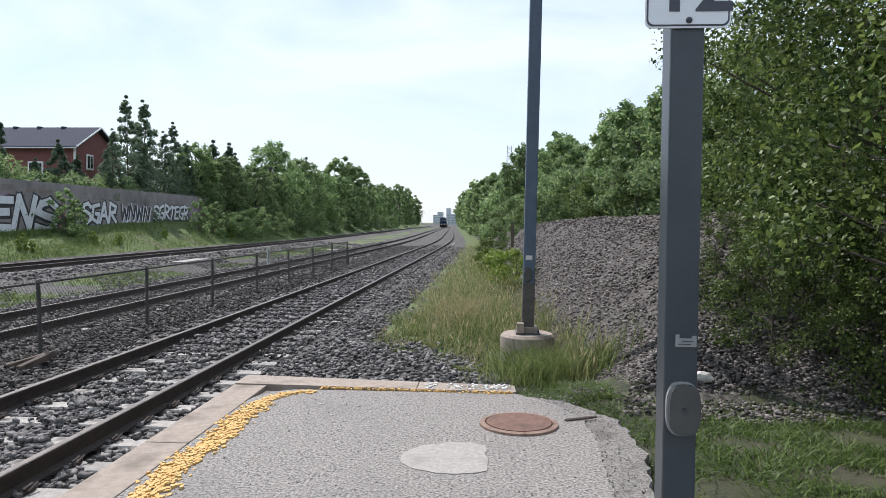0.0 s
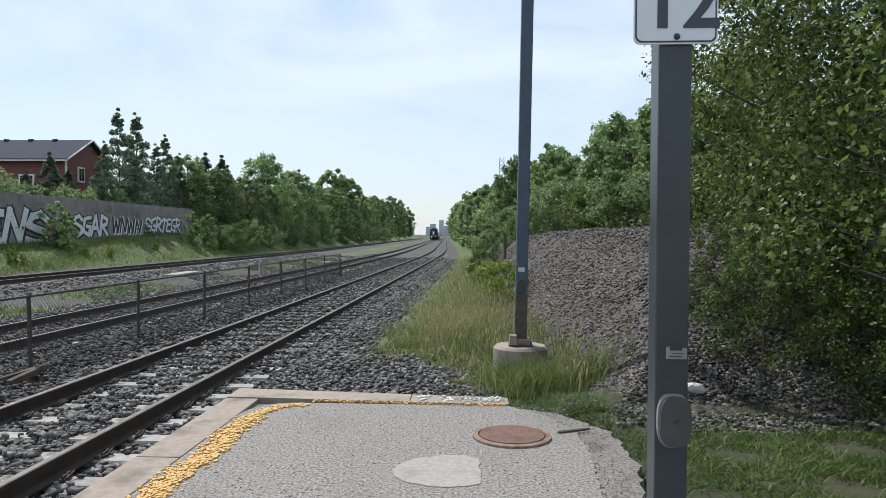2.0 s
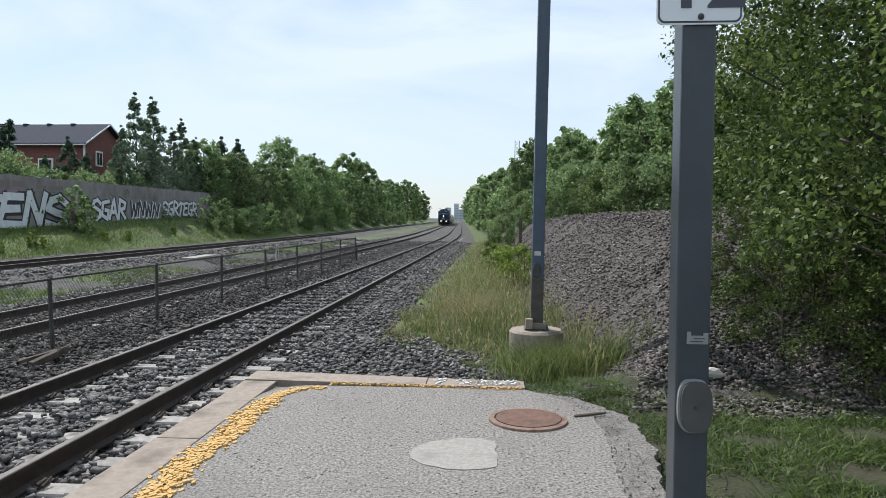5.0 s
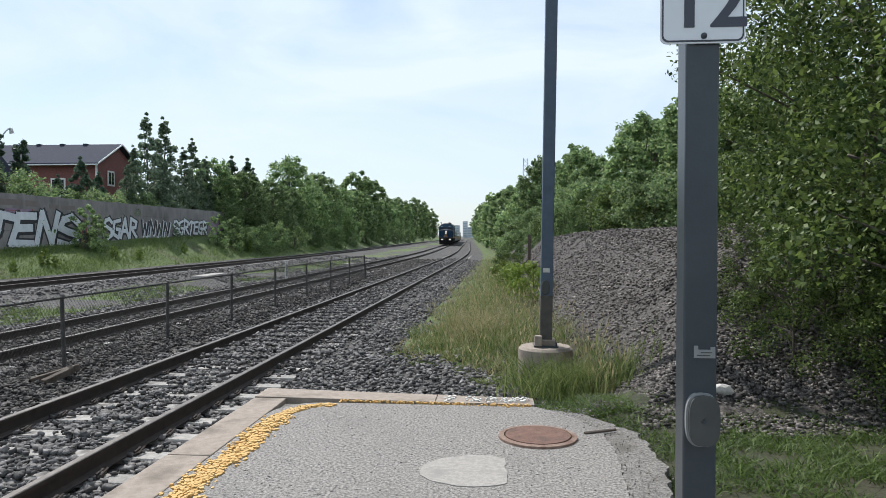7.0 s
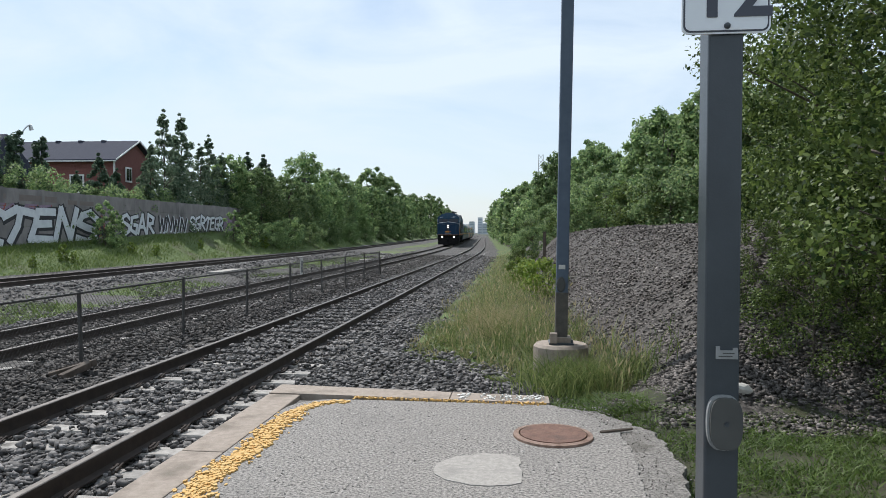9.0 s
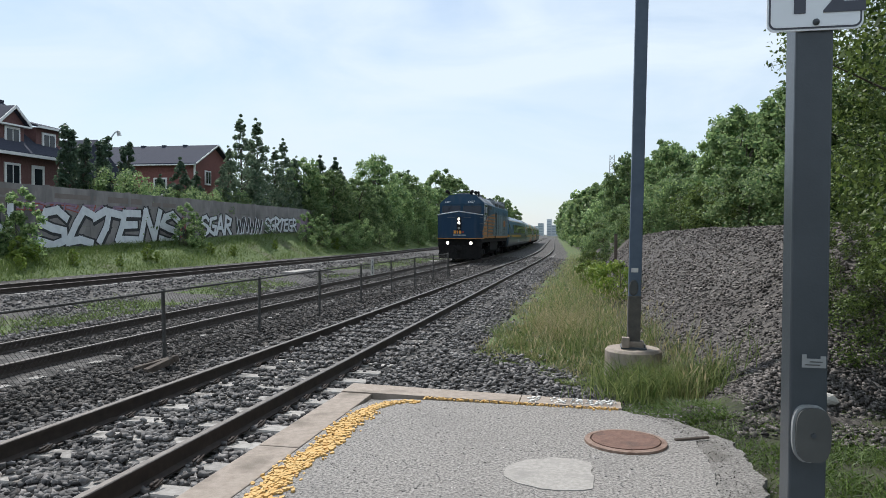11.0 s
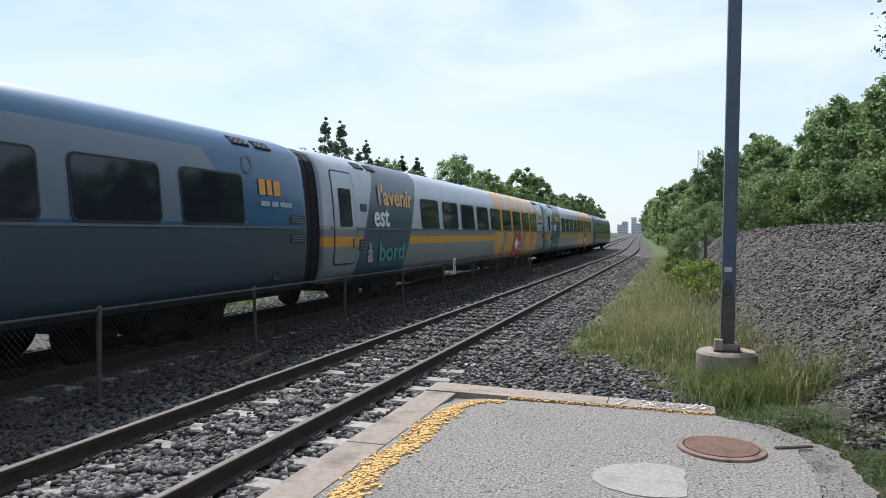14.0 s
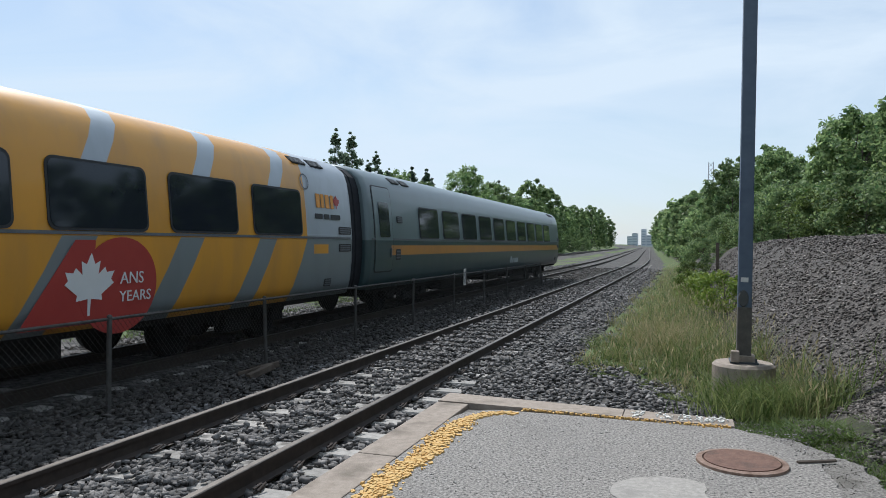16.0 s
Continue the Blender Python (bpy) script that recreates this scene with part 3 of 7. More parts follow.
def on_far_beds(r, n):
    y = depth_spread(r, n, 11, 75.0, 1.4)
    x = r.uniform(-21.3, -10.4, n)
    keep = ~((x > -15.6) & (x < -12.2) & (np.sin(y * 0.7 + x) > 0.0)) & ~(np.abs(np.abs(x + 18.9) - 0.7535) < 0.09)
    x, y = x[keep], y[keep]
    z = np.array([lin(a, PROFILE_U, PROFILE_Z) for a in x]) + r.uniform(-0.01, 0.05, len(x))
    return np.stack([x + np.array([bend(b) for b in y]), y, z], 1)


stones("far_ballast_stones", 15000, on_far_beds, 0.075, M["stone"], "loose grey ballast stones round the farther tracks", 24)


def on_heap(r, n):
    y = depth_spread(r, n, 7.2, 40.0, 1.5)
    x = 0.2 + r.uniform(0, 1, n) ** 1.2 * 9.5
    keep = np.array([mound(a, b) > 0.03 for a, b in zip(x, y)]) | ((x > 0.9) & (x < 3.2) & (y > 7.3) & (y < 9.4))
    x, y = x[keep], y[keep]
    z = np.array([ground_z(a, b) for a, b in zip(x, y)]) + r.uniform(-0.008, 0.016, len(x))
    return np.stack([x, y, z], 1)


stones("heap_stones", 52000, on_heap, 0.046, M["stone_brown"], "loose brown and grey stones on the gravel heap", 22)


def at_toe(r, n):
    y, x = 6.5 + r.uniform(0, 1, n) ** 0.7 * 2.3, r.uniform(0.95, 5.6, n)
    keep = (x > 1.3) | (y > 7.4)
    x, y = x[keep], y[keep]
    z = np.array([ground_z(a, b) for a, b in zip(x, y)]) + r.uniform(0.0, 0.03, len(x))
    return np.stack([x, y, z], 1)


stones("toe_stones", 9000, at_toe, 0.046, M["stone_brown"], "loose stones scattered at the foot of the gravel heap", 27)


def on_verge(r, n):
    y, x = r.uniform(2.0, 7.2, n), r.uniform(0.45, 1.5, n)
    return np.stack([x, y, -0.012 + r.uniform(-0.004, 0.008, n) - 0.03 * (x > 1.1)], 1)


def on_platform(r, n):
    y, x = depth_spread(r, n, 2.2, 6.9, 1.4), r.uniform(-2.15, 0.85, n)
    keep = (np.hypot(x - 0.29, y - 5.86) > 0.36) & ~((np.abs(x + 0.28) < 0.36) & (np.abs(y - 5.0) < 0.38)) & ((y < 6.3) | (x > -1.7))
    x, y = x[keep], y[keep]
    return np.stack([x, y, r.uniform(-0.0045, 0.0005, len(x))], 1)


stones("asphalt_chips", 11000, on_platform, 0.013, M["chip"], "pale and dark stone chips standing out of the worn asphalt", 26)
stones("platform_grit", 3500, on_verge, 0.010, M["stone_brown"], "loose grit on the broken platform edge", 23)


# ---- fence, posts, wall ----
fence = thing("wire_fence", "low chain-link fence with dull steel posts between the tracks", "fence")
FX, FY0, FSTEP, FTOP = -6.5, 0.10, 3.27, 0.76
fence_posts = [FY0 + FSTEP * i for i in range(11)]
post_bm = bmesh.new()
rod(post_bm, (0, 0, -0.55), (0, 0, FTOP + 0.02), 0.030, seg=10)
bmesh.ops.create_uvsphere(post_bm, u_segments=10, v_segments=5, radius=0.034, matrix=Matrix.Translation((0, 0, FTOP + 0.02)))
post_mesh = bpy.data.meshes.new("post")
post_bm.to_mesh(post_mesh)
post_bm.free()
post_mesh.materials.append(M["fence"])
rng = random.Random(9)
for y in fence_posts:
    part("post", post_mesh, None, fence).matrix_basis = pose(FX, y, 0, rng.uniform(-1, 1), rng.uniform(-1.2, 1.2), 0)
rail_bm = bmesh.new()
rod(rail_bm, (0, 0, FTOP), (0, FSTEP, FTOP), 0.019, seg=8)
rod(rail_bm, (0, 0, 0.02 - 0.27), (0, FSTEP, 0.02 - 0.27), 0.006, seg=5)
rail_mesh = bpy.data.meshes.new("top_rail")
rail_bm.to_mesh(rail_mesh)
rail_bm.free()
rail_mesh.materials.append(M["fence"])
wire_v, wire_f = [], []
pitch, low, high = 0.075, -0.27, FTOP + 0.03
span = high - low


def wire(a, b, r=0.0022):
    b0 = len(wire_v)
    for p in (a, b):
        for k in range(3):
            wire_v.append((p[0] + r * math.cos(k * 2.094), p[1] + r * math.sin(k * 2.094) * 0.7, p[2] + r * math.sin(k * 2.094)))
    wire_f.extend([(b0 + k, b0 + (k + 1) % 3, b0 + 3 + (k + 1) % 3, b0 + 3 + k) for k in range(3)])


steps = int(FSTEP / pitch) + 1
rise = 1.15
for i in range(-int(span / rise / pitch) - 1, steps + 1):
    for s in (0, 1):
        a, b = i * pitch, i * pitch + span / rise
        za, zb = (low, high) if s == 0 else (high, low)
        t0, t1 = max(0.0, -a / (b - a)), min(1.0, (FSTEP - a) / (b - a))
        if t1 - t0 > 0.02:
            wire((0.02 + 0.004 * s, a + t0 * (b - a), za + t0 * (zb - za)), (0.02 + 0.004 * s, a + t1 * (b - a), za + t1 * (zb - za)))
wire_mesh = mesh_from("wire_netting", wire_v, wire_f, M["fence"])
for y in fence_posts[:-1]:
    part("top_rail", rail_mesh, None, fence).matrix_basis = pose(FX, y, 0)
    part("wire_netting", wire_mesh, None, fence).matrix_basis = pose(FX, y, 0)
bm = bmesh.new()
rod(bm, (FX, fence_posts[-1], FTOP - 0.06), (FX, fence_posts[-1] + 0.5, -0.45), 0.028, seg=8)
part("end_brace", bm, M["fence"], fence)
plate = thing("number_plate_board", "small white plate with a dark oval mark on the fence", "sign", at=(FX + 0.045, 20.65, 0.66))
part("board", box(bmesh.new(), -0.006, 0.006, -0.12, 0.12, -0.25, 0.25, bevel=0.004), M["white_paint"], plate)
bm = bmesh.new()
for z0 in (0.09, -0.10):
    for i in range(16):
        a, b = i * math.pi / 8, (i + 1) * math.pi / 8
        q = [bm.verts.new((0.010, ry * math.cos(t), z0 + rz * math.sin(t))) for ry, rz, t in ((0.035, 0.05, a), (0.075, 0.10, a), (0.075, 0.10, b), (0.035, 0.05, b))]
        bm.faces.new(q)
part("mark", bm, M["sign_ink"], plate)

# tall lamp pole on a round concrete foot
PX, PY = 0.60, 9.98
foot = thing("pole_foundation", "round weathered concrete pole footing in the grass", "footing", at=(PX, PY, 0))
bm = bmesh.new()
for r0, r1, z0, z1 in ((0.385, 0.38, -0.5, 0.10), (0.38, 0.345, 0.10, 0.135)):
    bmesh.ops.create_cone(bm, cap_ends=True, segments=32, radius1=r0, radius2=r1, depth=z1 - z0, matrix=Matrix.Translation((0, 0, (z0 + z1) / 2)))
part("footing", bm, M["concrete"], foot)
lamp_pole = thing("lamp_pole", "tall square blue-grey steel lighting pole on a concrete footing", "pole", at=(PX, PY, 0.135))
lamp_pole.rotation_euler = (0, radians(0.75), 0)
part("shaft", box(bmesh.new(), -0.083, 0.083, -0.083, 0.083, 0.02, 9.2, bevel=0.012), M["pole"], lamp_pole)
part("rusty_sleeve", box(bmesh.new(), -0.086, 0.086, -0.086, 0.086, 0.02, 0.72, bevel=0.012), M["sleeve"], lamp_pole, "rust-stained lower shaft")
part("base_plate", box(bmesh.new(), -0.17, 0.17, -0.17, 0.17, 0.0, 0.025, bevel=0.006), M["galv"], lamp_pole)
part("base_cover", boxes((-0.16, -0.06, -0.19, -0.08, 0.02, 0.16), (-0.10, 0.13, -0.13, 0.13, 0.02, 0.10), bevel=0.01), M["concrete"], lamp_pole, "chipped grey base cover")
part("label_plate", box(bmesh.new(), -0.055, 0.035, -0.090, -0.084, 1.04, 1.10), M["white_paint"], lamp_pole, "small white label plate")
bm = bmesh.new()
bmesh.ops.create_cone(bm, cap_ends=True, segments=24, radius1=0.065, radius2=0.055, depth=0.03)
bmesh.ops.transform(bm, matrix=Matrix.Translation((-0.02, -0.095, 0.83)) @ Matrix.Rotation(radians(90), 4, "X") @ Matrix.Diagonal((1, 1.7, 1, 1)), verts=bm.verts)
part("hand_hole_cover", bm, M["plastic"], lamp_pole, "oval grey cover plate")
for sx in (-0.14, 0.14):
    for sy in (-0.14, 0.14):
        bm = bmesh.new()
        rod(bm, (sx, sy, 0.02), (sx, sy, 0.075), 0.014, seg=6)
        part("bolt", bm, M["galv"], lamp_pole)

# near sign post
SX, SY = 0.607, 2.262
sign_post = thing("sign_post", "square grey steel post carrying a platform number sign", "post", at=(SX, SY, 0))
part("shaft", box(bmesh.new(), -0.051, 0.051, -0.051, 0.051, -0.3, 2.62, bevel=0.007), M["galv"], sign_post)
part("label_plate", boxes((-0.020, 0.044, -0.056, -0.0515, 1.296, 1.322), (-0.020, -0.008, -0.056, -0.0515, 1.322, 1.334), (0.030, 0.044, -0.056, -0.0515, 1.322, 1.330)), M["label_grey"], sign_post, "pale torn label")
part("label_lines", boxes((0.0, 0.034, -0.058, -0.0562, 1.312, 1.315), (-0.012, 0.028, -0.058, -0.0562, 1.303, 1.306)), M["plastic"], sign_post)


def oval(w, h, y0, y1, z, n=28, x=0.0):
    pts = []
    for i in range(n):
        a = 2 * math.pi * i / n
        cx, cz = math.cos(a), math.sin(a)
        pts.append((x + w * math.copysign(abs(cx) ** 0.6, cx), z + h * math.copysign(abs(cz) ** 0.75, cz)))
    return prism(pts, y0, y1, "y")


part("cover_rim", oval(0.050, 0.083, -0.068, -0.050, 1.105, x=0.003), M["label_grey"], sign_post, "pale rim of the cover plate")
cov = part("hand_hole_cover", oval(0.047, 0.078, -0.082, -0.066, 1.105, x=0.007), M["plastic"], sign_post, "oval grey cover plate")
bm = bmesh.new()
rod(bm, (0.006, -0.081, 1.105), (0.006, -0.087, 1.105), 0.007, seg=10)
part("screw", bm, M["galv"], cov)
sign = thing("platform_number_sign", "white metal sign with dark number on the grey post", "sign", at=(SX - 0.004, SY - 0.058, 2.268))


def rounded(w, h, r, n=6):
    pts = []
    for cx, cz, a0 in ((w - r, h - r, 0), (r, h - r, 90), (r, r, 180), (w - r, r, 270)):
        pts += [(cx + r * math.cos(radians(a0 + 90 * i / n)), cz + r * math.sin(radians(a0 + 90 * i / n))) for i in range(n + 1)]
    return pts


def shifted(pts, dx, dz):
    return [(a + dx, b + dz) for a, b in pts]


part("backing", prism(shifted(rounded(0.256, 0.31, 0.022), -0.128, 0), -0.004, 0.002, "y"), M["sign_white"], sign)
part("border", prism(shifted(rounded(0.246, 0.30, 0.020), -0.123, 0.005), -0.0055, -0.004, "y"), M["sign_ink"], sign)
part("face", prism(shifted(rounded(0.236, 0.29, 0.017), -0.118, 0.010), -0.007, -0.0055, "y"), M["sign_white"], sign)
for digit, dx in (("1", -0.100), ("2", 0.0175)):
    part("digit", text_mesh(digit, 0.235, M["sign_ink"], 0.001, "digit", 0.004), None, sign).matrix_basis = pose(dx, -0.0085, 0.052, 90, 0, 0)
bm = bmesh.new()
bmesh.ops.create_uvsphere(bm, u_segments=12, v_segments=6, radius=0.010, matrix=Matrix.Translation((0.003, -0.008, 0.022)))
part("bolt", bm, M["galv"], sign)

# retaining wall with posts, panels and sprayed lettering
wall = thing("noise_wall", "stained concrete panel wall covered in sprayed lettering", "wall", kind="structure")
WX, WSTEP, WTOP = -26.0, 3.15, 3.92
wall_posts = [8.0 + WSTEP * i for i in range(19)]
for i, y in enumerate(wall_posts):
    part("wall_post", box(bmesh.new(), WX - 0.16, WX + 0.047, y - 0.13, y + 0.13, 0.2, WTOP + 0.05, bevel=0.012), M["wall"], wall)
    if i < len(wall_posts) - 1:
        for z0, z1 in ((0.2, 1.95), (1.96, 3.1), (3.11, WTOP)):
            part("wall_panel", box(bmesh.new(), WX - 0.1, WX + 0.04, y + 0.13, y + WSTEP - 0.13, z0, z1, bevel=0.01), M["wall"], wall)

# sprayed letter shapes: strokes of paint, each a little proud of the one below it
GLYPHS = {
    "S": [(0.92, 0.80), (0.62, 1.0), (0.25, 0.92), (0.10, 0.66), (0.45, 0.52), (0.85, 0.40), (0.88, 0.14), (0.50, 0.0), (0.05, 0.12)],
    "C": [(0.92, 0.86), (0.55, 1.0), (0.30, 0.62), (0.05, 0.06), (0.48, 0.12), (0.88, 0.02)],
    "H": [(0.18, 1.0), (0.22, 0.50), (0.12, 0.0), (0.22, 0.50), (0.74, 0.48), (0.72, 1.0), (0.74, 0.48), (0.90, 0.0)],
    "E": [(0.92, 0.95), (0.30, 0.90), (0.22, 0.52), (0.78, 0.55), (0.22, 0.52), (0.06, 0.05), (0.84, 0.02)],
    "T": [(0.02, 0.74), (0.40, 0.98), (0.98, 0.90), (0.56, 0.92), (0.50, 0.45), (0.30, 0.0)],
    "N": [(0.08, 0.0), (0.24, 1.0), (0.70, 0.06), (0.90, 1.0)],
    "Z": [(0.20, 0.86), (0.88, 1.0), (0.16, 0.46), (0.86, 0.40), (0.62, 0.02), (0.02, 0.10)],
    "A": [(0.02, 0.0), (0.52, 1.0), (0.72, 0.36), (0.30, 0.34), (0.72, 0.36), (0.95, 0.0)],
    "G": [(0.88, 0.95), (0.25, 0.85), (0.12, 0.20), (0.70, 0.0), (0.86, 0.42), (0.50, 0.44)],
    "R": [(0.12, 0.0), (0.20, 1.0), (0.85, 0.85), (0.76, 0.52), (0.28, 0.46), (0.92, 0.0)],
    "W": [(0.05, 1.0), (0.25, 0.0), (0.48, 0.8), (0.72, 0.0), (0.95, 1.0)],
}


def stroke_boxes(pts, w, x, step):
    """Broad strokes of paint through points on the wall (y, z), as thin slabs laid one over the other."""
    v, f = [], []
    for k, (a, b) in enumerate(zip(pts, pts[1:])):
        d = Vector((b[0] - a[0], b[1] - a[1]))
        nrm, e = Vector((-d.y, d.x)).normalized() * w / 2, d.normalized() * w * 0.40
        q = [(a[0] - e.x + nrm.x, a[1] - e.y + nrm.y), (b[0] + e.x + nrm.x, b[1] + e.y + nrm.y), (b[0] + e.x - nrm.x, b[1] + e.y - nrm.y), (a[0] - e.x - nrm.x, a[1] - e.y - nrm.y)]
        n, x1 = len(v), x + step * (k + 1)
        v += [(WX + 0.035, p[0], p[1]) for p in q] + [(x1, p[0], p[1]) for p in q]
        f += [(n + 7, n + 6, n + 5, n + 4)] + [(n + i, n + (i + 1) % 4, n + 4 + (i + 1) % 4, n + 4 + i) for i in range(4)]
    return v, f


def sprayed(y0, y1, z0, z1, letters, width, fill, edge, label, seed, rim=1.55, lift=0.0):
    """A row of sprayed letter shapes: dark outline strokes with pale strokes over them."""
    r = random.Random(seed)
    piece = thing("sprayed_lettering", label, "graffiti", "sprayed lettering")
    w = (y1 - y0) / len(letters)
    for i, glyph in enumerate(letters):
        h, lean = z1 - z0, r.uniform(-0.02, 0.16) * w
        rise = r.uniform(-0.05, 0.05) * h
        q = [(y0 + i * w + (u * 1.06 - 0.03) * w + lean * v, z0 + rise + v * h * r.uniform(0.95, 1.04)) for u, v in GLYPHS[glyph]]
        for nm, wide, x, m in (("letter_outline", width * rim, 0.042 + lift * 0.3 + 0.0004 * i, edge), ("letter_fill", width, 0.048 + lift + 0.0004 * i, fill)):
            v, f = stroke_boxes([(a + (0.07 if nm == "letter_outline" else 0), b - (0.04 if nm == "letter_outline" else 0)) for a, b in q], wide, WX + x, 0.0016)
            part(nm, mesh_from(nm, v, f, m), None, piece)


sprayed(21.2, 24.3, 1.05, 2.75, "S", 0.46, M["paint_white"], M["paint_black"], "huge round pale sprayed letter with black outline", 1, 1.6, 0.016)
sprayed(24.5, 25.6, 1.2, 2.65, "Z", 0.46, M["paint_red"], M["paint_red"], "dull red sprayed patch behind letters", 9, 1.1)
sprayed(24.9, 28.0, 0.95, 2.75, "CH", 0.36, M["paint_white"], M["paint_black"], "large white sprayed letters with black outline", 2, 1.6, 0.018)
sprayed(29.4, 33.3, 1.0, 2.75, "SC", 0.40, M["paint_white"], M["paint_black"], "white and blue sprayed letters with black outline", 3, 1.6, 0.016)
sprayed(33.2, 41.3, 1.15, 2.85, "TENS", 0.42, M["paint_white"], M["paint_black"], "large angular white sprayed letters with black outline", 6, 1.65, 0.016)
sprayed(40.9, 42.2, 1.2, 2.6, "A", 0.30, M["paint_black"], M["paint_red"], "black sprayed letter with red shadow", 15)
sprayed(44.0, 48.2, 1.6, 2.9, "SGAR", 0.24, M["paint_white"], M["paint_black"], "small grey sprayed letters with black outline", 4, 2.0, 0.016)
sprayed(48.8, 53.2, 1.75, 2.75, "WNWN", 0.20, M["paint_black"], M["paint_white"], "black sprayed scrawl with pale shadow", 5, 1.7)
sprayed(53.8, 60.2, 1.85, 2.95, "SGRTEGR", 0.20, M["paint_white"], M["paint_black"], "tangled grey and black sprayed scrawl", 7, 2.0, 0.016)
sprayed(60.4, 64.2, 1.8, 2.8, "WZW", 0.55, M["paint_purple"], M["paint_purple"], "faded purple sprayed patch", 8, 1.1)
sprayed(27.4, 37.0, 2.78, 3.12, "CSTRGAEZ", 0.10, M["paint_purple"], M["paint_red"], "faded red scrawl above larger letters", 10)
for y0, y1, z0, z1 in ((12.0, 15.5, 3.3, 3.75), (17.0, 19.5, 3.2, 3.7), (22.5, 24.5, 3.35, 3.7), (26.0, 28.5, 3.35, 3.65), (30.5, 33.5, 3.35, 3.6), (25.5, 28.4, 2.95, 3.25), (34.5, 37.5, 3.3, 3.62), (38.5, 41.0, 3.25, 3.5)):
    patch = part("painted_over_patch", box(bmesh.new(), WX + 0.041, WX + 0.046, y0, y1, z0, z1), M["paint_brown"])
    tagged(patch, "brown patch painted over old scrawl on wall", "graffiti")


# ---- trees, shrubs, grass ----
def leaf_cloud(centres, radii, per, size, seed, squash=0.85, hollow=0.12, droop=0.0):
    """Leaves round clump centres: each a folded rhombus of its own, as 4 corner vertices."""
    r = np.random.default_rng(seed)
    k = len(centres)
    n = k * per
    d = r.normal(size=(n, 3))
    d /= np.linalg.norm(d, axis=1)[:, None]
    rad = (hollow + (1 - hollow) * r.uniform(0, 1, n) ** 0.6)
    c = np.repeat(np.asarray(centres, float), per, 0)
    rr = np.repeat(np.asarray(radii, float), per)
    p = c + d * (rad * rr)[:, None] * np.array([1, 1, squash])
    nrm = d * 0.6 + r.normal(size=(n, 3)) * 0.7 + np.array([0, 0, 0.5])
    nrm /= np.linalg.norm(nrm, axis=1)[:, None]
    t = np.cross(nrm, r.normal(size=(n, 3)))
    t /= np.linalg.norm(t, axis=1)[:, None] + 1e-9
    b = np.cross(nrm, t)
    s = (size * r.uniform(0.55, 1.25, n))[:, None]
    q = np.stack([p - t * s * 0.5, p + b * s * 0.28 + nrm * s * 0.06, p + t * s * 0.5 - np.array([0, 0, droop]) * s, p - b * s * 0.28 + nrm * s * 0.06], 1)
    return q.reshape(-1, 3)


def branches(bm, base, tops, r0, rng):
    """A tapered trunk with limbs to the clump centres."""
    top = Vector((base[0], base[1], max(t[2] for t in tops) * 0.8))
    pts = [Vector(base)]
    for i in range(1, 5):
        f = i / 4
        pts.append(Vector((base[0] + rng.uniform(-0.12, 0.12) * top.z * 0.15, base[1] + rng.uniform(-0.12, 0.12) * top.z * 0.15, base[2] + (top.z - base[2]) * f)))
    for i in range(4):
        rod(bm, pts[i], pts[i + 1], r0 * (1 - i * 0.22), r0 * (1 - (i + 1) * 0.22), seg=7, caps=False)
    for t in tops:
        f = min(0.95, max(0.15, (t[2] - base[2]) / max(0.1, top.z - base[2]) * 0.72))
        k = min(3, int(f * 4))
        a = pts[k].lerp(pts[k + 1], f * 4 - k)
        mid = a.lerp(Vector(t), 0.5) + Vector((0, 0, -0.05 * (Vector(t) - a).length))
        rod(bm, a, mid, r0 * 0.30, r0 * 0.18, seg=5, caps=False)
        rod(bm, mid, t, r0 * 0.18, r0 * 0.05, seg=5, caps=False)


def make_tree(name, label, height, spread, clumps, per, size, leaf, seed, low=0.15, shape="round", trunk=0.16, clump_r=0.33, group="line-side trees", category="tree"):
    rng = random.Random(seed)
    tree = thing(name, label, category, group)
    cs, rs = [], []
    for i in range(clumps):
        f = (i + 0.5) / clumps
        z = height * (low + (1 - low) * f)
        if shape == "round":
            w = spread * math.sqrt(max(0.05, 1 - ((f - 0.42) / 0.60) ** 2))
        elif shape == "cone":
            w = spread * (1.02 - f)
        elif shape == "spire":
            w = spread * max(0.02, 1 - 0.95 * f ** 0.85)
        elif shape == "column":
            w = spread * (0.6 + 0.4 * math.sin(f * 3.1))
        else:
            w = spread * (1 - 0.55 * f)
        a = i * 2.4 + rng.uniform(-0.5, 0.5)
        q = w * math.sqrt(rng.uniform(0.25, 1.0))
        cs.append((q * math.cos(a), q * math.sin(a), z * rng.uniform(0.92, 1.04)))
        rs.append(clump_r * spread * rng.uniform(0.65, 1.35) * (1.1 - (0.85 if shape in ("spire", "cone") else 0.45) * f))
    bm = bmesh.new()
    branches(bm, (0, 0, -0.3), cs[:: max(1, clumps // 22)], trunk, rng)
    part("trunk", bm, M["bark"], tree)
    part("crown", fast_mesh("crown", leaf_cloud(cs, rs, per, size, seed), 4, leaf), None, tree)
    return tree


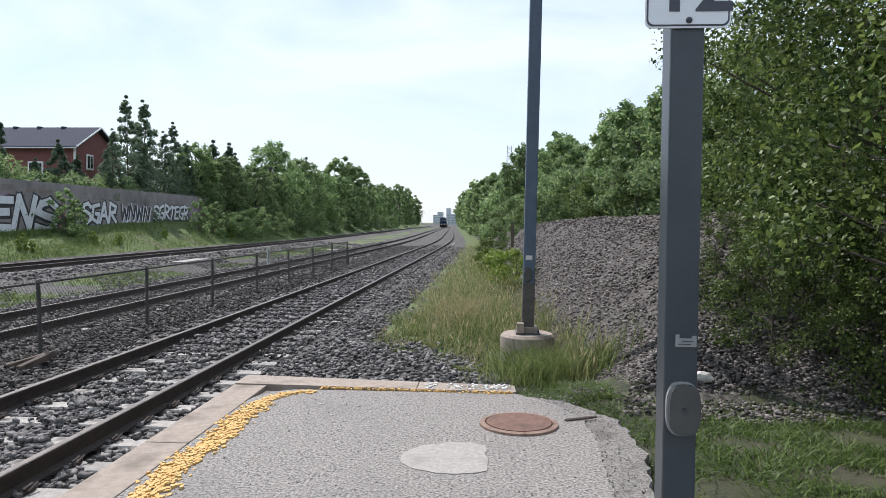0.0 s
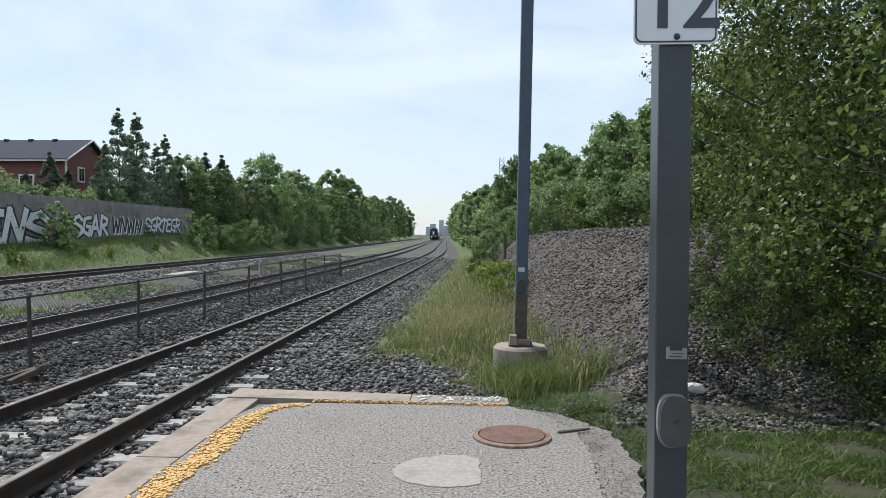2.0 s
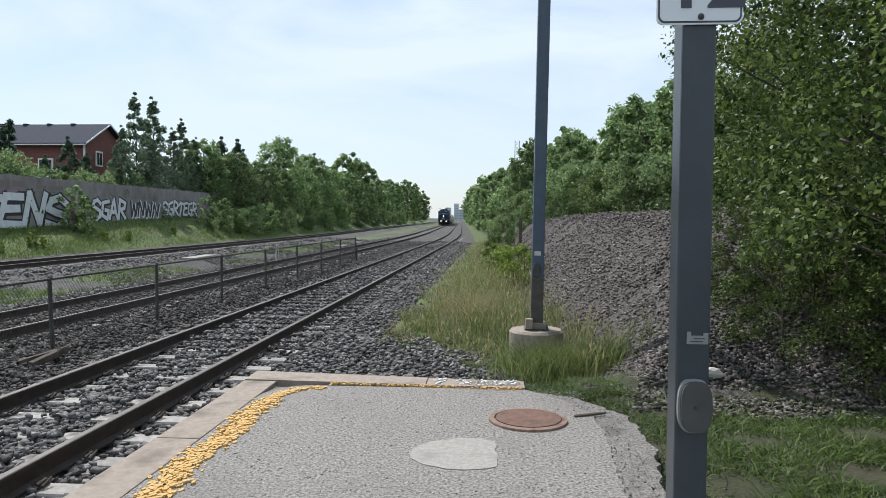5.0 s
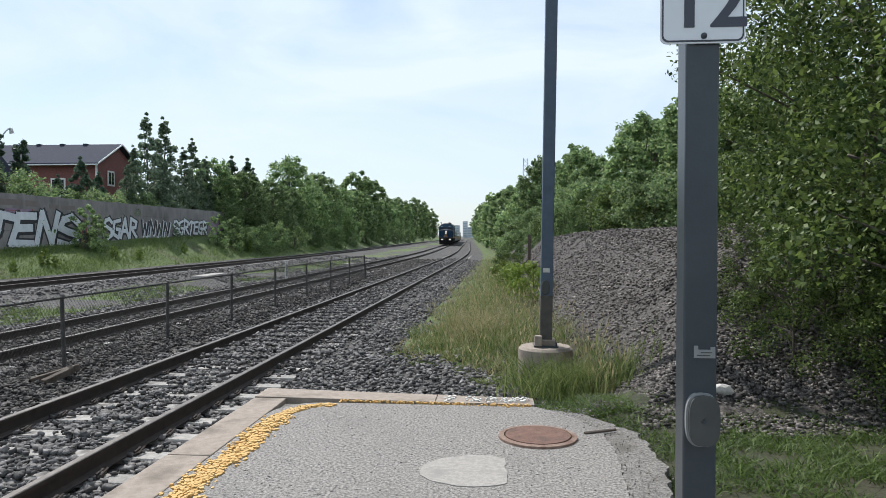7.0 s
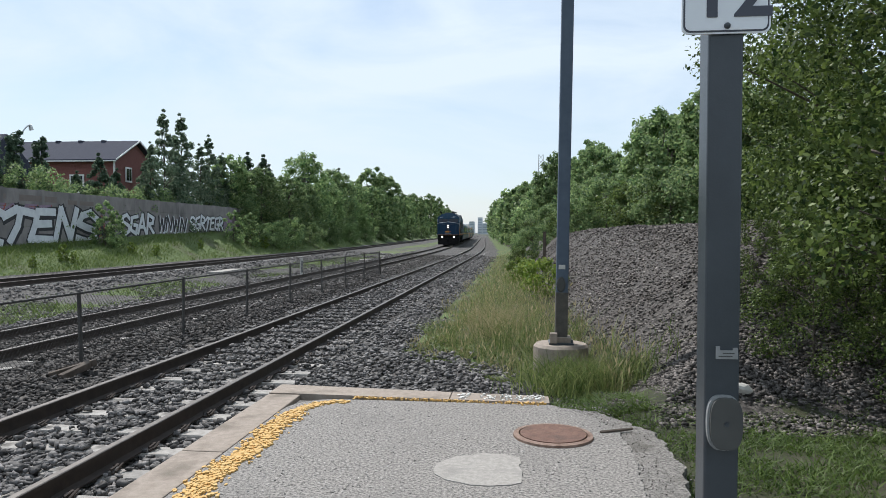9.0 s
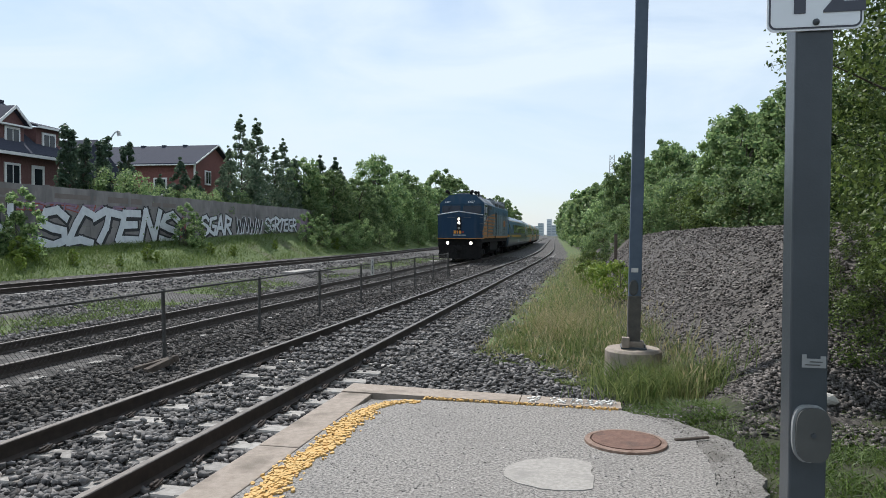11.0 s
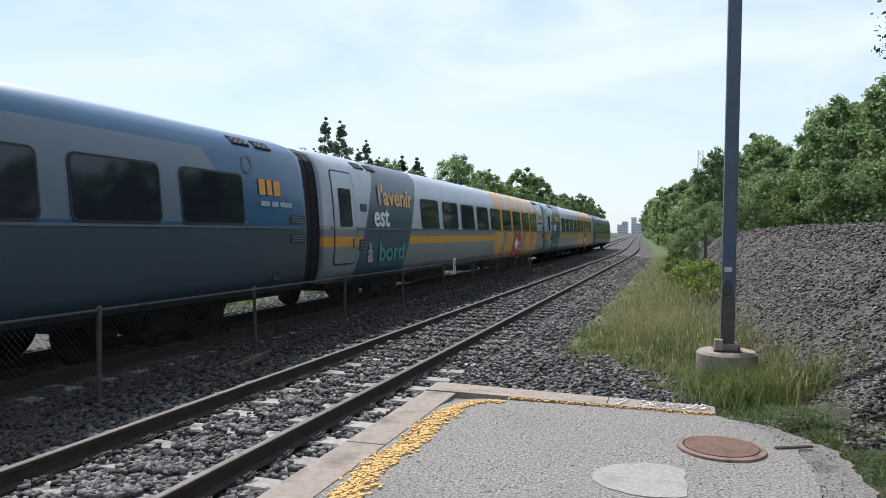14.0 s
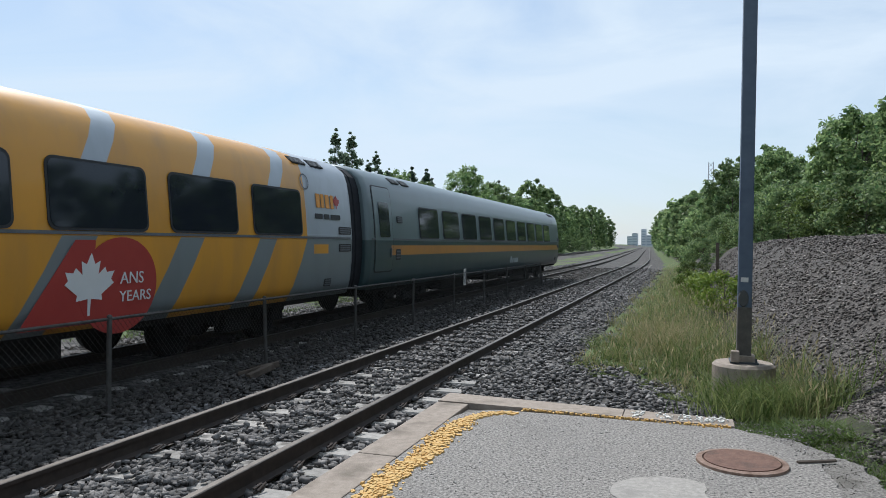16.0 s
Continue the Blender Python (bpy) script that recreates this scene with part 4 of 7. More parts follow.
BROAD = "full green broadleaf tree beside the railway"
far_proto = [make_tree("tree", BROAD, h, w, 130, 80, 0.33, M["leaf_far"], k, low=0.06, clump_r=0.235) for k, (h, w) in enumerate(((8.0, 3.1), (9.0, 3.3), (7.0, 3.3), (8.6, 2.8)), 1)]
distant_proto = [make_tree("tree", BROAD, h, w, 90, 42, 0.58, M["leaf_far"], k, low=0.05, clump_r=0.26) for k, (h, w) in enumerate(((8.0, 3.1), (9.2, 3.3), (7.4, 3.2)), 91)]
shrub_proto = [
    make_tree("shrub", "dense green shrub at the foot of the bank", 3.4, 2.2, 34, 170, 0.20, M["leaf_far"], 4, low=0.03, clump_r=0.34, trunk=0.06, group="line-side shrubs", category="shrub"),
    make_tree("shrub", "dense green shrub at the foot of the bank", 2.6, 1.9, 30, 170, 0.18, M["leaf"], 5, low=0.03, clump_r=0.36, trunk=0.05, group="line-side shrubs", category="shrub"),
]
used = set()


def plant(proto, x, y, s=1.0, rz=0.0, z=None, sz=None):
    z = ground_z(x, y) - 0.08 if z is None else z
    m = Matrix.LocRotScale((x, y, z), Euler((0, 0, radians(rz))), None)
    if proto.name not in used:
        used.add(proto.name)
        ob = proto
        ob.matrix_basis = m
    else:
        ob = copy_thing(proto, m)
    ob.scale = (s, s, sz or s)
    return ob


rng = random.Random(77)
# left bank: shrubs and trees receding with the line
for y, off, s in ((64.5, -23.2, 0.70), (66, -25.2, 0.95), (68.5, -22.6, 0.85), (71, -24.5, 0.95), (75, -22.4, 0.8), (79, -24.2, 0.9), (85, -22.8, 0.85), (90, -25.0, 1.05), (97, -23.0, 0.9),
                  (105, -24.5, 1.0), (113, -23.0, 0.95), (122, -25.0, 1.1), (131, -22.8, 1.0), (141, -24.5, 1.1), (152, -22.6, 1.05), (165, -24.0, 1.1), (180, -22.6, 1.1), (197, -23.8, 1.15), (215, -22.4, 1.2),
                  (236, -23.5, 1.2), (260, -22.0, 1.3), (290, -22.5, 1.4), (325, -21.5, 1.5), (365, -22, 1.5)):
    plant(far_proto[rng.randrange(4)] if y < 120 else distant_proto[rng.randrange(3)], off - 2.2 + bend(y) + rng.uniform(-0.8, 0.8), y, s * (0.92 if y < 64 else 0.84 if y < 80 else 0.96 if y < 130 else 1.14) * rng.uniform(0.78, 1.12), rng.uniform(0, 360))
for y, off, s in ((62.5, -23.4, 0.6), (65, -23.0, 0.7), (70, -23.2, 0.8), (78, -23.0, 0.75), (88, -23.2, 0.8), (100, -23.0, 0.8), (114, -23.0, 0.9), (130, -22.8, 0.9), (150, -22.6, 1.0), (175, -22.4, 1.1), (205, -22.0, 1.2)):
    plant(shrub_proto[0], off + bend(y), y, s, rng.uniform(0, 360))
# right side: wood behind the gravel heap and along the line
for x, y, s in ((9.2, 33, 0.92), (7.2, 37, 0.86), (11.0, 33, 1.02), (10.2, 36, 1.0), (8.6, 42, 0.95), (12.4, 31.5, 1.05), (13.0, 38, 1.0), (5.8, 46, 0.72), (9.8, 50, 0.95), (6.0, 55, 0.72), (14.5, 31, 0.95), (17.5, 29, 1.0),
                (4.6, 64, 0.72), (8.0, 66, 0.9), (3.8, 76, 0.75), (7.0, 80, 0.95), (3.2, 90, 0.8), (6.0, 96, 0.95), (2.4, 106, 0.85), (5.0, 114, 1.0), (1.6, 124, 0.9), (4.5, 134, 1.05), (0.5, 146, 0.95), (3.0, 160, 1.1),
                (-0.6, 174, 1.0), (-1.6, 196, 1.1), (-2.6, 222, 1.15), (-4.0, 252, 1.2), (-5.5, 290, 1.3), (-7.5, 335, 1.4), (-9.5, 385, 1.5)):
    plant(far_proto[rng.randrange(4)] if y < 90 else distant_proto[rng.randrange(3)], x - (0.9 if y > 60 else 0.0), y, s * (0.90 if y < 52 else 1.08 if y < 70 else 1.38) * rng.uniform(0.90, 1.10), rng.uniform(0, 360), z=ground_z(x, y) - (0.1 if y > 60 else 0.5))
for x, y, s in ((0.1, 34, 0.36), (0.3, 38, 0.45), (3.4, 41, 0.6), (0.9, 44, 0.6), (3.6, 45, 0.75), (2.4, 48, 0.7), (2.9, 56, 0.75), (1.8, 64, 0.8), (2.2, 74, 0.8), (1.2, 86, 0.9), (0.4, 100, 0.9), (6.6, 31.5, 0.8), (8.0, 29.0, 0.85), (9.8, 28, 0.9), (11.5, 27.0, 0.95), (7.4, 33.0, 0.9), (5.8, 36.0, 0.9), (4.9, 40.0, 0.9), (5.0, 44.0, 1.0)):
    plant(shrub_proto[rng.randrange(2)], x, y, s, rng.uniform(0, 360))
bright = make_tree("shrub", "small bright yellow-green bush by the gravel heap", 1.15, 0.7, 16, 120, 0.11, M["leaf_bright"], 8, low=0.05, clump_r=0.42, trunk=0.025, group="line-side shrubs", category="shrub")
plant(bright, 0.85, 19.5, 0.95)
plant(bright, 0.5, 24.0, 0.9, 80)
plant(bright, 0.1, 28.5, 1.0, 200)

# near wood beside the platform: tall, close, with small leaves
near_tree = make_tree("tree", "tall dense leafy tree overhanging the platform side", 9.5, 2.9, 190, 310, 0.082, M["leaf"], 41, low=0.18, clump_r=0.19, trunk=0.13, group="platform-side trees")
for x, y, s, rz in ((5.6, 9.8, 1.0, 20), (4.9, 6.2, 0.95, 140), (7.6, 8.0, 1.05, 250), (6.6, 13.4, 1.0, 75), (5.7, 4.0, 0.9, 310)):
    plant(near_tree, x, y, s, rz, z=-0.2)
near_bush = make_tree("shrub", "dense dark leafy bush beside the platform", 2.5, 1.2, 70, 170, 0.060, M["leaf"], 42, low=0.02, clump_r=0.24, trunk=0.03, group="platform-side shrubs", category="shrub")
for x, y, s, rz in ((3.25, 8.2, 0.62, 0), (3.9, 8.9, 0.7, 120), (3.0, 9.4, 0.45, 60), (4.5, 7.3, 0.75, 200), (4.3, 5.6, 0.8, 280), (5.0, 8.4, 0.8, 90)):
    plant(near_bush, x, y, s, rz)
spray = make_tree("shrub", "bright fern-like sprig at the platform edge", 0.7, 0.35, 10, 60, 0.10, M["leaf_bright"], 44, low=0.1, clump_r=0.4, trunk=0.012, group="platform-side shrubs", category="shrub")
plant(spray, 2.45, 3.6, 1.0, 0, z=-0.1)

# behind the wall
slim = make_tree("tree", "slender silvery-leaved tree behind the concrete wall", 8.8, 2.7, 120, 52, 0.23, M["leaf_blue"], 51, low=0.03, shape="spire", clump_r=0.21, trunk=0.09, group="garden trees")
for x, y, s in ((-28.5, 54.6, 1.12), (-29.0, 58.6, 1.16), (-28.4, 62.8, 1.02), (-28.2, 52.0, 0.80), (-28.6, 66.0, 0.72), (-28.6, 56.8, 0.95), (-28.0, 50.6, 0.62), (-28.2, 60.6, 0.9), (-28.0, 64.6, 0.86), (-27.8, 56.0, 0.72)):
    plant(slim, x, y, s, rng.uniform(0, 360), z=1.4)
conifer = make_tree("conifer", "dark spruce tree behind the concrete wall", 6.2, 2.7, 110, 75, 0.20, M["leaf_dark"], 52, low=0.04, shape="cone", clump_r=0.20, trunk=0.08, group="garden conifers", category="conifer")
for x, y, s in ((-28.3, 65.5, 0.95), (-28.2, 68.0, 0.85), (-29.0, 46.5, 0.92), (-29.5, 49.4, 0.80), (-29.2, 44.2, 0.7), (-27.6, 64.0, 0.7), (-30, 76, 1.45), (-29, 80, 1.3), (-31, 84, 1.55), (-30, 99, 1.7), (-31, 120, 1.8)):
    plant(conifer, x, y, s, rng.uniform(0, 360), z=1.2)
poplar = make_tree("tree", "narrow dark columnar tree beside the houses", 6.6, 0.45, 60, 100, 0.20, M["leaf_dark"], 53, low=0.08, shape="column", clump_r=0.85, trunk=0.08, group="garden trees")
for x, y, s in ((-30.2, 36.6, 1.02), (-30.4, 38.2, 0.92), (-30.4, 40.0, 0.98), (-30.2, 42.0, 0.96)):
    plant(poplar, x, y, s, rng.uniform(0, 360), z=1.4)
hedge = make_tree("shrub", "rounded green garden bush behind the wall", 4.0, 2.3, 40, 160, 0.20, M["leaf_far"], 54, low=0.05, clump_r=0.34, trunk=0.06, group="garden shrubs", category="shrub")
for x, y, s in ((-28.4, 38.4, 1.0), (-28.6, 41.3, 0.85), (-28.0, 45.2, 0.85), (-28.0, 48.5, 0.85), (-28.2, 51.5, 0.9), (-28.4, 53.6, 0.8), (-28.6, 33.5, 0.6), (-28.2, 55.5, 0.8), (-28.5, 64.0, 1.0), (-29, 69, 1.1)):
    plant(hedge, x, y, s, rng.uniform(0, 360), z=1.3)
for x, y, s in ((-62, 84, 1.1), (-58, 90, 1.15), (-67, 88, 1.1), (-72, 82, 1.1)):
    plant(distant_proto[rng.randrange(3)], x, y, s, rng.uniform(0, 360), z=3.0)
# saplings before the wall
sapling = make_tree("sapling", "thin leafy sapling on the grassy bank", 2.3, 0.75, 24, 60, 0.17, M["leaf_far"], 55, low=0.05, clump_r=0.36, trunk=0.03, group="bank saplings", category="shrub")
for x, y, s in ((-24.8, 40.3, 1.12), (-24.6, 41.0, 0.9), (-24.6, 26.9, 1.25), (-24.2, 26.2, 0.85), (-24.0, 57.8, 1.1), (-23.4, 60, 1.2)):
    plant(sapling, x, y, s, rng.uniform(0, 360))
seedling = make_tree("sapling", "pale yellow-green young plant on the grassy bank", 0.8, 0.22, 16, 26, 0.13, M["leaf_bright"], 56, low=0.1, clump_r=0.5, trunk=0.015, group="bank saplings", category="shrub")
for x, y, s in ((-23.6, 25.6, 1.5), (-23.4, 26.3, 1.1), (-22.9, 28.0, 1.0), (-22.6, 24.6, 0.9), (-22.8, 33.4, 1.15), (-22.5, 33.8, 0.8), (-23.2, 40.5, 1.0), (-22.7, 42.5, 0.9), (-22.7, 21.2, 1.0), (-23.0, 20.3, 1.2), (-22.5, 22.4, 0.8),
                (-23.2, 22.0, 0.9), (-22.6, 19.4, 0.9), (-23.6, 18.7, 1.1), (-22.4, 30.6, 0.7), (-23.5, 61.0, 1.9), (-23.0, 62.2, 1.6), (-23.3, 50.0, 0.9)):
    plant(seedling, x, y, s, rng.uniform(0, 360))


def blades(name, n, place, h, w, mat, label, seed, lean=0.35, head=0.0):
    """Grass: each blade two narrow faces that bend over; head: the length of a seed head at its tip."""
    r = np.random.default_rng(seed)
    c, scale = place(r, n)
    n = len(c)
    a = r.uniform(0, 6.283, n)
    hh = h * r.uniform(0.45, 1.15, n) * scale
    side = np.stack([np.cos(a), np.sin(a), np.zeros(n)], 1) * (w * r.uniform(0.6, 1.2, n))[:, None]
    d = np.stack([r.normal(0, lean, n), r.normal(0, lean, n), np.ones(n)], 1)
    mid = c + d * (hh * 0.55)[:, None]
    d2 = d * np.array([2.4, 2.4, 1.0])
    tip = c + d2 * (hh * np.array(1.0))[:, None] * np.array([0.8, 0.8, 0.95])
    v = np.stack([c - side, c + side, mid + side * 0.7, mid - side * 0.7, tip], 1).reshape(-1, 3)
    k = np.arange(n)[:, None] * 5
    f = np.concatenate([k + np.array([[0, 1, 2]]), k + np.array([[0, 2, 3]]), k + np.array([[3, 2, 4]])], 0)
    if head:
        way = d2 / np.linalg.norm(d2, axis=1)[:, None]
        wide = side / (np.linalg.norm(side, axis=1)[:, None] + 1e-9)
        long = (head * r.uniform(0.6, 1.2, n))[:, None]
        ear = np.stack([tip - way * long * 0.3, tip + way * long * 0.25 + wide * long * 0.09, tip + way * long * 0.8, tip + way * long * 0.25 - wide * long * 0.09], 1).reshape(-1, 3)
        e = len(v) + np.arange(n)[:, None] * 4
        f = np.concatenate([f, e + np.array([[0, 1, 2]]), e + np.array([[0, 2, 3]])], 0)
        v = np.concatenate([v, ear], 0)
    ob = part(name, indexed_mesh(name, v, f, mat))
    return tagged(ob, label, "grass", kind="stuff")


def zs(x, y):
    return np.array([ground_z(a, b) for a, b in zip(x, y)])


def front_edge(x):
    """Where the growth begins behind the platform end, slanting towards the footing."""
    return 12.2 - 1.185 * (x + 1.8) + 0.25 * np.sin(x * 5.0)


def tall_place(r, n):
    y = depth_spread(r, n, 8.6, 62.0, 1.5)
    x = r.uniform(-2.3, 1.9, n)
    left = -1.75 + 0.22 * np.sin(y * 0.9) + 0.15 * np.sin(y * 2.3)
    tuft = np.sin(x * 6.3 + y * 2.1) + np.sin(y * 4.7 - x * 3.1) + r.uniform(-1.6, 1.6, n)
    heap = np.array([mound(a, b) for a, b in zip(x, y)])
    keep = (x > left) & (y > front_edge(x)) & (heap < 0.22 + 0.1 * np.sin(y * 3)) & (tuft > -0.9) & ~((np.abs(x - PX) < 0.36) & (np.abs(y - PY) < 0.36))
    x, y, left = x[keep], y[keep], left[keep]
    s = np.clip((y - front_edge(x)) * 0.42, 0.22, 1.0) * np.clip((x - left) * 0.9 + 0.25, 0.25, 1.0)
    s = np.where(x > 0.1, np.maximum(s, 0.75), s)
    return np.stack([x, y, zs(x, y) - 0.02], 1), s


def straw_place(r, n):
    """A bleached patch in the middle of the strip."""
    x, y = r.normal(-0.55, 0.30, n), r.normal(15.0, 0.8, n)
    return np.stack([x, y, zs(x, y) - 0.02], 1), np.ones(n)


blades("tall_grass", 17000, tall_place, 0.60, 0.0075, M["grass"], "tall green grass growing beside the track", 61)
blades("dry_grass", 6500, tall_place, 0.80, 0.0040, M["grass_dry"], "dry seeding grass stalks among the green", 62, lean=0.16, head=0.11)
blades("dry_grass", 900, straw_place, 0.62, 0.006, M["grass_dry"], "bleached straw patch in the grass strip", 68, lean=0.3)


def weed_place(r, n):
    x = r.uniform(-1.95, 1.0, n)
    y = front_edge(x) - 0.35 + r.uniform(0, 1, n) ** 1.6 * 4.5
    keep = (x > -1.85 + 0.12 * np.sin(y * 2.0)) & (np.sin(x * 7.0 + y * 3.1) + np.sin(y * 5.3) + r.uniform(-1.2, 1.2, n) > -0.6)
    x, y = x[keep], y[keep]
    return np.stack([x, y, zs(x, y) - 0.01], 1), np.clip(0.5 + (y - front_edge(x)) * 0.5, 0.5, 1.2)


def verge_place(r, n):
    y, x = r.uniform(1.5, 9.3, n), r.uniform(0.25, 4.6, n)
    edge = np.interp(y, [1.5, 4.3, 5.3, 6.1, 6.8, 7.3, 9.3], [1.12, 0.92, 0.97, 0.94, 0.60, 0.30, 0.3])
    edge = edge + r.normal(0, 0.12, n)
    keep = (x > edge) & (np.array([mound(a, b) for a, b in zip(x, y)]) < 0.12) & ((y < 6.6) | (x < edge + 0.75 + r.normal(0, 0.15, n)) | (r.uniform(0, 1, n) < 0.35)) & (np.sin(x * 5.1 + y * 3.3) + np.sin(y * 7.1 - x * 2.2) + r.uniform(-1, 1, n) > -0.7)
    x, y = x[keep], y[keep]
    return np.stack([x, y, zs(x, y) - 0.01], 1), np.where(x < 1.5, 0.8, 1.0)


blades("weeds", 9000, weed_place, 0.15, 0.014, M["grass"], "low leafy weeds spreading over the ballast edge", 63, lean=0.8)
blades("verge_grass", 62000, verge_place, 0.085, 0.0065, M["lawn"], "short trodden grass beside the platform", 64, lean=0.7)


def toe_place(r, n):
    x, y = r.uniform(0.32, 1.35, n), 7.12 + r.uniform(0, 1, n) ** 1.6 * 1.1
    keep = np.sin(x * 6.0 + y * 4.0) + r.uniform(-1.5, 1.5, n) > -0.8
    x, y = x[keep], y[keep]
    return np.stack([x, y, zs(x, y) - 0.01], 1), np.ones(len(x))


blades("verge_grass", 3500, toe_place, 0.10, 0.008, M["lawn"], "straggling grass at the foot of the gravel heap", 69, lean=0.7)


def clump_place(r, n):
    x, y = r.normal(0.85, 0.36, n), r.normal(9.25, 0.32, n)
    return np.stack([x, y, zs(x, y) - 0.02], 1), np.ones(n)


blades("tall_grass", 1500, clump_place, 0.50, 0.008, M["grass"], "grass tufts round the concrete footing", 65)


def strip_place(r, n):
    y = depth_spread(r, n, 12, 60.0, 1.3)
    x = r.uniform(-15.6, -11.6, n)
    keep = np.array([noise2(a, b, 0.35, 2.0) for a, b in zip(x, y)]) + r.uniform(-0.25, 0.25, n) > 0.0
    x, y = x[keep], y[keep]
    return np.stack([x, y, zs(x, y) - 0.02], 1), np.ones(len(x))


def bank_place(r, n):
    y = depth_spread(r, n, 18, 110.0, 1.3)
    x = r.uniform(-25.8, -21.6, n)
    x2 = x + np.array([bend(b) for b in y])
    return np.stack([x2, y, zs(x2, y) - 0.02], 1), np.clip(0.6 + 0.35 * np.sin(x * 2 + y * 0.4) + r.uniform(0, 0.3, n), 0.4, 1.4)


blades("strip_grass", 14000, strip_place, 0.20, 0.014, M["bank_grass"], "patchy grass strip between the tracks", 66, lean=0.6)
blades("bank_grass", 30000, bank_place, 0.34, 0.014, M["bank_grass"], "unmown green grass on the bank below the wall", 67, lean=0.5)


# bare limbs showing among the leaves
limbs = thing("bare_branches", "thin bare pale branches hanging in the undergrowth", "branch")
rng = random.Random(5)
for a, b, sag, r in (((3.6, 7.2, 1.75), (5.6, 7.6, 1.35), 0.12, 0.014), ((3.9, 7.4, 2.35), (5.4, 8.0, 1.9), -0.10, 0.012), ((3.4, 6.0, 2.7), (5.5, 6.3, 1.7), -0.25, 0.018),
                     ((3.2, 6.6, 3.3), (5.4, 6.8, 2.2), -0.3, 0.016), ((3.9, 6.0, 0.75), (5.2, 6.2, 0.62), 0.05, 0.009), ((4.1, 6.6, 0.2), (4.4, 6.7, 0.75), -0.12, 0.008), ((4.2, 5.5, 3.9), (5.6, 5.6, 2.9), -0.2, 0.016)):
    bm = bmesh.new()
    a, b = Vector(a), Vector(b)
    pts = [a.lerp(b, i / 8) + Vector((0, 0, -sag * 4 * (i / 8) * (1 - i / 8) + rng.uniform(-0.015, 0.015))) for i in range(9)]
    for i in range(8):
        rod(bm, pts[i], pts[i + 1], r * (0.4 + 0.08 * i), r * (0.4 + 0.08 * (i + 1)), seg=6, caps=False)
    part("branch", bm, M["bark_pale"], limbs)


# ---- houses, tower, far town ----
def window(parent, at, w, h, facing):
    """A framed pane proud of the wall; facing x or y."""
    win = part("window", boxes((-w / 2 - 0.09, w / 2 + 0.09, -0.06, 0.02, -0.09, h + 0.09)), M["trim"], parent, "white framed window")
    win.matrix_basis = pose(*at, 0, 0, 0 if facing == "-y" else 90)
    for s in (0, 1):
        part("pane", boxes((-w / 2 + 0.05 + s * w / 2, s * w / 2 - 0.05, -0.085, -0.062, 0.05, h - 0.05)), M["glass_dark"], win)
    return win


house = thing("brick_house", "two-storey red brick house with grey shingle roof", "house", "houses behind the wall")
part("wall", prism([(55.4, 0.8), (55.4, 7.65), (58.6, 9.35), (61.8, 7.65), (61.8, 0.8)], -55, -33.2, "x"), M["brick"], house)
for s, y0, y1 in ((1, 54.9, 58.6), (-1, 62.3, 58.6)):
    part("roof", prism([(y0, 7.45), (y0, 7.65), (y1, 9.62), (y1, 9.42)], -55.4, -32.8, "x"), M["roof"], house)
part("gutter", boxes((-55.4, -32.8, 54.84, 54.95, 7.46, 7.56)), M["trim"], house)
part("barge_board", prism([(54.9, 7.53), (54.9, 7.66), (58.6, 9.63), (62.3, 7.66), (62.3, 7.53), (58.6, 9.50)], -32.79, -32.75, "x"), M["trim"], house)
part("downpipe", boxes((-33.25, -33.12, 55.25, 55.38, 1.0, 7.5)), M["trim"], house)
for x in (-36.5, -41.0, -45.5, -50):
    window(house, (x, 55.38, 5.0), 1.1, 1.35, "-y")
window(house, (-33.16, 57.4, 6.0), 0.8, 1.1, "+x")
for x in np.linspace(-36, -53, 9):
    part("roof_vent", boxes((x - 0.16, x + 0.16, 58.3, 58.7, 9.45, 9.66)), M["roof"], house)

terrace = thing("terraced_house", "row of dark brick town houses with steep grey roof and dormers", "house", "houses behind the wall")
TX = -33.0
part("wall", boxes((-42.0, TX, 14.0, 39.3, 0.8, 6.35)), M["brick_dark"], terrace)
part("roof", prism([(TX + 0.5, 6.15), (TX + 0.5, 6.35), (-37.6, 10.15), (-42.5, 6.35), (-42.5, 6.15)], 13.6, 39.6, "y"), M["roof"], terrace)
part("roof_ridge", boxes((-37.75, -37.45, 13.6, 39.6, 10.08, 10.24)), M["roof"], terrace)
part("gutter", boxes((TX + 0.48, TX + 0.62, 31.6, 39.6, 6.10, 6.28)), M["trim"], terrace)
part("porch_roof", prism([(TX, 6.75), (TX, 7.0), (TX + 2.3, 5.85), (TX + 2.3, 5.62)], 14.0, 31.9, "y"), M["roof"], terrace)
part("porch_beam", boxes((TX + 2.1, TX + 2.28, 14.0, 31.8, 5.42, 5.66)), M["trim"], terrace)
for y in (19.3, 19.75, 28.3, 28.75, 31.35, 31.75):
    part("porch_column", rod(bmesh.new(), (TX + 2.18, y, 3.2), (TX + 2.18, y, 5.45), 0.13, 0.11, seg=10), M["trim"], terrace)
part("porch_rail", boxes((TX + 2.14, TX + 2.22, 14.0, 31.4, 4.42, 4.50)), M["trim"], terrace)
for i in range(60):
    part("baluster", boxes((TX + 2.16, TX + 2.20, 14.2 + i * 0.285, 14.25 + i * 0.285, 3.5, 4.42)), M["trim"], terrace)
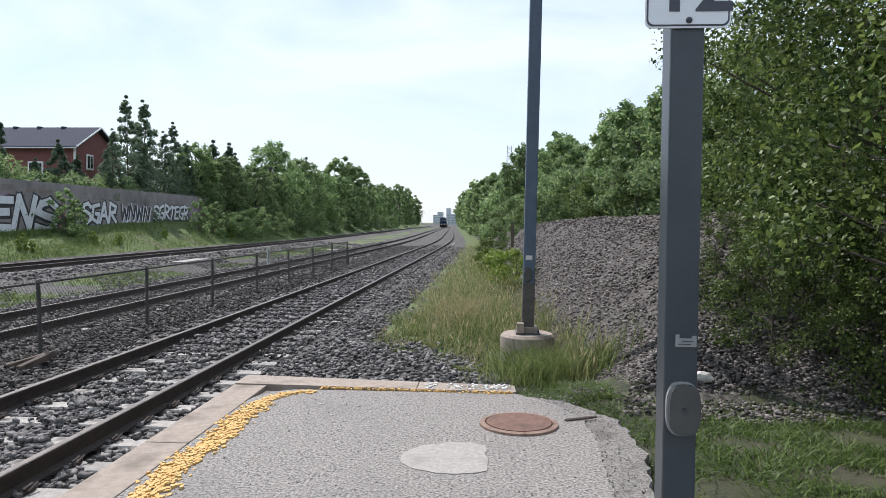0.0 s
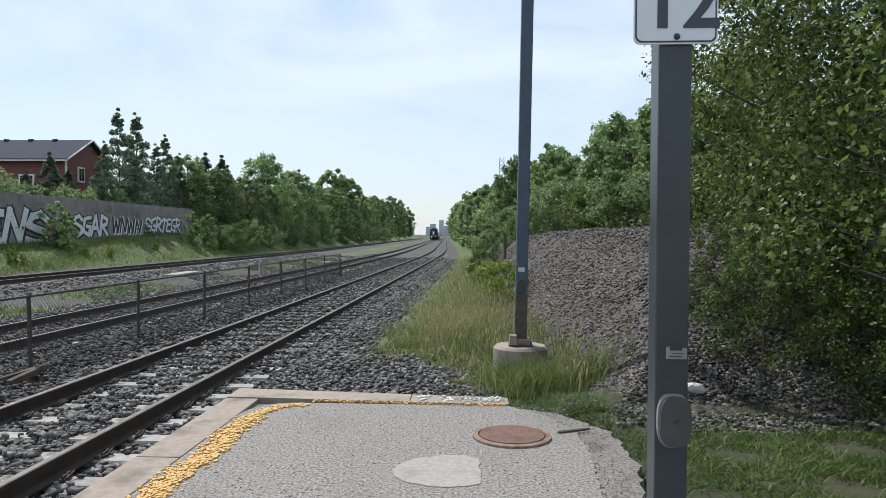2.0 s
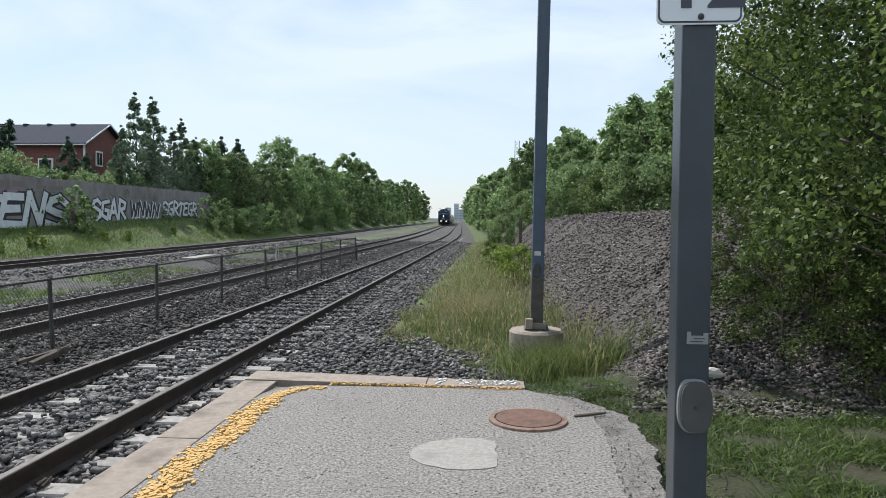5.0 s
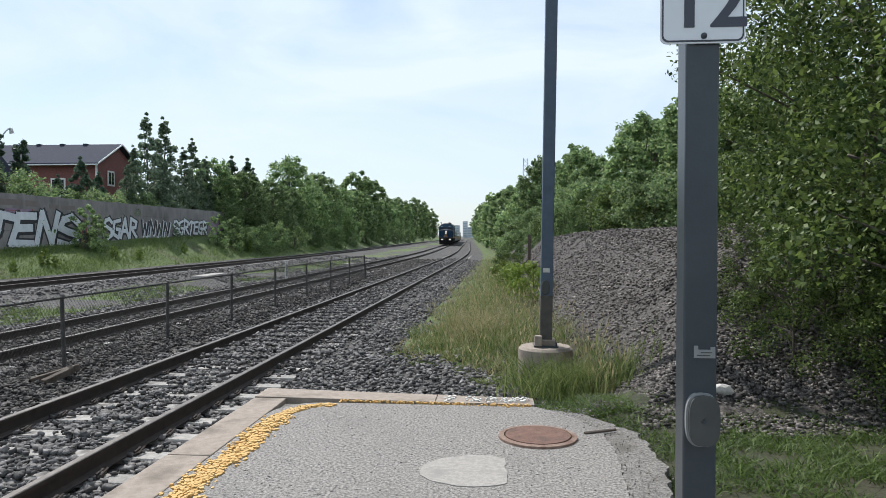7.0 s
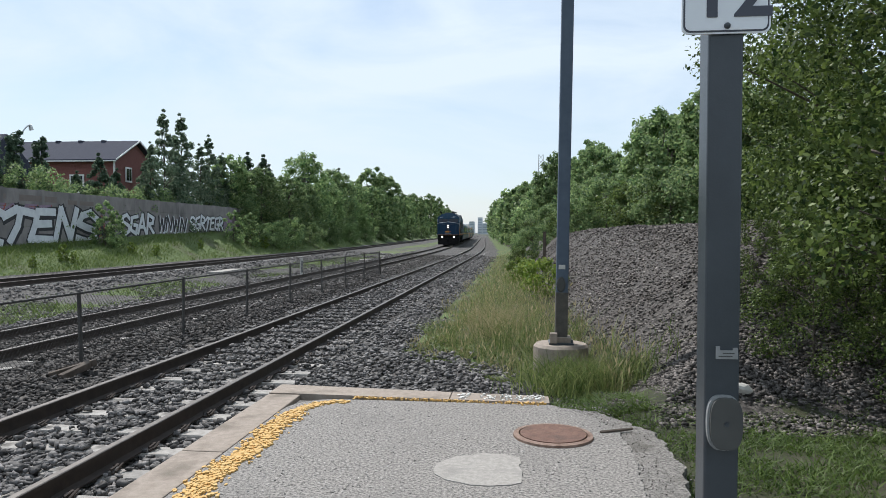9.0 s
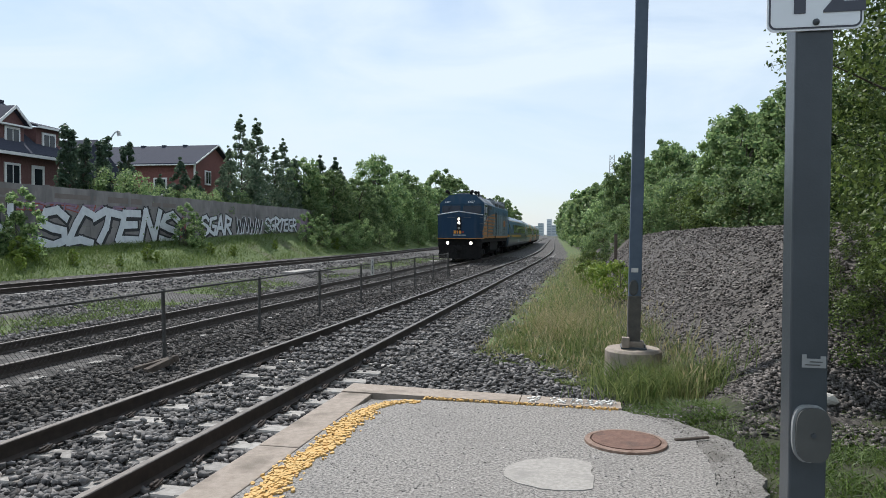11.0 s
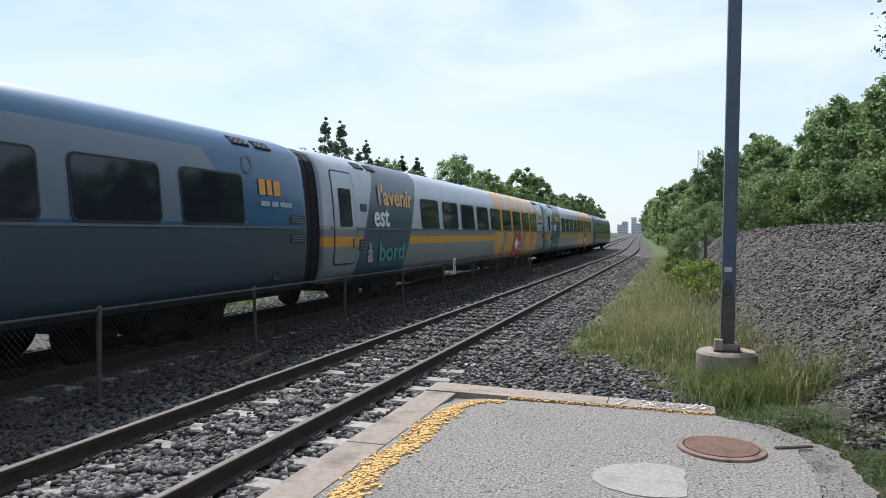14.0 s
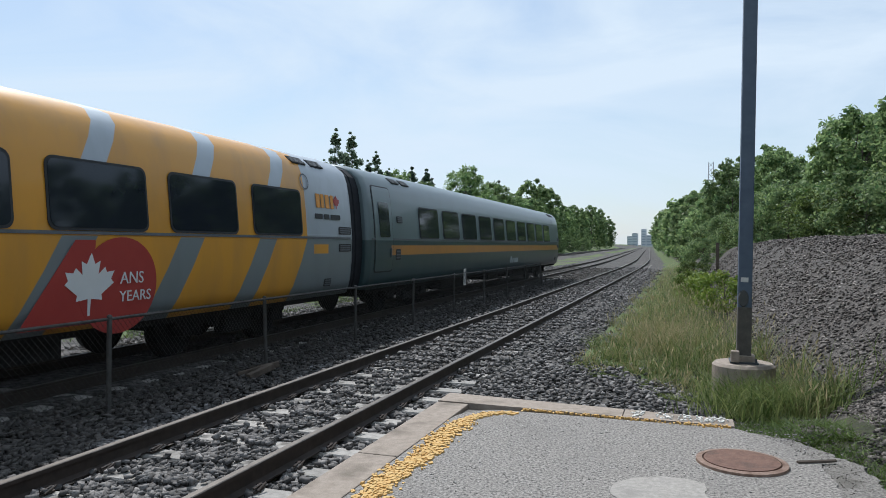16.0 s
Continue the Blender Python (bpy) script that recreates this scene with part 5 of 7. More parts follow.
for y, gable in ((32.6, 1), (36.0, 1), (28.7, 0), (24.6, 1), (21.0, 0), (38.9, 0)):
    if gable:
        part("dormer", prism([(y - 0.95, 6.5), (y - 0.95, 8.15), (y, 9.0), (y + 0.95, 8.15), (y + 0.95, 6.5)], TX - 3.4, TX - 0.55, "x"), M["brick_dark"], terrace)
        for s in (-1, 1):
            part("dormer_roof", prism([(y + s * 1.2, 7.98), (y + s * 1.2, 8.12), (y, 9.16), (y, 9.02)], TX - 3.9, TX - 0.25, "x"), M["roof"], terrace)
        part("barge_board", prism([(y - 1.2, 7.94), (y - 1.2, 8.13), (y, 9.18), (y + 1.2, 8.13), (y + 1.2, 7.94), (y, 8.98)], TX - 0.245, TX - 0.18, "x"), M["trim"], terrace)
        part("gable_sill", boxes((TX - 0.5, TX - 0.2, y - 1.2, y + 1.2, 7.92, 8.02)), M["trim"], terrace)
    else:
        part("dormer", boxes((TX - 3.4, TX - 0.55, y - 1.0, y + 1.0, 6.5, 8.15)), M["brick_dark"], terrace)
        part("dormer_roof", prism([(TX - 3.6, 8.9), (TX - 3.6, 9.05), (TX - 0.2, 8.25), (TX - 0.2, 8.12)], y - 1.25, y + 1.25, "y"), M["roof"], terrace)
        part("fascia", boxes((TX - 0.2, TX - 0.12, y - 1.25, y + 1.25, 8.08, 8.22)), M["trim"], terrace)
    window(terrace, (TX - 0.51, y, 6.85), 0.95, 0.95, "+x")
for y in (33.0, 35.4):
    window(terrace, (TX + 0.04, y, 4.25), 1.0, 1.35, "+x")
for y in (17.0, 22.0, 25.5, 30.2):
    window(terrace, (TX + 0.04, y, 4.0), 1.0, 1.5, "+x")
part("front_door", boxes((TX, TX + 0.06, 36.9, 37.9, 3.4, 5.7)), M["trim"], terrace)
part("door_pane", boxes((TX + 0.06, TX + 0.075, 37.1, 37.7, 4.1, 5.5)), M["glass_dark"], terrace)

annex = thing("brick_house", "low grey-roofed wing between the brick houses", "house", "houses behind the wall")
part("wall", boxes((-45, -34.5, 41.3, 47.0, 0.8, 5.6)), M["brick_dark"], annex)
part("roof", prism([(40.9, 5.5), (44.1, 8.2), (47.4, 5.5)], -45.4, -34.0, "x"), M["roof"], annex)
lamp = thing("street_lamp", "grey curved-arm street lamp behind the wall", "street lamp", at=(-31.5, 41.8, 1.5))
bm = bmesh.new()
rod(bm, (0, 0, 0), (0, 0, 6.0), 0.09, 0.06)
pts = [Vector((0.0, 0.15 * i, 6.0 + 1.1 * math.sin(i / 8 * 1.5))) for i in range(9)]
for a, b in zip(pts, pts[1:]):
    rod(bm, a, b, 0.05, 0.045, seg=6)
part("arm", bm, M["tower"], lamp)
bm = bmesh.new()
rod(bm, (0, 1.12, 7.10), (0, 1.25, 6.78), 0.10, 0.15, seg=10)
part("lamp_head", bm, M["trim"], lamp)

mast = thing("lattice_mast", "thin grey steel lattice mast above the trees", "mast", at=(5.9, 185, 1.0))
bm = bmesh.new()
H, B = 21.0, 1.0
for sx, sy in ((-1, -1), (1, -1), (1, 1), (-1, 1)):
    rod(bm, (sx * B, sy * B, 0), (sx * 0.55, sy * 0.55, H), 0.09, 0.07, seg=5)
part("mast_legs", bm, M["tower"], mast)
bm = bmesh.new()
for i in range(16):
    z0, z1 = i * H / 16, (i + 1) * H / 16
    a, b = B - 0.45 * z0 / H, B - 0.45 * z1 / H
    for k in range(4):
        c, d = ((-1, -1), (1, -1), (1, 1), (-1, 1))[k], ((1, -1), (1, 1), (-1, 1), (-1, -1))[k]
        rod(bm, (c[0] * a, c[1] * a, z0), (d[0] * b, d[1] * b, z1), 0.045, seg=4)
part("mast_bracing", bm, M["tower"], mast)
for x, y, w, h in ((-58, 900, 7, 16), (-49, 930, 6, 22), (-41, 910, 8, 14), (-66, 940, 8, 13), (-33, 950, 6, 15)):
    block = thing("apartment_tower", "pale apartment tower far off, its colour lightened for haze", "building", "far town", at=(x, y, 0))
    part("wall", box(bmesh.new(), -w / 2, w / 2, -6, 6, 0, h), M["far_block"], block)
    for i in range(int(h / 3.2)):
        part("window_band", box(bmesh.new(), -w / 2 + 0.8, w / 2 - 0.8, -6.2, -6.0, 2 + i * 3.2, 3.4 + i * 3.2), M["far_glass"], block)
marker = thing("marker_post", "dark wooden marker post in the grass", "post", at=(1.25, 33.5, ground_z(1.25, 33.5) - 0.1))
part("shaft", box(bmesh.new(), -0.07, 0.07, -0.07, 0.07, 0, 1.35, bevel=0.01), M["wood_old"], marker)
stick = part("stick", rod(bmesh.new(), (0.69, 6.0, 0.005), (0.97, 6.12, 0.012), 0.016, 0.012, seg=6), M["wood_old"])
tagged(stick, "short dark broken stick lying on the asphalt", "stick")
leafbit = part("stick", rod(bmesh.new(), (0.66, 5.02, -0.01), (0.78, 4.98, -0.008), 0.008, 0.006, seg=5), M["wood_old"])
tagged(leafbit, "thin dry twig on the broken asphalt", "stick")
bm = bmesh.new()
bmesh.ops.create_icosphere(bm, subdivisions=2, radius=0.10)
for v in bm.verts:
    v.co = Vector((v.co.x * 1.25, v.co.y, v.co.z * 0.62)) * (1 + 0.22 * noise.noise(v.co * 14))
rock = part("rock", bm, M["pale_rock"])
rock.matrix_basis = pose(2.33, 7.65, ground_z(2.33, 7.65) + 0.03, 0, 12, 20)
tagged(rock, "pale broken rock lying on the gravel", "rock")

# scraps beside the tracks
for x, y, a, n in ((-6.25, 9.35, 35, 0.62), (-6.12, 9.2, 70, 0.45), (-6.3, 9.55, -12, 0.5)):
    scrap = part("wood_scrap", box(bmesh.new(), -n / 2, n / 2, -0.05, 0.05, -0.04, 0.05, bevel=0.012), M["wood_old"])
    scrap.matrix_basis = pose(x, y, -0.27, 0, -14, a)
    tagged(scrap, "splintered dark timber scrap beside the fence", "wood scrap", "timber scraps")
for x, y, w, l in ((-15.6, 36.5, 0.7, 3.4), (-11.4, 52.0, 0.6, 2.2)):
    slab = part("concrete_slab", box(bmesh.new(), -w / 2, w / 2, -l / 2, l / 2, -0.1, 0.12, bevel=0.03), M["patch"])
    slab.matrix_basis = pose(x, y, ground_z(x, y) + 0.02, 0, 0, 3)
    tagged(slab, "pale concrete slab lying between the tracks", "concrete slab", "concrete slabs")


# ---- the train ----
def livery(name, base, layers, rough=0.34, coat=0.15, grime=(0.10, 0.10, 0.10)):
    """Body paint. Each layer is a colour and half planes (a, b, c) in the body's own y and z: painted where all a*y + b*z + c > 0.
    A half plane may also be the word arc or the words bands, for the swept edge and the broken stripes of the engine."""
    m = bpy.data.materials.new(name)
    m.use_nodes = True
    n, l = m.node_tree.nodes, m.node_tree.links
    b = n["Principled BSDF"]
    b.inputs["Roughness"].default_value, b.inputs["Coat Weight"].default_value = rough, coat
    b.inputs["Specular IOR Level"].default_value = 0.5 if coat else 0.25
    tc, sep = n.new("ShaderNodeTexCoord"), n.new("ShaderNodeSeparateXYZ")
    l.new(tc.outputs["Object"], sep.inputs[0])

    def math_node(op, a, bb=None, clamp=False):
        q = n.new("ShaderNodeMath")
        q.operation, q.use_clamp = op, clamp
        for k, s in enumerate((a, bb)):
            if s is None:
                continue
            if isinstance(s, (int, float)):
                q.inputs[k].default_value = s
            else:
                l.new(s, q.inputs[k])
        return q.outputs[0]

    y, z = sep.outputs["Y"], sep.outputs["Z"]

    def inside(h):
        if h == "arc":        # below the swept edge
            e = math_node("MULTIPLY", math_node("EXPONENT", math_node("MULTIPLY", y, -0.5)), -1.75)
            d = math_node("SUBTRACT", math_node("ADD", e, 3.42), z)
        elif h == "bands":    # broken stripes
            d = math_node("SUBTRACT", 0.62, math_node("FRACT", math_node("DIVIDE", math_node("SUBTRACT", z, 1.74), 0.245)))
        else:
            d = math_node("ADD", math_node("ADD", math_node("MULTIPLY", y, h[0]), math_node("MULTIPLY", z, h[1])), h[2])
        return math_node("MULTIPLY", d, 60.0, clamp=True)

    rgb_node = n.new("ShaderNodeRGB")
    rgb_node.outputs[0].default_value = rgb(base)
    colour = rgb_node.outputs[0]
    for c, planes in layers:
        f = None
        for h in planes:
            s = inside(h)
            f = s if f is None else math_node("MULTIPLY", f, s)
        mx = n.new("ShaderNodeMix")
        mx.data_type = "RGBA"
        l.new(f, mx.inputs["Factor"])
        l.new(colour, mx.inputs["A"])
        mx.inputs["B"].default_value = rgb(c)
        colour = mx.outputs["Result"]
    mp = n.new("ShaderNodeMapping")
    mp.inputs["Scale"].default_value = (1, 0.8, 0.25)
    nz = n.new("ShaderNodeTexNoise")
    nz.inputs["Scale"].default_value, nz.inputs["Detail"].default_value = 3.0, 8.0
    l.new(tc.outputs["Object"], mp.inputs["Vector"])
    l.new(mp.outputs["Vector"], nz.inputs["Vector"])
    rp = n.new("ShaderNodeValToRGB")
    rp.color_ramp.elements[0].position, rp.color_ramp.elements[1].position = 0.45, 0.9
    rp.color_ramp.elements[1].color = (0.35, 0.35, 0.35, 1)
    l.new(nz.outputs["Fac"], rp.inputs["Fac"])
    gm = n.new("ShaderNodeMix")
    gm.data_type = "RGBA"
    l.new(rp.outputs["Color"], gm.inputs["Factor"])
    l.new(colour, gm.inputs["A"])
    gm.inputs["B"].default_value = rgb(grime)
    l.new(gm.outputs["Result"], b.inputs["Base Color"])
    return m


TEAL_DEEP = (0.010, 0.042, 0.080)
SILVER, SLATE = (0.40, 0.45, 0.50), (0.175, 0.205, 0.215)
GOLD, ORANGE = (0.60, 0.28, 0.025), (0.42, 0.175, 0.04)


def slant(y, z, s, side):
    """Half plane on one side of a leaning line through (y, z); s is its lean in metres of y a metre of z."""
    return (side, -side * s, -side * (y - s * z))


def above(z):
    return (0, 1, -z)


def below(z):
    return (0, -1, z)


def right(y):
    return (1, 0, -y)


def left(y):
    return (-1, 0, y)


silver_layers = [(SLATE, [below(1.90)]), ((0.30, 0.33, 0.36), [below(1.96), above(1.90)]),
                 (GOLD, [below(1.73), above(1.50), left(14.6)]),
                 ((0.022, 0.062, 0.098), [slant(2.72, 3.36, 0.52, 1), slant(5.75, 3.36, 0.50, -1)]),
                 ((0.60, 0.285, 0.03), [right(14.65), left(23.9)])]
for k, yy in enumerate((16.75, 18.75, 20.8, 22.8)):
    silver_layers.append((SILVER, [above(1.96), slant(yy, 3.1, 0.55, 1), slant(yy + 0.42, 3.1, 0.55, -1)]))
    silver_layers.append((SLATE, [below(1.88), slant(yy - 0.85, 1.3, 0.60, 1), slant(yy - 0.30, 1.3, 0.60, -1)]))
silver_layers += [((0.36, 0.40, 0.44), [above(1.96), right(23.9)]), (SLATE, [below(1.88), right(23.3), slant(23.6, 1.3, 0.5, 1)]), (GOLD, [below(1.78), above(1.58), right(24.15), left(24.75)])]
L_SILVER = livery("silver_and_gold_coach_paint", SILVER, silver_layers)
L_TEAL = livery("teal_coach_paint", (0.010, 0.085, 0.185), [((0.036, 0.058, 0.080), [below(1.90)]), (GOLD, [below(1.78), above(1.58), left(17.0), slant(3.0, 1.7, -1.2, 1)]), (GOLD, [below(1.78), above(1.58), left(1.6)]),
                                           (ORANGE, [below(3.17), above(3.11), left(18.5)]),
                                           ((0.12, 0.155, 0.195), [above(1.96), below(3.16), slant(17.4, 2.3, 1.3, 1), slant(23.5, 2.3, -0.9, -1)])], grime=(0.04, 0.085, 0.13))
L_LAST = livery("grey_green_coach_paint", (0.115, 0.155, 0.165), [((0.03, 0.06, 0.065), [below(1.88)]), ((0.42, 0.19, 0.04), [below(1.76), above(1.50), right(1.3)])])
L_ENGINE = livery("teal_and_orange_engine_paint", TEAL_DEEP, [((0.020, 0.085, 0.140), [right(4.0)]), ((0.115, 0.165, 0.185), ["arc", right(0.35)]),
                                                           (ORANGE, ["arc", "bands", right(0.2), slant(5.6, 2.0, 2.3, -1)]), (ORANGE, [below(2.12), "arc", "bands", left(6.0)]),
                                                           ((0.45, 0.17, 0.03), [right(13.2), left(14.6), above(2.45), below(3.0)]), (ORANGE, [below(1.70)])], rough=0.5, coat=0.0)
L_NOSE = livery("dark_teal_nose_paint", (0.008, 0.034, 0.075), [((0.115, 0.165, 0.185), ["arc", right(0.45)]), (ORANGE, ["arc", "bands", right(0.45)])], rough=0.55, coat=0.0)
M["decal_white"] = material("white_lettering_film", (0.62, 0.64, 0.64), (0.66, 0.68, 0.68), rough=0.5, scale=3)
M["decal_gold"] = material("peach_lettering_film", (0.62, 0.38, 0.16), (0.66, 0.41, 0.18), rough=0.5, scale=3)
M["decal_green"] = material("green_lettering_film", (0.05, 0.24, 0.22), (0.06, 0.27, 0.25), rough=0.5, scale=3)
M["decal_red"] = material("red_disc_film", (0.33, 0.035, 0.03), (0.36, 0.045, 0.035), rough=0.5, scale=3)
M["decal_grey"] = material("pale_grey_lettering_film", (0.30, 0.34, 0.36), (0.33, 0.37, 0.39), rough=0.5, scale=3)
M["decal_orange"] = material("orange_mark_film", (0.62, 0.26, 0.03), (0.66, 0.28, 0.035), rough=0.5, scale=3)
M["coach_glass"] = material("tinted_coach_glass", (0.012, 0.016, 0.024), (0.018, 0.022, 0.03), rough=0.06, scale=1.5)
M["gasket"] = material("dark_window_rubber", (0.015, 0.016, 0.018), (0.022, 0.023, 0.025), rough=0.6, scale=5)
M["locker"] = material("dull_orange_locker_paint", (0.38, 0.16, 0.035), (0.44, 0.19, 0.045), rough=0.55, scale=4)
M["engine_grey"] = material("grey_hood_paint", (0.115, 0.165, 0.185), (0.14, 0.185, 0.205), rough=0.5, scale=4)
M["louvre"] = material("grey_louvre_steel", (0.09, 0.10, 0.11), (0.13, 0.14, 0.15), rough=0.6, scale=5)
M["silver_trim"] = material("bare_metal_trim", (0.40, 0.42, 0.44), (0.48, 0.50, 0.52), rough=0.35, metal=0.5, scale=6)
M["roof_grey"] = material("sooty_roof_paint", (0.13, 0.145, 0.16), (0.19, 0.205, 0.22), rough=0.6, scale=2)

COACH = [(1.45, 0.72), (1.53, 1.0), (1.575, 1.45), (1.58, 1.92), (1.545, 2.4), (1.50, 2.8), (1.45, 3.1), (1.36, 3.33), (1.16, 3.50), (0.78, 3.63), (0.36, 3.69), (0.0, 3.71)]


def coach_x(z):
    return float(np.interp(z, [p[1] for p in COACH], [p[0] for p in COACH]))


def loft(section, stations):
    """A hull: the half section mirrored, at stations of (y, scale in x, lift in z, push of y by height)."""
    ring = section + [(-x, z) for x, z in section[-2::-1]]
    v, f = [], []
    n = len(ring)
    zm = (max(p[1] for p in ring) + min(p[1] for p in ring)) / 2
    for y, sx, sz in stations:
        v += [(x * sx, y, zm + (z - zm) * sz) for x, z in ring]
    for j in range(len(stations) - 1):
        for i in range(n):
            f.append((j * n + i, (j + 1) * n + i, (j + 1) * n + (i + 1) % n, j * n + (i + 1) % n))
    f.append(tuple(range(n)))
    f.append(tuple(range((len(stations) - 1) * n, len(stations) * n))[::-1])
    return v, f


def smooth_sides(me):
    me.polygons.foreach_set("use_smooth", [len(p.vertices) == 4 for p in me.polygons])
    return me


def side_place(y, z, out=0.012, side=1, tilt=None):
    """Pose on the coach's side: local x along the coach, y up, z outward."""
    z0, z1 = z - 0.2, z + 0.2
    lean = math.degrees(math.atan2(coach_x(z1) - coach_x(z0), 0.4)) if tilt is None else tilt
    if side > 0:
        return pose(coach_x(z) + out, y, z) @ pose(0, 0, 0, 0, lean, 0) @ pose(0, 0, 0, 90, 0, 90)
    return pose(-coach_x(z) - out, y, z) @ pose(0, 0, 0, 0, -lean, 0) @ pose(0, 0, 0, 90, 0, -90)


def plate_mesh(name, w, h, r, depth, mat, base=0.0):
    bm = prism(shifted(rounded(w, h, r), -w / 2, -h / 2), base, base + depth, "z")
    me = bpy.data.meshes.new(name)
    bm.to_mesh(me)
    bm.free()
    me.materials.append(mat)
    return me


WIN_GASKET = plate_mesh("window", 1.60, 0.87, 0.12, 0.010, M["gasket"])
WIN_PANE = plate_mesh("pane", 1.53, 0.80, 0.10, 0.006, M["coach_glass"], 0.010)


def side_patch(name, y0, y1, z0, z1, r, out, mat):
    """A round-cornered panel that follows the coach's curved side, laid in body coordinates so that its paint runs on from the body."""
    zs_row = [z0, z0 + r * 0.3, z0 + r] + list(np.linspace(z0 + r, z1 - r, 10))[1:-1] + [z1 - r, z1 - r * 0.3, z1]
    v, f = [], []
    for z in zs_row:
        d = max(0.0, r - min(z - z0, z1 - z))
        inset = r - math.sqrt(max(0.0, r * r - d * d))
        x = coach_x(z)
        v += [(x - 0.02, y0 + inset, z), (x + out, y0 + inset, z), (x + out, y1 - inset, z), (x - 0.02, y1 - inset, z)]
    n = len(zs_row)
    for j in range(n - 1):
        for i in range(3):
            f.append((j * 4 + i, j * 4 + i + 1, j * 4 + i + 5, j * 4 + i + 4))
    f += [(3, 2, 1, 0), (n * 4 - 4, n * 4 - 3, n * 4 - 2, n * 4 - 1)]
    return mesh_from(name, v, f, mat)


wheel_bm = bmesh.new()
rod(wheel_bm, (0.66, 0, 0), (0.80, 0, 0), 0.46, 0.44, seg=28)
rod(wheel_bm, (0.64, 0, 0), (0.66, 0, 0), 0.49, seg=28)
rod(wheel_bm, (-0.80, 0, 0), (-0.66, 0, 0), 0.44, 0.46, seg=28)
rod(wheel_bm, (-0.66, 0, 0), (-0.64, 0, 0), 0.49, seg=28)
rod(wheel_bm, (-0.9, 0, 0), (0.9, 0, 0), 0.09, seg=10)
WHEELSET = bpy.data.meshes.new("wheelset")
wheel_bm.to_mesh(WHEELSET)
wheel_bm.free()
WHEELSET.materials.append(M["black"])
bogie_bm = bmesh.new()
for s in (-1, 1):
    box(bogie_bm, s * 1.0 - 0.09, s * 1.0 + 0.09, -1.55, 1.55, 0.50, 0.68, bevel=0.03)
    box(bogie_bm, s * 1.02 - 0.12, s * 1.02 + 0.12, -0.38, 0.38, 0.28, 0.62, bevel=0.04)
    for e in (-1, 1):
        box(bogie_bm, s * 1.0 - 0.14, s * 1.0 + 0.14, e * 1.22 - 0.20, e * 1.22 + 0.20, 0.34, 0.66, bevel=0.04)
        rod(bogie_bm, (s * 1.05, e * 0.62, 0.42), (s * 1.05, e * 0.62, 0.82), 0.11, seg=10)
box(bogie_bm, -1.0, 1.0, -0.25, 0.25, 0.42, 0.72)
BOGIE = bpy.data.meshes.new("bogie")
bogie_bm.to_mesh(BOGIE)
bogie_bm.free()
BOGIE.materials.append(M["black"])


def add_bogie(car, y, spread=1.22):
    b = part("bogie", BOGIE, None, car)
    b.matrix_basis = pose(0, y, 0)
    for e in (-1, 1):
        part("wheelset", WHEELSET, None, b).matrix_basis = pose(0, e * spread, 0.46)


def lettering(car, body, y, z, size, mat, name="lettering", tilt=None, stretch=1.0, out=0.016, bold=0.0):
    me = text_mesh(body, size, mat, 0.003, bold=bold)
    ob = part(name, me, None, car)
    ob.matrix_basis = side_place(y, z, out, 1, tilt)
    ob.scale = (stretch, 1, 1)
    return ob


def bars(car, rows, mat, name="lettering_bars"):
    """Writing too small to read, and marks: plain bars (y0, y1, z0, z1) on the side."""
    for y0, y1, z0, z1 in rows:
        me = plate_mesh(name, y1 - y0, z1 - z0, min(0.02, (z1 - z0) / 3), 0.004, mat)
        part(name, me, None, car).matrix_basis = side_place((y0 + y1) / 2, (z0 + z1) / 2, 0.014)


def leaf_outline(s):
    """A plain eleven-pointed leaf."""
    half = [(0.0, 1.0), (0.16, 0.66), (0.36, 0.76), (0.30, 0.34), (0.56, 0.56), (0.64, 0.40), (0.94, 0.44), (0.82, 0.18), (0.94, 0.06), (0.46, -0.28), (0.50, -0.46), (0.06, -0.40), (0.045, -0.92)]
    pts = half + [(-a, b) for a, b in half[::-1][:-1]]
    return [(a * s, b * s) for a, b in pts]


COACH_LENGTH = 25.92


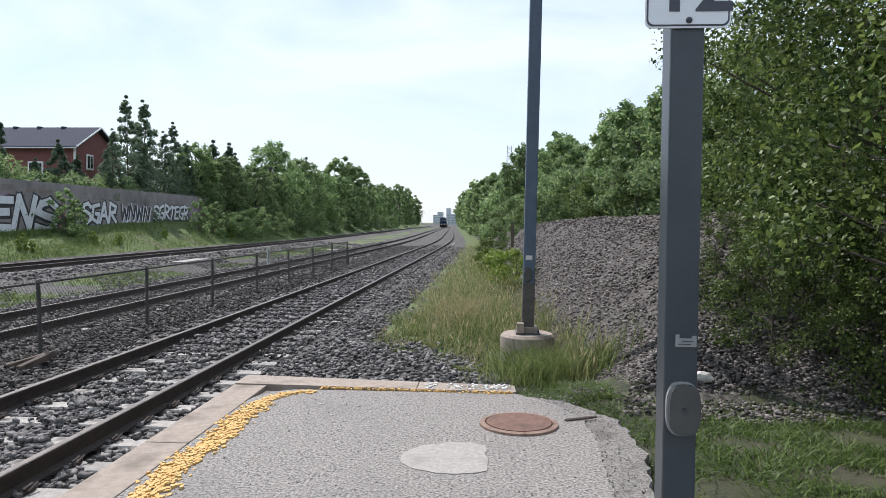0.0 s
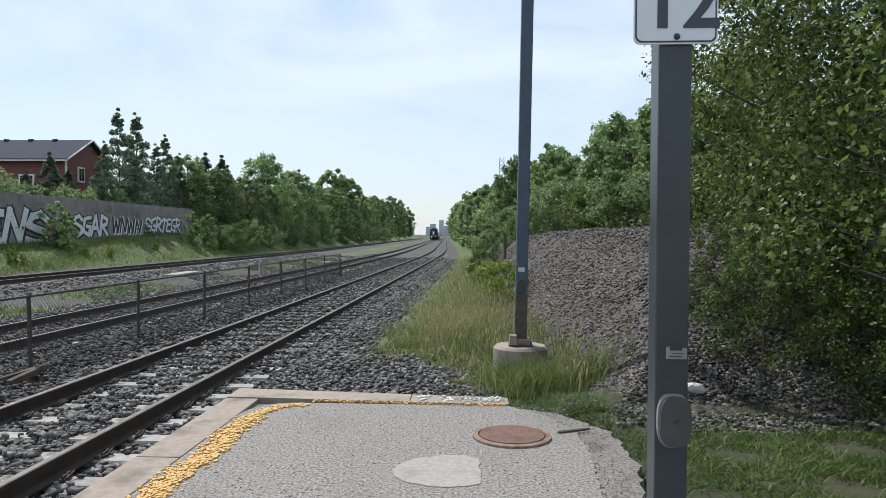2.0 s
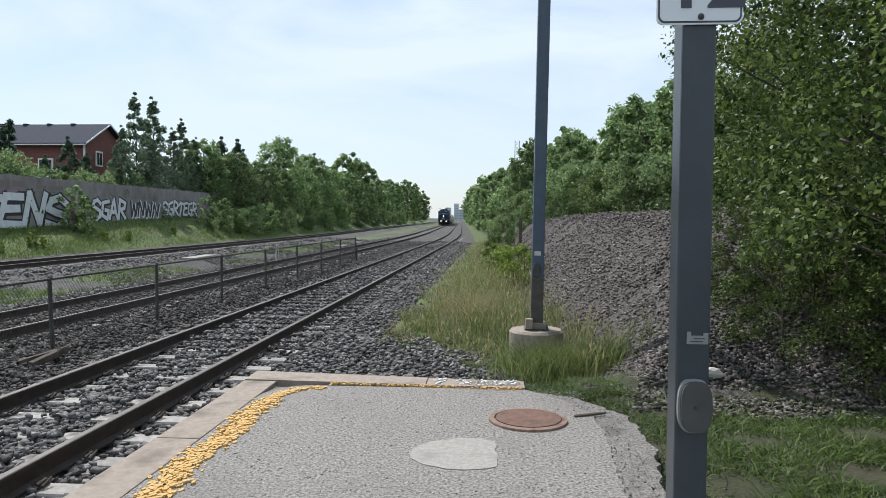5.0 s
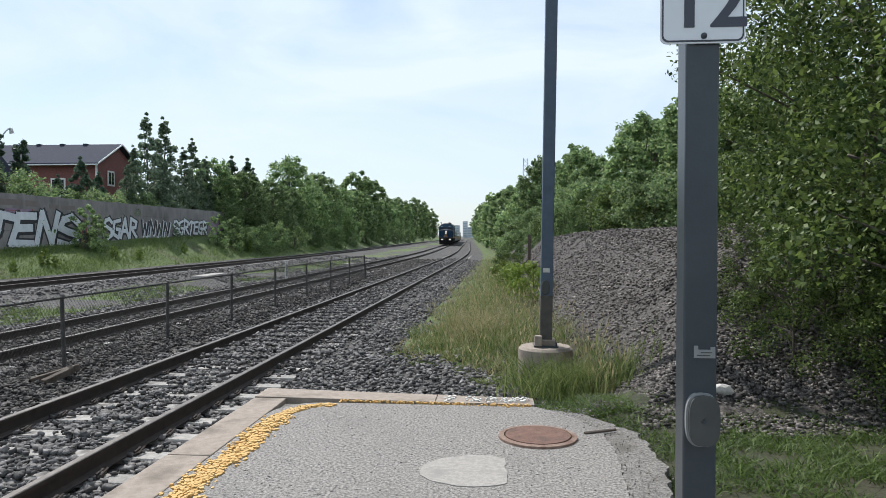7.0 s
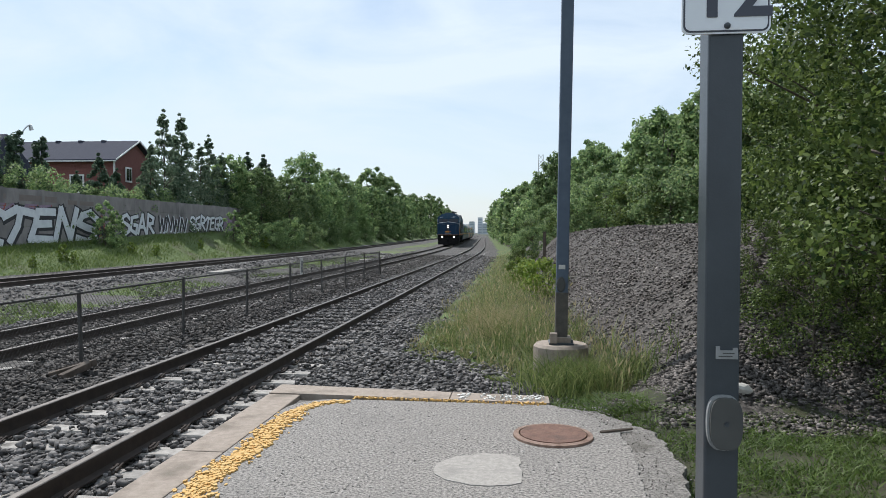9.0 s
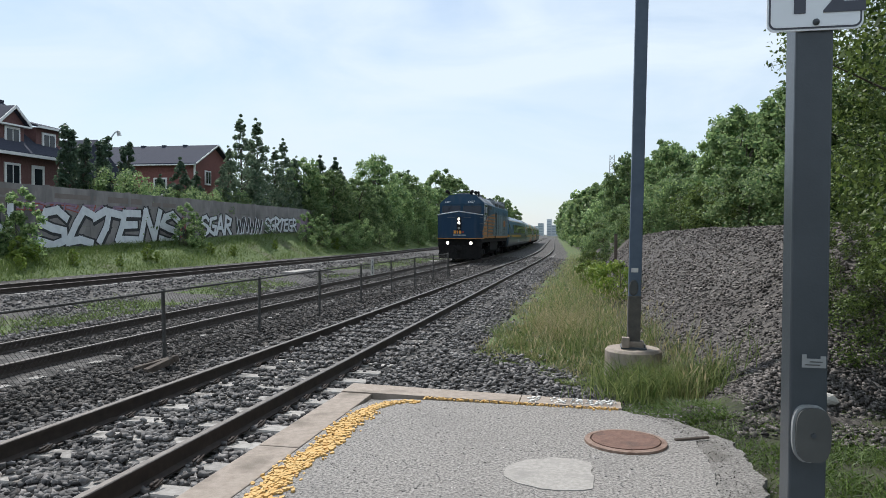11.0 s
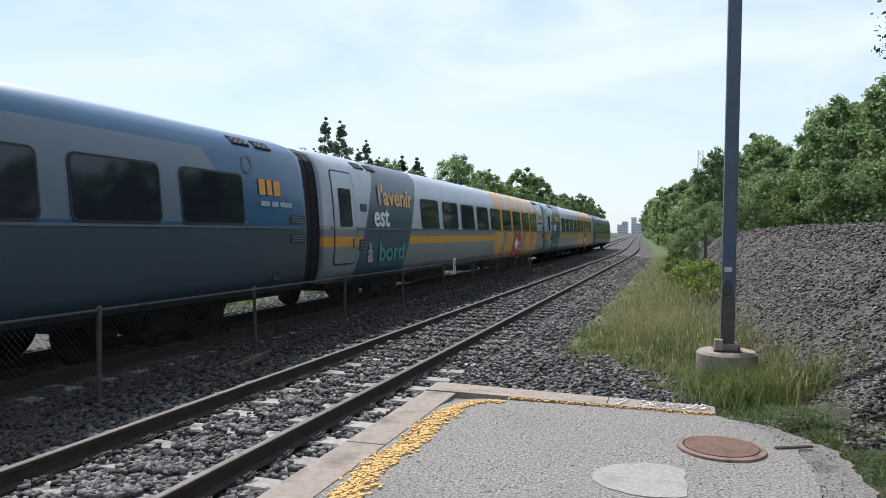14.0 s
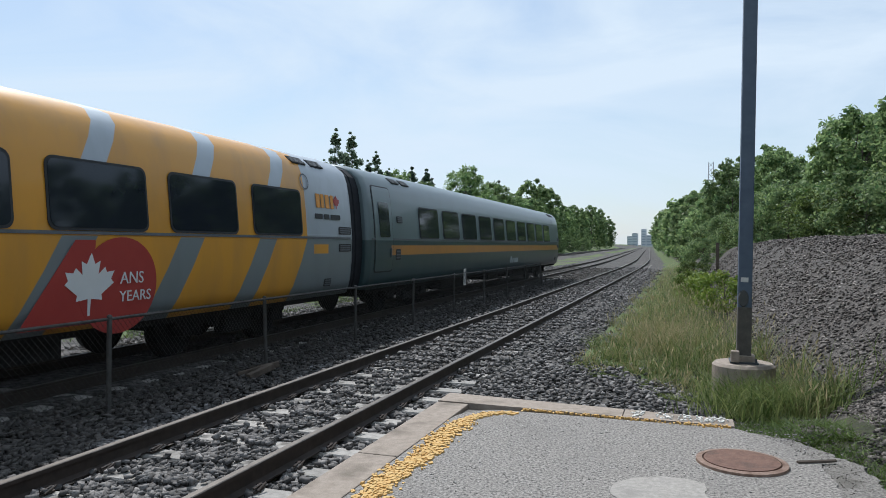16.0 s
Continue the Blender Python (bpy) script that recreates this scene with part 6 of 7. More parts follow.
def coach(paint, label, windows, slogan=False):
    car = thing("passenger_coach", label, "train car", "coaches of the train")
    stations = [(0.0, 0.955, 0.965), (0.06, 0.985, 0.99), (0.22, 1, 1), (COACH_LENGTH - 0.22, 1, 1), (COACH_LENGTH - 0.06, 0.985, 0.99), (COACH_LENGTH, 0.955, 0.965)]
    # extra stations keep long faces even
    mid = [(y, 1, 1) for y in np.linspace(2, COACH_LENGTH - 2, 10)]
    v, f = loft(COACH, stations[:3] + mid + stations[3:])
    part("body", smooth_sides(mesh_from("body", v, f, paint)), None, car)
    for y0, y1 in ((-0.35, 0.02), (COACH_LENGTH - 0.02, COACH_LENGTH + 0.35)):
        v, f = loft(COACH, [(y0, 0.86, 0.95), (y0 + 0.05, 0.9, 0.97), (y1, 0.9, 0.97)])
        part("gangway", mesh_from("gangway", v, f, M["rubber"]), None, car, "black rubber gangway shroud")
    for s in (1, -1):
        for y in windows:
            w = part("window", WIN_GASKET, None, car)
            w.matrix_basis = side_place(y + 0.8, 2.365, 0.004, s)
            part("pane", WIN_PANE, None, w)
    part("door_seal", side_patch("door_seal", 0.35, 1.45, 1.10, 3.18, 0.10, 0.010, M["gasket"]), None, car)
    leaf = part("door", side_patch("door", 0.385, 1.415, 1.135, 3.145, 0.08, 0.020, paint), None, car)
    pane = plate_mesh("door_pane", 0.60, 0.84, 0.06, 0.008, M["coach_glass"])
    part("door_pane", pane, None, leaf).matrix_basis = side_place(0.92, 2.37, 0.022, 1)
    part("door_handle", plate_mesh("door_handle", 0.05, 0.22, 0.015, 0.02, M["louvre"]), None, leaf).matrix_basis = side_place(1.28, 1.58, 0.026)
    # belt rail, roof seam and small fittings
    for s in (1, -1):
        part("belt_rail", boxes((min(s * 1.575, s * 1.592), max(s * 1.575, s * 1.592), 0.2, COACH_LENGTH - 0.2, 1.885, 1.925)), M["louvre"], car)
        part("roof_seam", boxes((min(s * 1.375, s * 1.392), max(s * 1.375, s * 1.392), 0.3, COACH_LENGTH - 0.3, 3.218, 3.238)), M["gasket"], car)
    for y in (2.05, 2.75, COACH_LENGTH - 2.0, COACH_LENGTH - 1.3):
        grille = part("roof_grille", plate_mesh("roof_grille", 0.52, 0.22, 0.02, 0.02, M["gasket"]), None, car)
        grille.matrix_basis = side_place(y, 3.385, -0.01, 1, -52)
        for k in range(5):
            part("slat", plate_mesh("slat", 0.48, 0.016, 0.004, 0.012, M["louvre"], 0.02), None, grille).matrix_basis = pose(0, -0.08 + 0.04 * k, 0)
    for y, z, w, h in ((1.92, 2.40, 0.36, 0.17), (1.78, 1.52, 0.30, 0.27), (COACH_LENGTH - 0.45, 2.06, 0.55, 0.16), (COACH_LENGTH - 0.45, 1.70, 0.55, 0.16), (COACH_LENGTH - 1.15, 1.0, 0.28, 0.16)):
        hatch = part("hatch", plate_mesh("hatch", w, h, 0.03, 0.008, M["gasket"]), None, car)
        hatch.matrix_basis = side_place(y, z, 0.006)
        for k in range(3):
            part("slat", plate_mesh("slat", w * 0.85, h * 0.16, 0.006, 0.006, M["louvre"], 0.008), None, hatch).matrix_basis = pose(0, (k - 1) * h * 0.28, 0)
    ring = bmesh.new()
    for i in range(20):
        a, b = i * math.pi / 10, (i + 1) * math.pi / 10
        q = [ring.verts.new((r * math.cos(t), r * math.sin(t), 0.006)) for r, t in ((0.13, a), (0.16, a), (0.16, b), (0.13, b))]
        ring.faces.new(q)
    part("filler_ring", ring, M["louvre"], car).matrix_basis = side_place(COACH_LENGTH - 2.0, 2.98, 0.012)
    add_bogie(car, 3.6)
    add_bogie(car, COACH_LENGTH - 3.6)
    for gear in ((-1.2, 1.2, 6.2, 9.0, 0.36, 0.76), (-1.15, 1.15, 12.0, 13.6, 0.40, 0.76), (-1.2, 1.2, 16.0, 18.6, 0.36, 0.76)):
        part("underfloor_box", boxes(gear, bevel=0.03), M["black"], car)
    part("floor_pan", boxes((-1.35, 1.35, 0.3, COACH_LENGTH - 0.3, 0.62, 0.74)), M["black"], car)
    if slogan:
        lettering(car, "l'avenir", 2.80, 2.52, 0.66, M["decal_gold"], stretch=1.25, bold=0.016)
        lettering(car, "est", 2.46, 1.98, 0.72, M["decal_white"], stretch=1.1, bold=0.016)
        lettering(car, "\u00e0", 2.10, 1.12, 0.64, M["decal_grey"], stretch=1.1, tilt=4.2, out=0.024, bold=0.016)
        lettering(car, "bord", 2.76, 1.12, 0.64, M["decal_green"], stretch=1.38, tilt=4.2, out=0.024, bold=0.016)
        disc = bmesh.new()
        pts = [(0.66 * math.cos(a), 0.62 * math.sin(a)) for a in np.linspace(0, 2 * math.pi, 40)[:-1]]
        part("red_disc", prism(pts, 0, 0.005, "z"), M["decal_red"], car).matrix_basis = side_place(19.15, 1.24, 0.012, 1, 4.0)
        four = [(-1.02, -0.45), (-0.30, 0.58), (0.0, 0.58), (0.0, -0.45)]
        part("red_wedge", prism(four, 0, 0.004, "z"), M["decal_red"], car).matrix_basis = side_place(18.72, 1.24, 0.011, 1, 4.0)
        part("white_leaf", prism(leaf_outline(0.40), 0, 0.004, "z"), M["decal_white"], car).matrix_basis = side_place(18.66, 1.26, 0.019, 1, 4.0)
        lettering(car, "ANS", 19.14, 1.26, 0.22, M["decal_white"], tilt=3.0, out=0.026)
        lettering(car, "YEARS", 19.14, 1.03, 0.20, M["decal_white"], tilt=3.0, out=0.034)
        bars(car, [(24.30, 24.46, 2.50, 2.78), (24.50, 24.62, 2.50, 2.78), (24.68, 24.84, 2.50, 2.78), (24.90, 25.02, 2.50, 2.78)], M["decal_orange"], "orange_mark")
        bars(car, [(24.22, 24.52, 2.28, 2.38), (24.58, 24.80, 2.28, 2.38), (24.86, 25.28, 2.28, 2.38)], M["gasket"])
        part("red_leaf", prism(leaf_outline(0.15), 0, 0.004, "z"), M["decal_red"], car).matrix_basis = side_place(25.15, 2.64, 0.014)
    return car


WINDOWS = [5.87 + 2.03 * i for i in range(9)]
coach_teal = coach(L_TEAL, "dark teal passenger coach with an orange stripe behind the engine", WINDOWS)
lettering(coach_teal, "BUSINESS", 2.45, 2.56, 0.22, M["decal_grey"])
lettering(coach_teal, "AFFAIRES", 2.45, 2.34, 0.22, M["decal_grey"])
lettering(coach_teal, "Canada", 12.3, 0.99, 0.62, M["decal_grey"], tilt=3.0)
bars(coach_teal, [(2.22, 2.27, 2.36, 2.46), (2.29, 2.34, 2.40, 2.58), (2.36, 2.40, 2.46, 2.68)], M["decal_orange"], "orange_mark")
bars(coach_teal, [(24.2, 24.40, 2.48, 2.76), (24.46, 24.62, 2.48, 2.76), (24.68, 24.90, 2.48, 2.76)], M["decal_orange"], "orange_mark")
bars(coach_teal, [(24.22, 24.52, 2.28, 2.37), (24.58, 24.80, 2.28, 2.37), (24.86, 25.28, 2.28, 2.37)], M["decal_grey"])
part("access_sign", plate_mesh("access_sign", 0.26, 0.26, 0.02, 0.004, M["paint_blue"]), None, coach_teal, "small blue access sign").matrix_basis = side_place(0.62, 2.98, 0.03)
bars(coach_teal, [(0.56, 0.60, 2.90, 3.06), (0.60, 0.72, 2.90, 2.94)], M["decal_white"], "sign_mark")
coach_mid = coach(L_SILVER, "silver and gold passenger coach with slogan lettering and red disc", WINDOWS, slogan=True)
coach_rear = copy_thing(coach_mid, pose(0, 0, 0))
coach_last = coach(L_LAST, "grey-green passenger coach with an orange stripe at the rear", [3.32 + 2.0 * i for i in range(10)])
bars(coach_last, [(14.0, 14.25, 1.02, 1.30), (14.35, 14.6, 1.02, 1.22), (14.7, 15.4, 1.02, 1.22)], M["decal_grey"])
part("tail_lamp", plate_mesh("tail_lamp", 0.16, 0.16, 0.05, 0.05, M["lens_red"]), None, coach_last, "red tail lamp").matrix_basis = pose(1.1, COACH_LENGTH + 0.02, 1.6, 90, 0, 180)

# engine
engine = thing("diesel_locomotive", "dark teal diesel locomotive with orange swoosh and lit headlights", "locomotive")
HULL = [(1.55, 1.55), (1.55, 3.92), (1.50, 4.00), (1.22, 4.26), (0.94, 4.50), (0.45, 4.58), (0.0, 4.60)]
ENGINE_LENGTH = 16.6
v, f = loft(HULL, [(y, 1, 1) for y in (1.05, 1.9, 4.0, 7.0, 10.0, 13.0, ENGINE_LENGTH - 0.05, ENGINE_LENGTH)])
ring_n = len(HULL) * 2 - 1
for i in range(ring_n):
    x, y, z = v[i]
    v[i] = (x, y + float(np.interp(z, [3.2, 3.9, 4.5, 4.6], [0.0, 0.06, 0.26, 0.34])), z)
hull = part("body", mesh_from("body", v, f, L_ENGINE), None, engine)
nose_pts = [(-1.55, 1.12), (-1.55, 0.42), (-1.15, 0.10), (0.0, -0.02), (1.15, 0.10), (1.55, 0.42), (1.55, 1.12)]
bm = prism(nose_pts, 1.50, 3.12, "z")
for vert in bm.verts:
    if vert.co.z > 3 and vert.co.y < 0.9:
        vert.co.z += 0.22 * (1 - min(1.0, abs(vert.co.x) / 1.5))
        vert.co.y += 0.05
bmesh.ops.bevel(bm, geom=[e for e in bm.edges], offset=0.03, segments=2, affect="EDGES")
part("nose", bm, L_NOSE, engine)
for s in (-1, 1):
    bm = rod(bmesh.new(), (0, 0.03, 3.35), (s * 1.15, 0.15, 3.19), 0.035, seg=8)
    rod(bm, (s * 1.15, 0.15, 3.19), (s * 1.55, 0.47, 3.13), 0.035, seg=8)
    part("nose_trim", bm, M["silver_trim"], engine, "bare metal trim along the nose top")
part("nose_sill", prism([(-1.57, 1.10), (-1.57, 0.40), (-1.16, 0.08), (0.0, -0.04), (1.16, 0.08), (1.57, 0.40), (1.57, 1.10)], 1.50, 1.55, "z"), M["locker"], engine, "orange sill stripe")
for s in (-1, 1):
    part("windshield_frame", prism(shifted(rounded(1.26, 0.60, 0.08), 0, 0), -0.01, 0.012, "z"), M["gasket"], engine).matrix_basis = pose(0.10 if s > 0 else -1.36, 1.045, 3.30, 80, 0, 0)
    part("windshield", prism(shifted(rounded(1.16, 0.50, 0.06), 0.05, 0.05), 0.012, 0.018, "z"), M["coach_glass"], engine).matrix_basis = pose(0.10 if s > 0 else -1.36, 1.045, 3.30, 80, 0, 0)
    bm = bmesh.new()
    rod(bm, (s * 0.7, 1.02, 3.86), (s * 0.95, 1.0, 3.45), 0.012, seg=5)
    part("wiper", bm, M["black"], engine)
part("headlight_housing", box(bmesh.new(), -0.16, 0.16, -0.05, 0.04, 2.04, 3.0, bevel=0.04), M["black"], engine)
for hx in (-0.55, 0.55):
    part("grab_iron", rod(bmesh.new(), (hx - 0.25, -0.04, 2.95), (hx + 0.25, -0.04, 2.95), 0.012, seg=6), M["louvre"], engine)
for gz in (2.95, 2.55, 2.1):
    part("grab_iron", rod(bmesh.new(), (1.40, 0.24, gz), (1.58, 0.42, gz), 0.012, seg=6), M["louvre"], engine)
for z, lit in ((2.84, 1), (2.58, 1), (2.22, 0)):
    bm = bmesh.new()
    rod(bm, (0, -0.045, z), (0, -0.07, z), 0.085, 0.08, seg=20)
    part("headlight", bm, M["lamp_on" if lit else "lamp_off"], engine, "lit round headlight" if lit else "unlit round headlight")
for s in (-1, 1):
    bm = bmesh.new()
    rod(bm, (s * 0.80, 0.12, 1.22), (s * 0.80, 0.04, 1.22), 0.10, 0.095, seg=18)
    part("ditch_light", bm, M["lamp_on"], engine, "lit ditch light")
    bm = bmesh.new()
    rod(bm, (s * 0.80, 0.30, 1.22), (s * 0.80, 0.11, 1.22), 0.15, seg=16)
    part("lamp_bucket", bm, M["black"], engine)


def front_bars(rows, mat, name):
    for x0, x1, z0, z1 in rows:
        part(name, box(bmesh.new(), x0, x1, -0.045, 0.06, z0, z1), mat, engine)


front_bars([(-0.36, -0.20, 1.86, 2.06), (-0.14, -0.06, 1.86, 2.06), (0.0, 0.16, 1.86, 2.06)], M["decal_orange"], "orange_mark")
front_bars([(0.24, 0.34, 1.92, 2.02)], M["decal_red"], "red_mark")
front_bars([(-0.40, -0.16, 1.72, 1.79), (-0.10, 0.12, 1.72, 1.79), (0.18, 0.46, 1.72, 1.79)], M["decal_grey"], "lettering_bars")
for x, s in ((-1.18, 0.19), (0.42, 0.24)):
    me = text_mesh("6407", s, M["decal_white"], 0.003)
    part("engine_number", me, None, engine).matrix_basis = pose(x, 1.095, 3.97, 72, 0, 0)
me = text_mesh("6407", 0.40, M["decal_white"], 0.003)
part("engine_number", me, None, engine).matrix_basis = pose(1.556, 1.04, 2.76, 90, 0, 90)
me = text_mesh("GPA-30H", 0.155, M["decal_white"], 0.003)
part("class_mark", me, None, engine).matrix_basis = pose(1.556, 1.05, 2.56, 90, 0, 90)


def side_plate(name, y0, y1, z0, z1, mat, out=0.012, r=0.03, label="", side=1, x=1.55, parent=None):
    me = plate_mesh(name, y1 - y0, z1 - z0, r, out, mat)
    ob = part(name, me, None, parent or engine, label)
    ob.matrix_basis = pose(side * x, (y0 + y1) / 2, (z0 + z1) / 2, 90, 0, 90 * side)
    return ob


for s in (1, -1):
    for y0, y1, z0, z1 in ((1.22, 1.82, 3.16, 3.86), (1.95, 2.42, 3.20, 3.86)):
        side_plate("cab_window_frame", y0 - 0.05, y1 + 0.05, z0 - 0.05, z1 + 0.05, M["silver_trim"], 0.010, 0.10, side=s)
        side_plate("cab_window", y0, y1, z0, z1, M["coach_glass"], 0.016, 0.08, side=s)
    door = side_plate("cab_door", 2.60, 3.08, 1.72, 3.90, M["gasket"], 0.004, 0.05, side=s)
    side_plate("door_pane", 2.68, 3.0, 3.12, 3.82, M["coach_glass"], 0.016, 0.08, side=s)
    side_plate("door_frame", 2.66, 3.02, 3.08, 3.86, M["silver_trim"], 0.010, 0.09, side=s)
    side_plate("mirror", 1.84, 1.96, 3.28, 3.72, M["silver_trim"], 0.10, 0.03, side=s)
side_plate("warning_plate", 2.70, 2.96, 2.74, 3.02, M["decal_red"], 0.010, 0.05)
side_plate("warning_mark", 2.80, 2.86, 2.80, 2.96, M["decal_white"], 0.014, 0.01)
# steps and lockers under the cab
for z in (1.62, 1.86, 2.08, 2.28):
    side_plate("step", 2.66, 3.02, z, z + 0.11, M["louvre"], 0.016, 0.02)
side_plate("locker", 1.06, 2.58, 1.74, 2.36, M["locker"], 0.012, 0.04, "orange locker door below the cab")
side_plate("locker_band", 1.10, 2.54, 2.0, 2.08, M["louvre"], 0.016, 0.02)
for y in (1.3, 1.85, 2.4):
    side_plate("latch", y - 0.04, y + 0.04, 2.16, 2.24, M["black"], 0.022, 0.02)
# hood door seams
seam = plate_mesh("door_seam", 0.028, 1.95, 0.004, 0.012, M["gasket"])
for y in (3.30, 3.72, 4.20, 4.68, 5.18, 5.70, 6.35, 8.35, 9.55, 12.55, 13.05, 13.55, 14.05, 14.6, 15.7):
    part("door_seam", seam, None, engine).matrix_basis = pose(1.55, y, 2.72, 90, 0, 90)
for y in (7.02, 7.70):
    bm = bmesh.new()
    rod(bm, (1.60, y, 1.75), (1.60, y, 3.45), 0.016, seg=6)
    part("handrail", bm, M["black"], engine)
side_plate("hood_door", 7.10, 7.62, 1.74, 3.52, M["gasket"], 0.006, 0.03)
side_plate("hood_door_leaf", 7.14, 7.58, 1.79, 3.48, M["engine_grey"], 0.010, 0.03)
side_plate("hatch", 10.9, 12.4, 1.95, 3.30, M["gasket"], 0.004, 0.04)
side_plate("hatch_leaf", 10.93, 12.37, 1.98, 3.27, M["engine_grey"], 0.008, 0.04)
side_plate("steps_recess", 7.10, 7.62, 1.50, 1.72, M["black"], 0.02, 0.02)
for y0, y1, z0, z1 in ((9.0, 9.25, 2.52, 2.58), (9.32, 9.52, 2.40, 2.46), (9.0, 9.3, 2.28, 2.34), (9.9, 10.1, 2.60, 2.66), (9.9, 10.3, 2.45, 2.51), (9.95, 10.2, 2.30, 2.36), (13.1, 13.4, 2.24, 2.32), (13.5, 13.8, 2.24, 2.32), (13.9, 14.5, 2.24, 2.32)):
    side_plate("lettering_bars", y0, y1, z0, z1, M["gasket"], 0.014, 0.01)
part("red_leaf", prism(leaf_outline(0.2), 0, 0.004, "z"), M["decal_red"], engine).matrix_basis = pose(1.565, 14.35, 2.72, 90, 0, 90)
# sloping roof flanks: grilles and hatches
for y0, y1, z0, z1 in ((3.35, 4.0, 3.62, 3.88), (4.05, 4.65, 3.62, 3.88), (4.7, 5.25, 3.62, 3.88)):
    side_plate("intake_grille", y0, y1, z0, z1, M["gasket"], 0.012, 0.02)
louv = side_plate("louvre", 6.1, 6.6, 3.66, 3.86, M["louvre"], 0.008, 0.02)
for k in range(5):
    side_plate("slat", 6.13, 6.57, 3.68 + 0.036 * k, 3.70 + 0.036 * k, M["gasket"], 0.014, 0.004)


def flank(name, y0, y1, a, b, mat, out=0.02):
    """A plate on the roof's sloping flank between two heights along the slope (0 to 1)."""
    p, q = Vector((1.50, 0, 4.00)), Vector((0.94, 0, 4.50))
    d = q - p
    m = p + d * (a + b) / 2
    h = d.length * (b - a)
    ob = part(name, plate_mesh(name, y1 - y0, h, 0.03, out, mat), None, engine)
    ob.matrix_basis = pose(m.x, (y0 + y1) / 2, m.z) @ pose(0, 0, 0, 0, -math.degrees(math.atan2(-d.x, d.z)), 0) @ pose(0, 0, 0, 90, 0, 90)
    return ob


flank("roof_panel", 1.9, 3.6, 0.08, 0.95, M["roof_grey"], 0.012)
flank("roof_panel", 5.5, 7.5, 0.08, 0.95, M["roof_grey"], 0.012)
for k in range(3):
    flank("roof_hatch", 3.75 + 0.58 * k, 4.28 + 0.58 * k, 0.1, 0.9, M["louvre"], 0.03)
for y0, y1 in ((7.7, 9.3), (10.3, 11.55), (11.65, 12.9), (13.0, 14.4)):
    side_plate("radiator_grille", y0, y1, 3.76, 4.20, M["gasket"], 0.02, 0.04, x=1.50)
hood = bmesh.new()
for y0, y1, x, z0, z1 in ((7.5, 9.5, 1.42, 4.0, 4.42), (10.1, 14.6, 1.46, 3.95, 4.44)):
    box(hood, -x, x, y0, y1, z0, z1, bevel=0.10)
part("radiator_hood", hood, M["roof_grey"], engine)
tail = part("rear_housing", box(bmesh.new(), -1.30, 1.30, 14.7, 16.45, 3.9, 4.66, bevel=0.08), M["louvre"], engine)
side_plate("tail_grille", 14.85, 16.3, 4.0, 4.5, M["gasket"], 0.02, 0.04, x=1.29)
for y0, y1, w, h in ((2.1, 3.0, 0.5, 0.10), (4.4, 5.5, 0.75, 0.14), (8.2, 8.9, 0.35, 0.16), (6.7, 7.4, 0.6, 0.12), (10.4, 12.6, 0.85, 0.14), (15.0, 16.3, 0.9, 0.12)):
    part("roof_box", box(bmesh.new(), -w, w, y0, y1, 4.50, 4.60 + h, bevel=0.03), M["louvre"], engine)
# horns and bell on the cab roof
for hx, hy in ((-1.02, 1.55), (0.55, 1.75), (0.85, 1.80), (1.02, 1.95)):
    bm = bmesh.new()
    rod(bm, (hx, hy + 0.35, 4.62), (hx, hy - 0.05, 4.72), 0.045, 0.11, seg=12)
    rod(bm, (hx, hy + 0.1, 4.4), (hx, hy + 0.1, 4.66), 0.03, seg=6)
    part("horn", bm, M["black"], engine)
for hx, hy in ((-1.12, 1.5), (0.62, 1.72)):
    bm = bmesh.new()
    bmesh.ops.create_uvsphere(bm, u_segments=14, v_segments=8, radius=0.13, matrix=Matrix.Translation((hx, hy, 4.78)))
    part("horn_bell", bm, M["black"], engine)
part("roof_lamp", box(bmesh.new(), -0.12, 0.12, 1.7, 1.95, 4.56, 4.70, bevel=0.03), M["louvre"], engine)
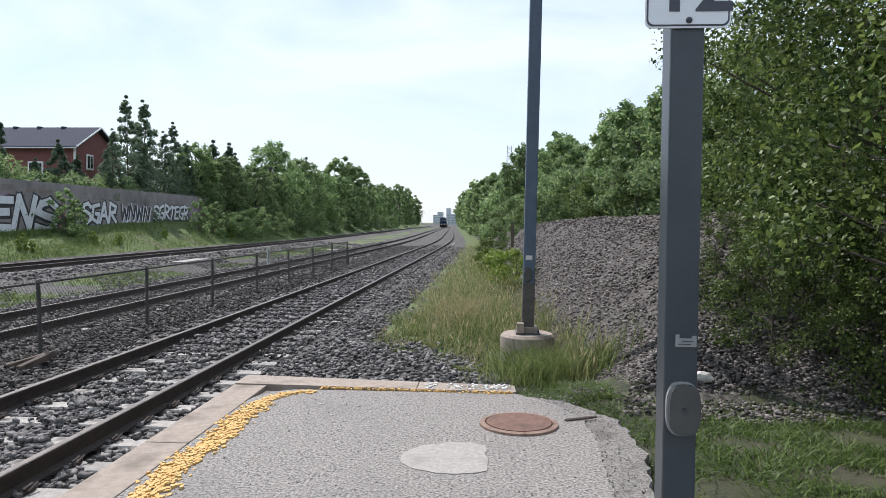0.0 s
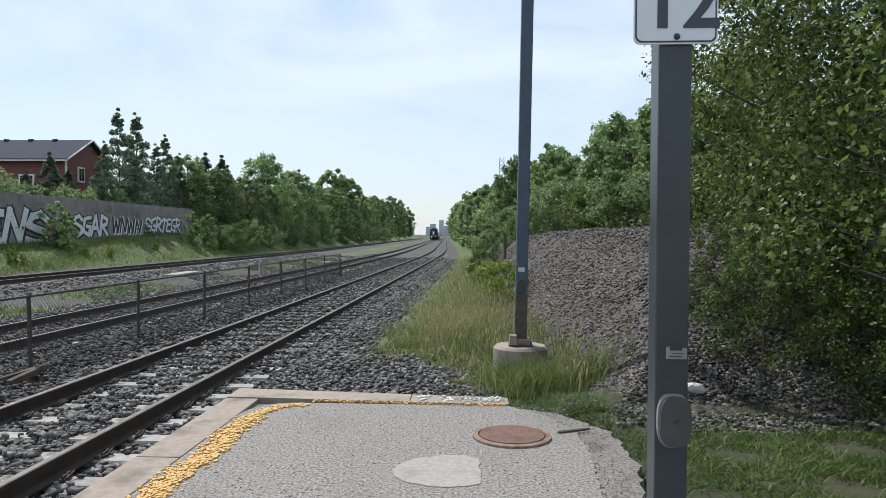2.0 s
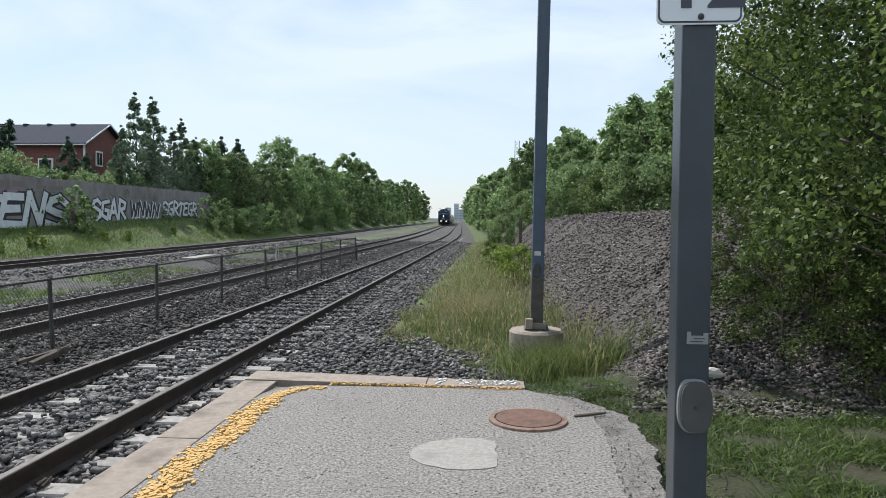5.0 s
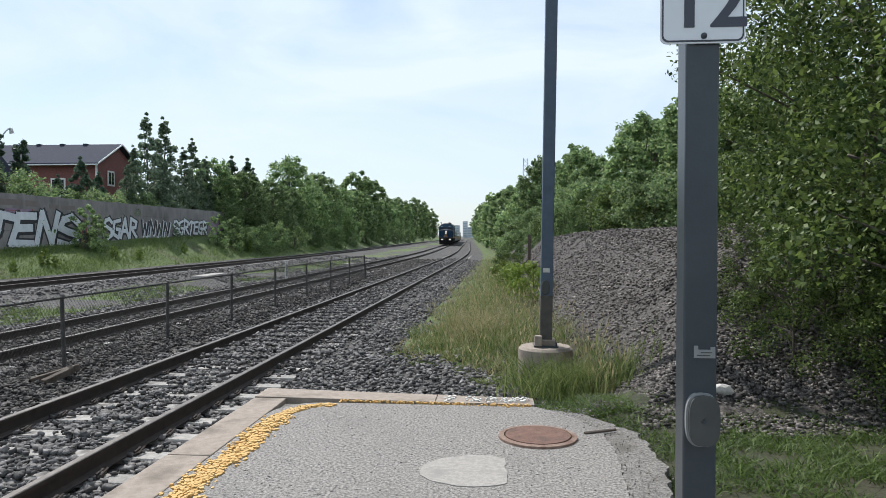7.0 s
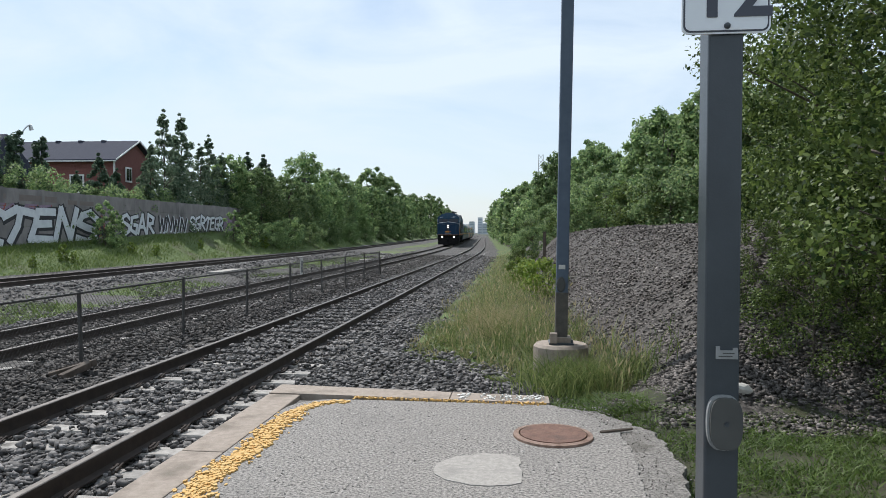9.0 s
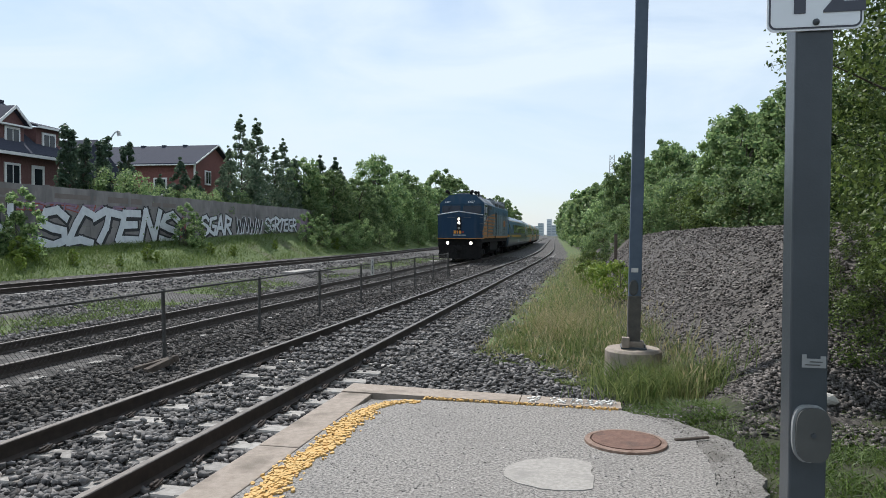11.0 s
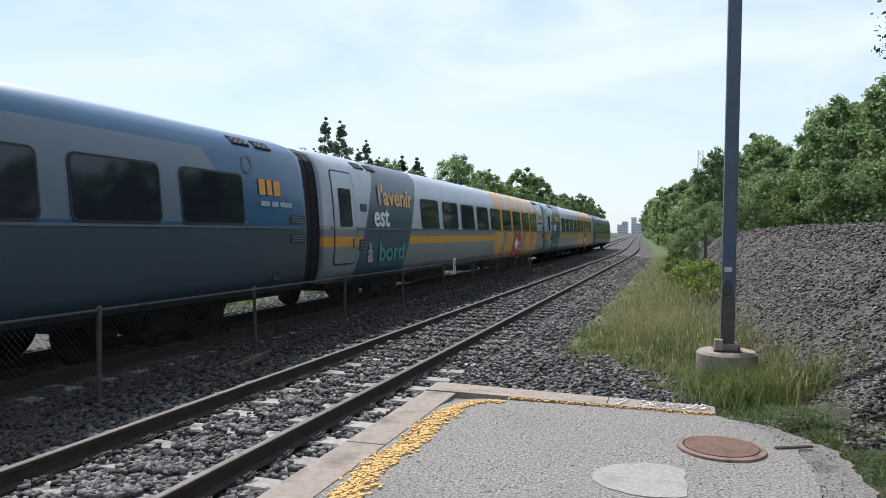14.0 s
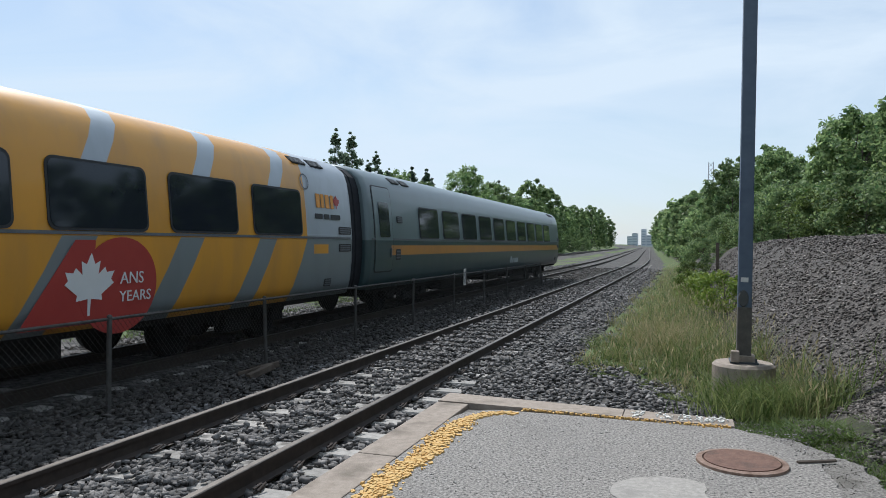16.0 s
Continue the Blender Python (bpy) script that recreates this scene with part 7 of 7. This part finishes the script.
# running gear
ENGINE_BOGIES = (3.25, 13.15)
for y in ENGINE_BOGIES:
    add_bogie(engine, y, 1.36)
part("fuel_tank", prism([(-1.35, 1.30), (-1.35, 0.62), (-1.0, 0.34), (1.0, 0.34), (1.35, 0.62), (1.35, 1.30)], 5.9, 10.3, "y"), M["black"], engine)
part("frame_sill", boxes((-1.45, 1.45, 0.6, 16.3, 1.25, 1.56), bevel=0.02), M["black"], engine)
part("pilot_plow", prism([(-1.45, 0.62), (-1.45, 0.42), (-0.1, 0.02), (0.1, 0.02), (1.45, 0.42), (1.45, 0.62)], 0.16, 1.05, "z"), M["black"], engine)
part("buffer_beam", box(bmesh.new(), -1.5, 1.5, 0.30, 0.62, 0.95, 1.52, bevel=0.03), M["black"], engine)
bm = bmesh.new()
box(bm, -0.18, 0.18, -0.25, 0.4, 0.72, 1.02, bevel=0.05)
part("coupler", bm, M["black"], engine)
for y in (1.5, 5.6, 10.8, 15.4):
    part("air_tank", rod(bmesh.new(), (1.15, y - 0.5, 1.05), (1.15, y + 0.5, 1.05), 0.16, seg=14), M["black"], engine)
for s in (-1, 1):
    for z in (0.45, 0.75, 1.05):
        part("cab_step", boxes((min(s * 1.25, s * 1.55), max(s * 1.25, s * 1.55), 0.65, 0.95, z, z + 0.03)), M["black"], engine)


# ---- what moves ----
NOSE_AT, SPEED = 331.6, 25.88          # metres ahead at the start, metres a second
TRAIN = ((engine, 0.0, ENGINE_LENGTH), (coach_teal, 17.35, COACH_LENGTH), (coach_mid, 44.00, COACH_LENGTH), (coach_rear, 70.65, COACH_LENGTH), (coach_last, 97.30, COACH_LENGTH))


def on_line(y, length):
    """The pose of a vehicle whose front stands at y on the second track: both ends follow the line."""
    a, b = y + 0.14 * length, y + 0.86 * length
    xa, xb = bend(a), bend(b)
    turn = math.atan2(-(xb - xa), b - a)
    return pose(TRACK_X[1] + xa + math.sin(turn) * 0.14 * length, y, RAIL_TOP, 0, 0, math.degrees(turn))


def motions():
    for vehicle, offset, length in TRAIN:
        walk(vehicle, [(t / 2, on_line(NOSE_AT - SPEED * t / 2 + offset, length)) for t in range(33)])


motions()
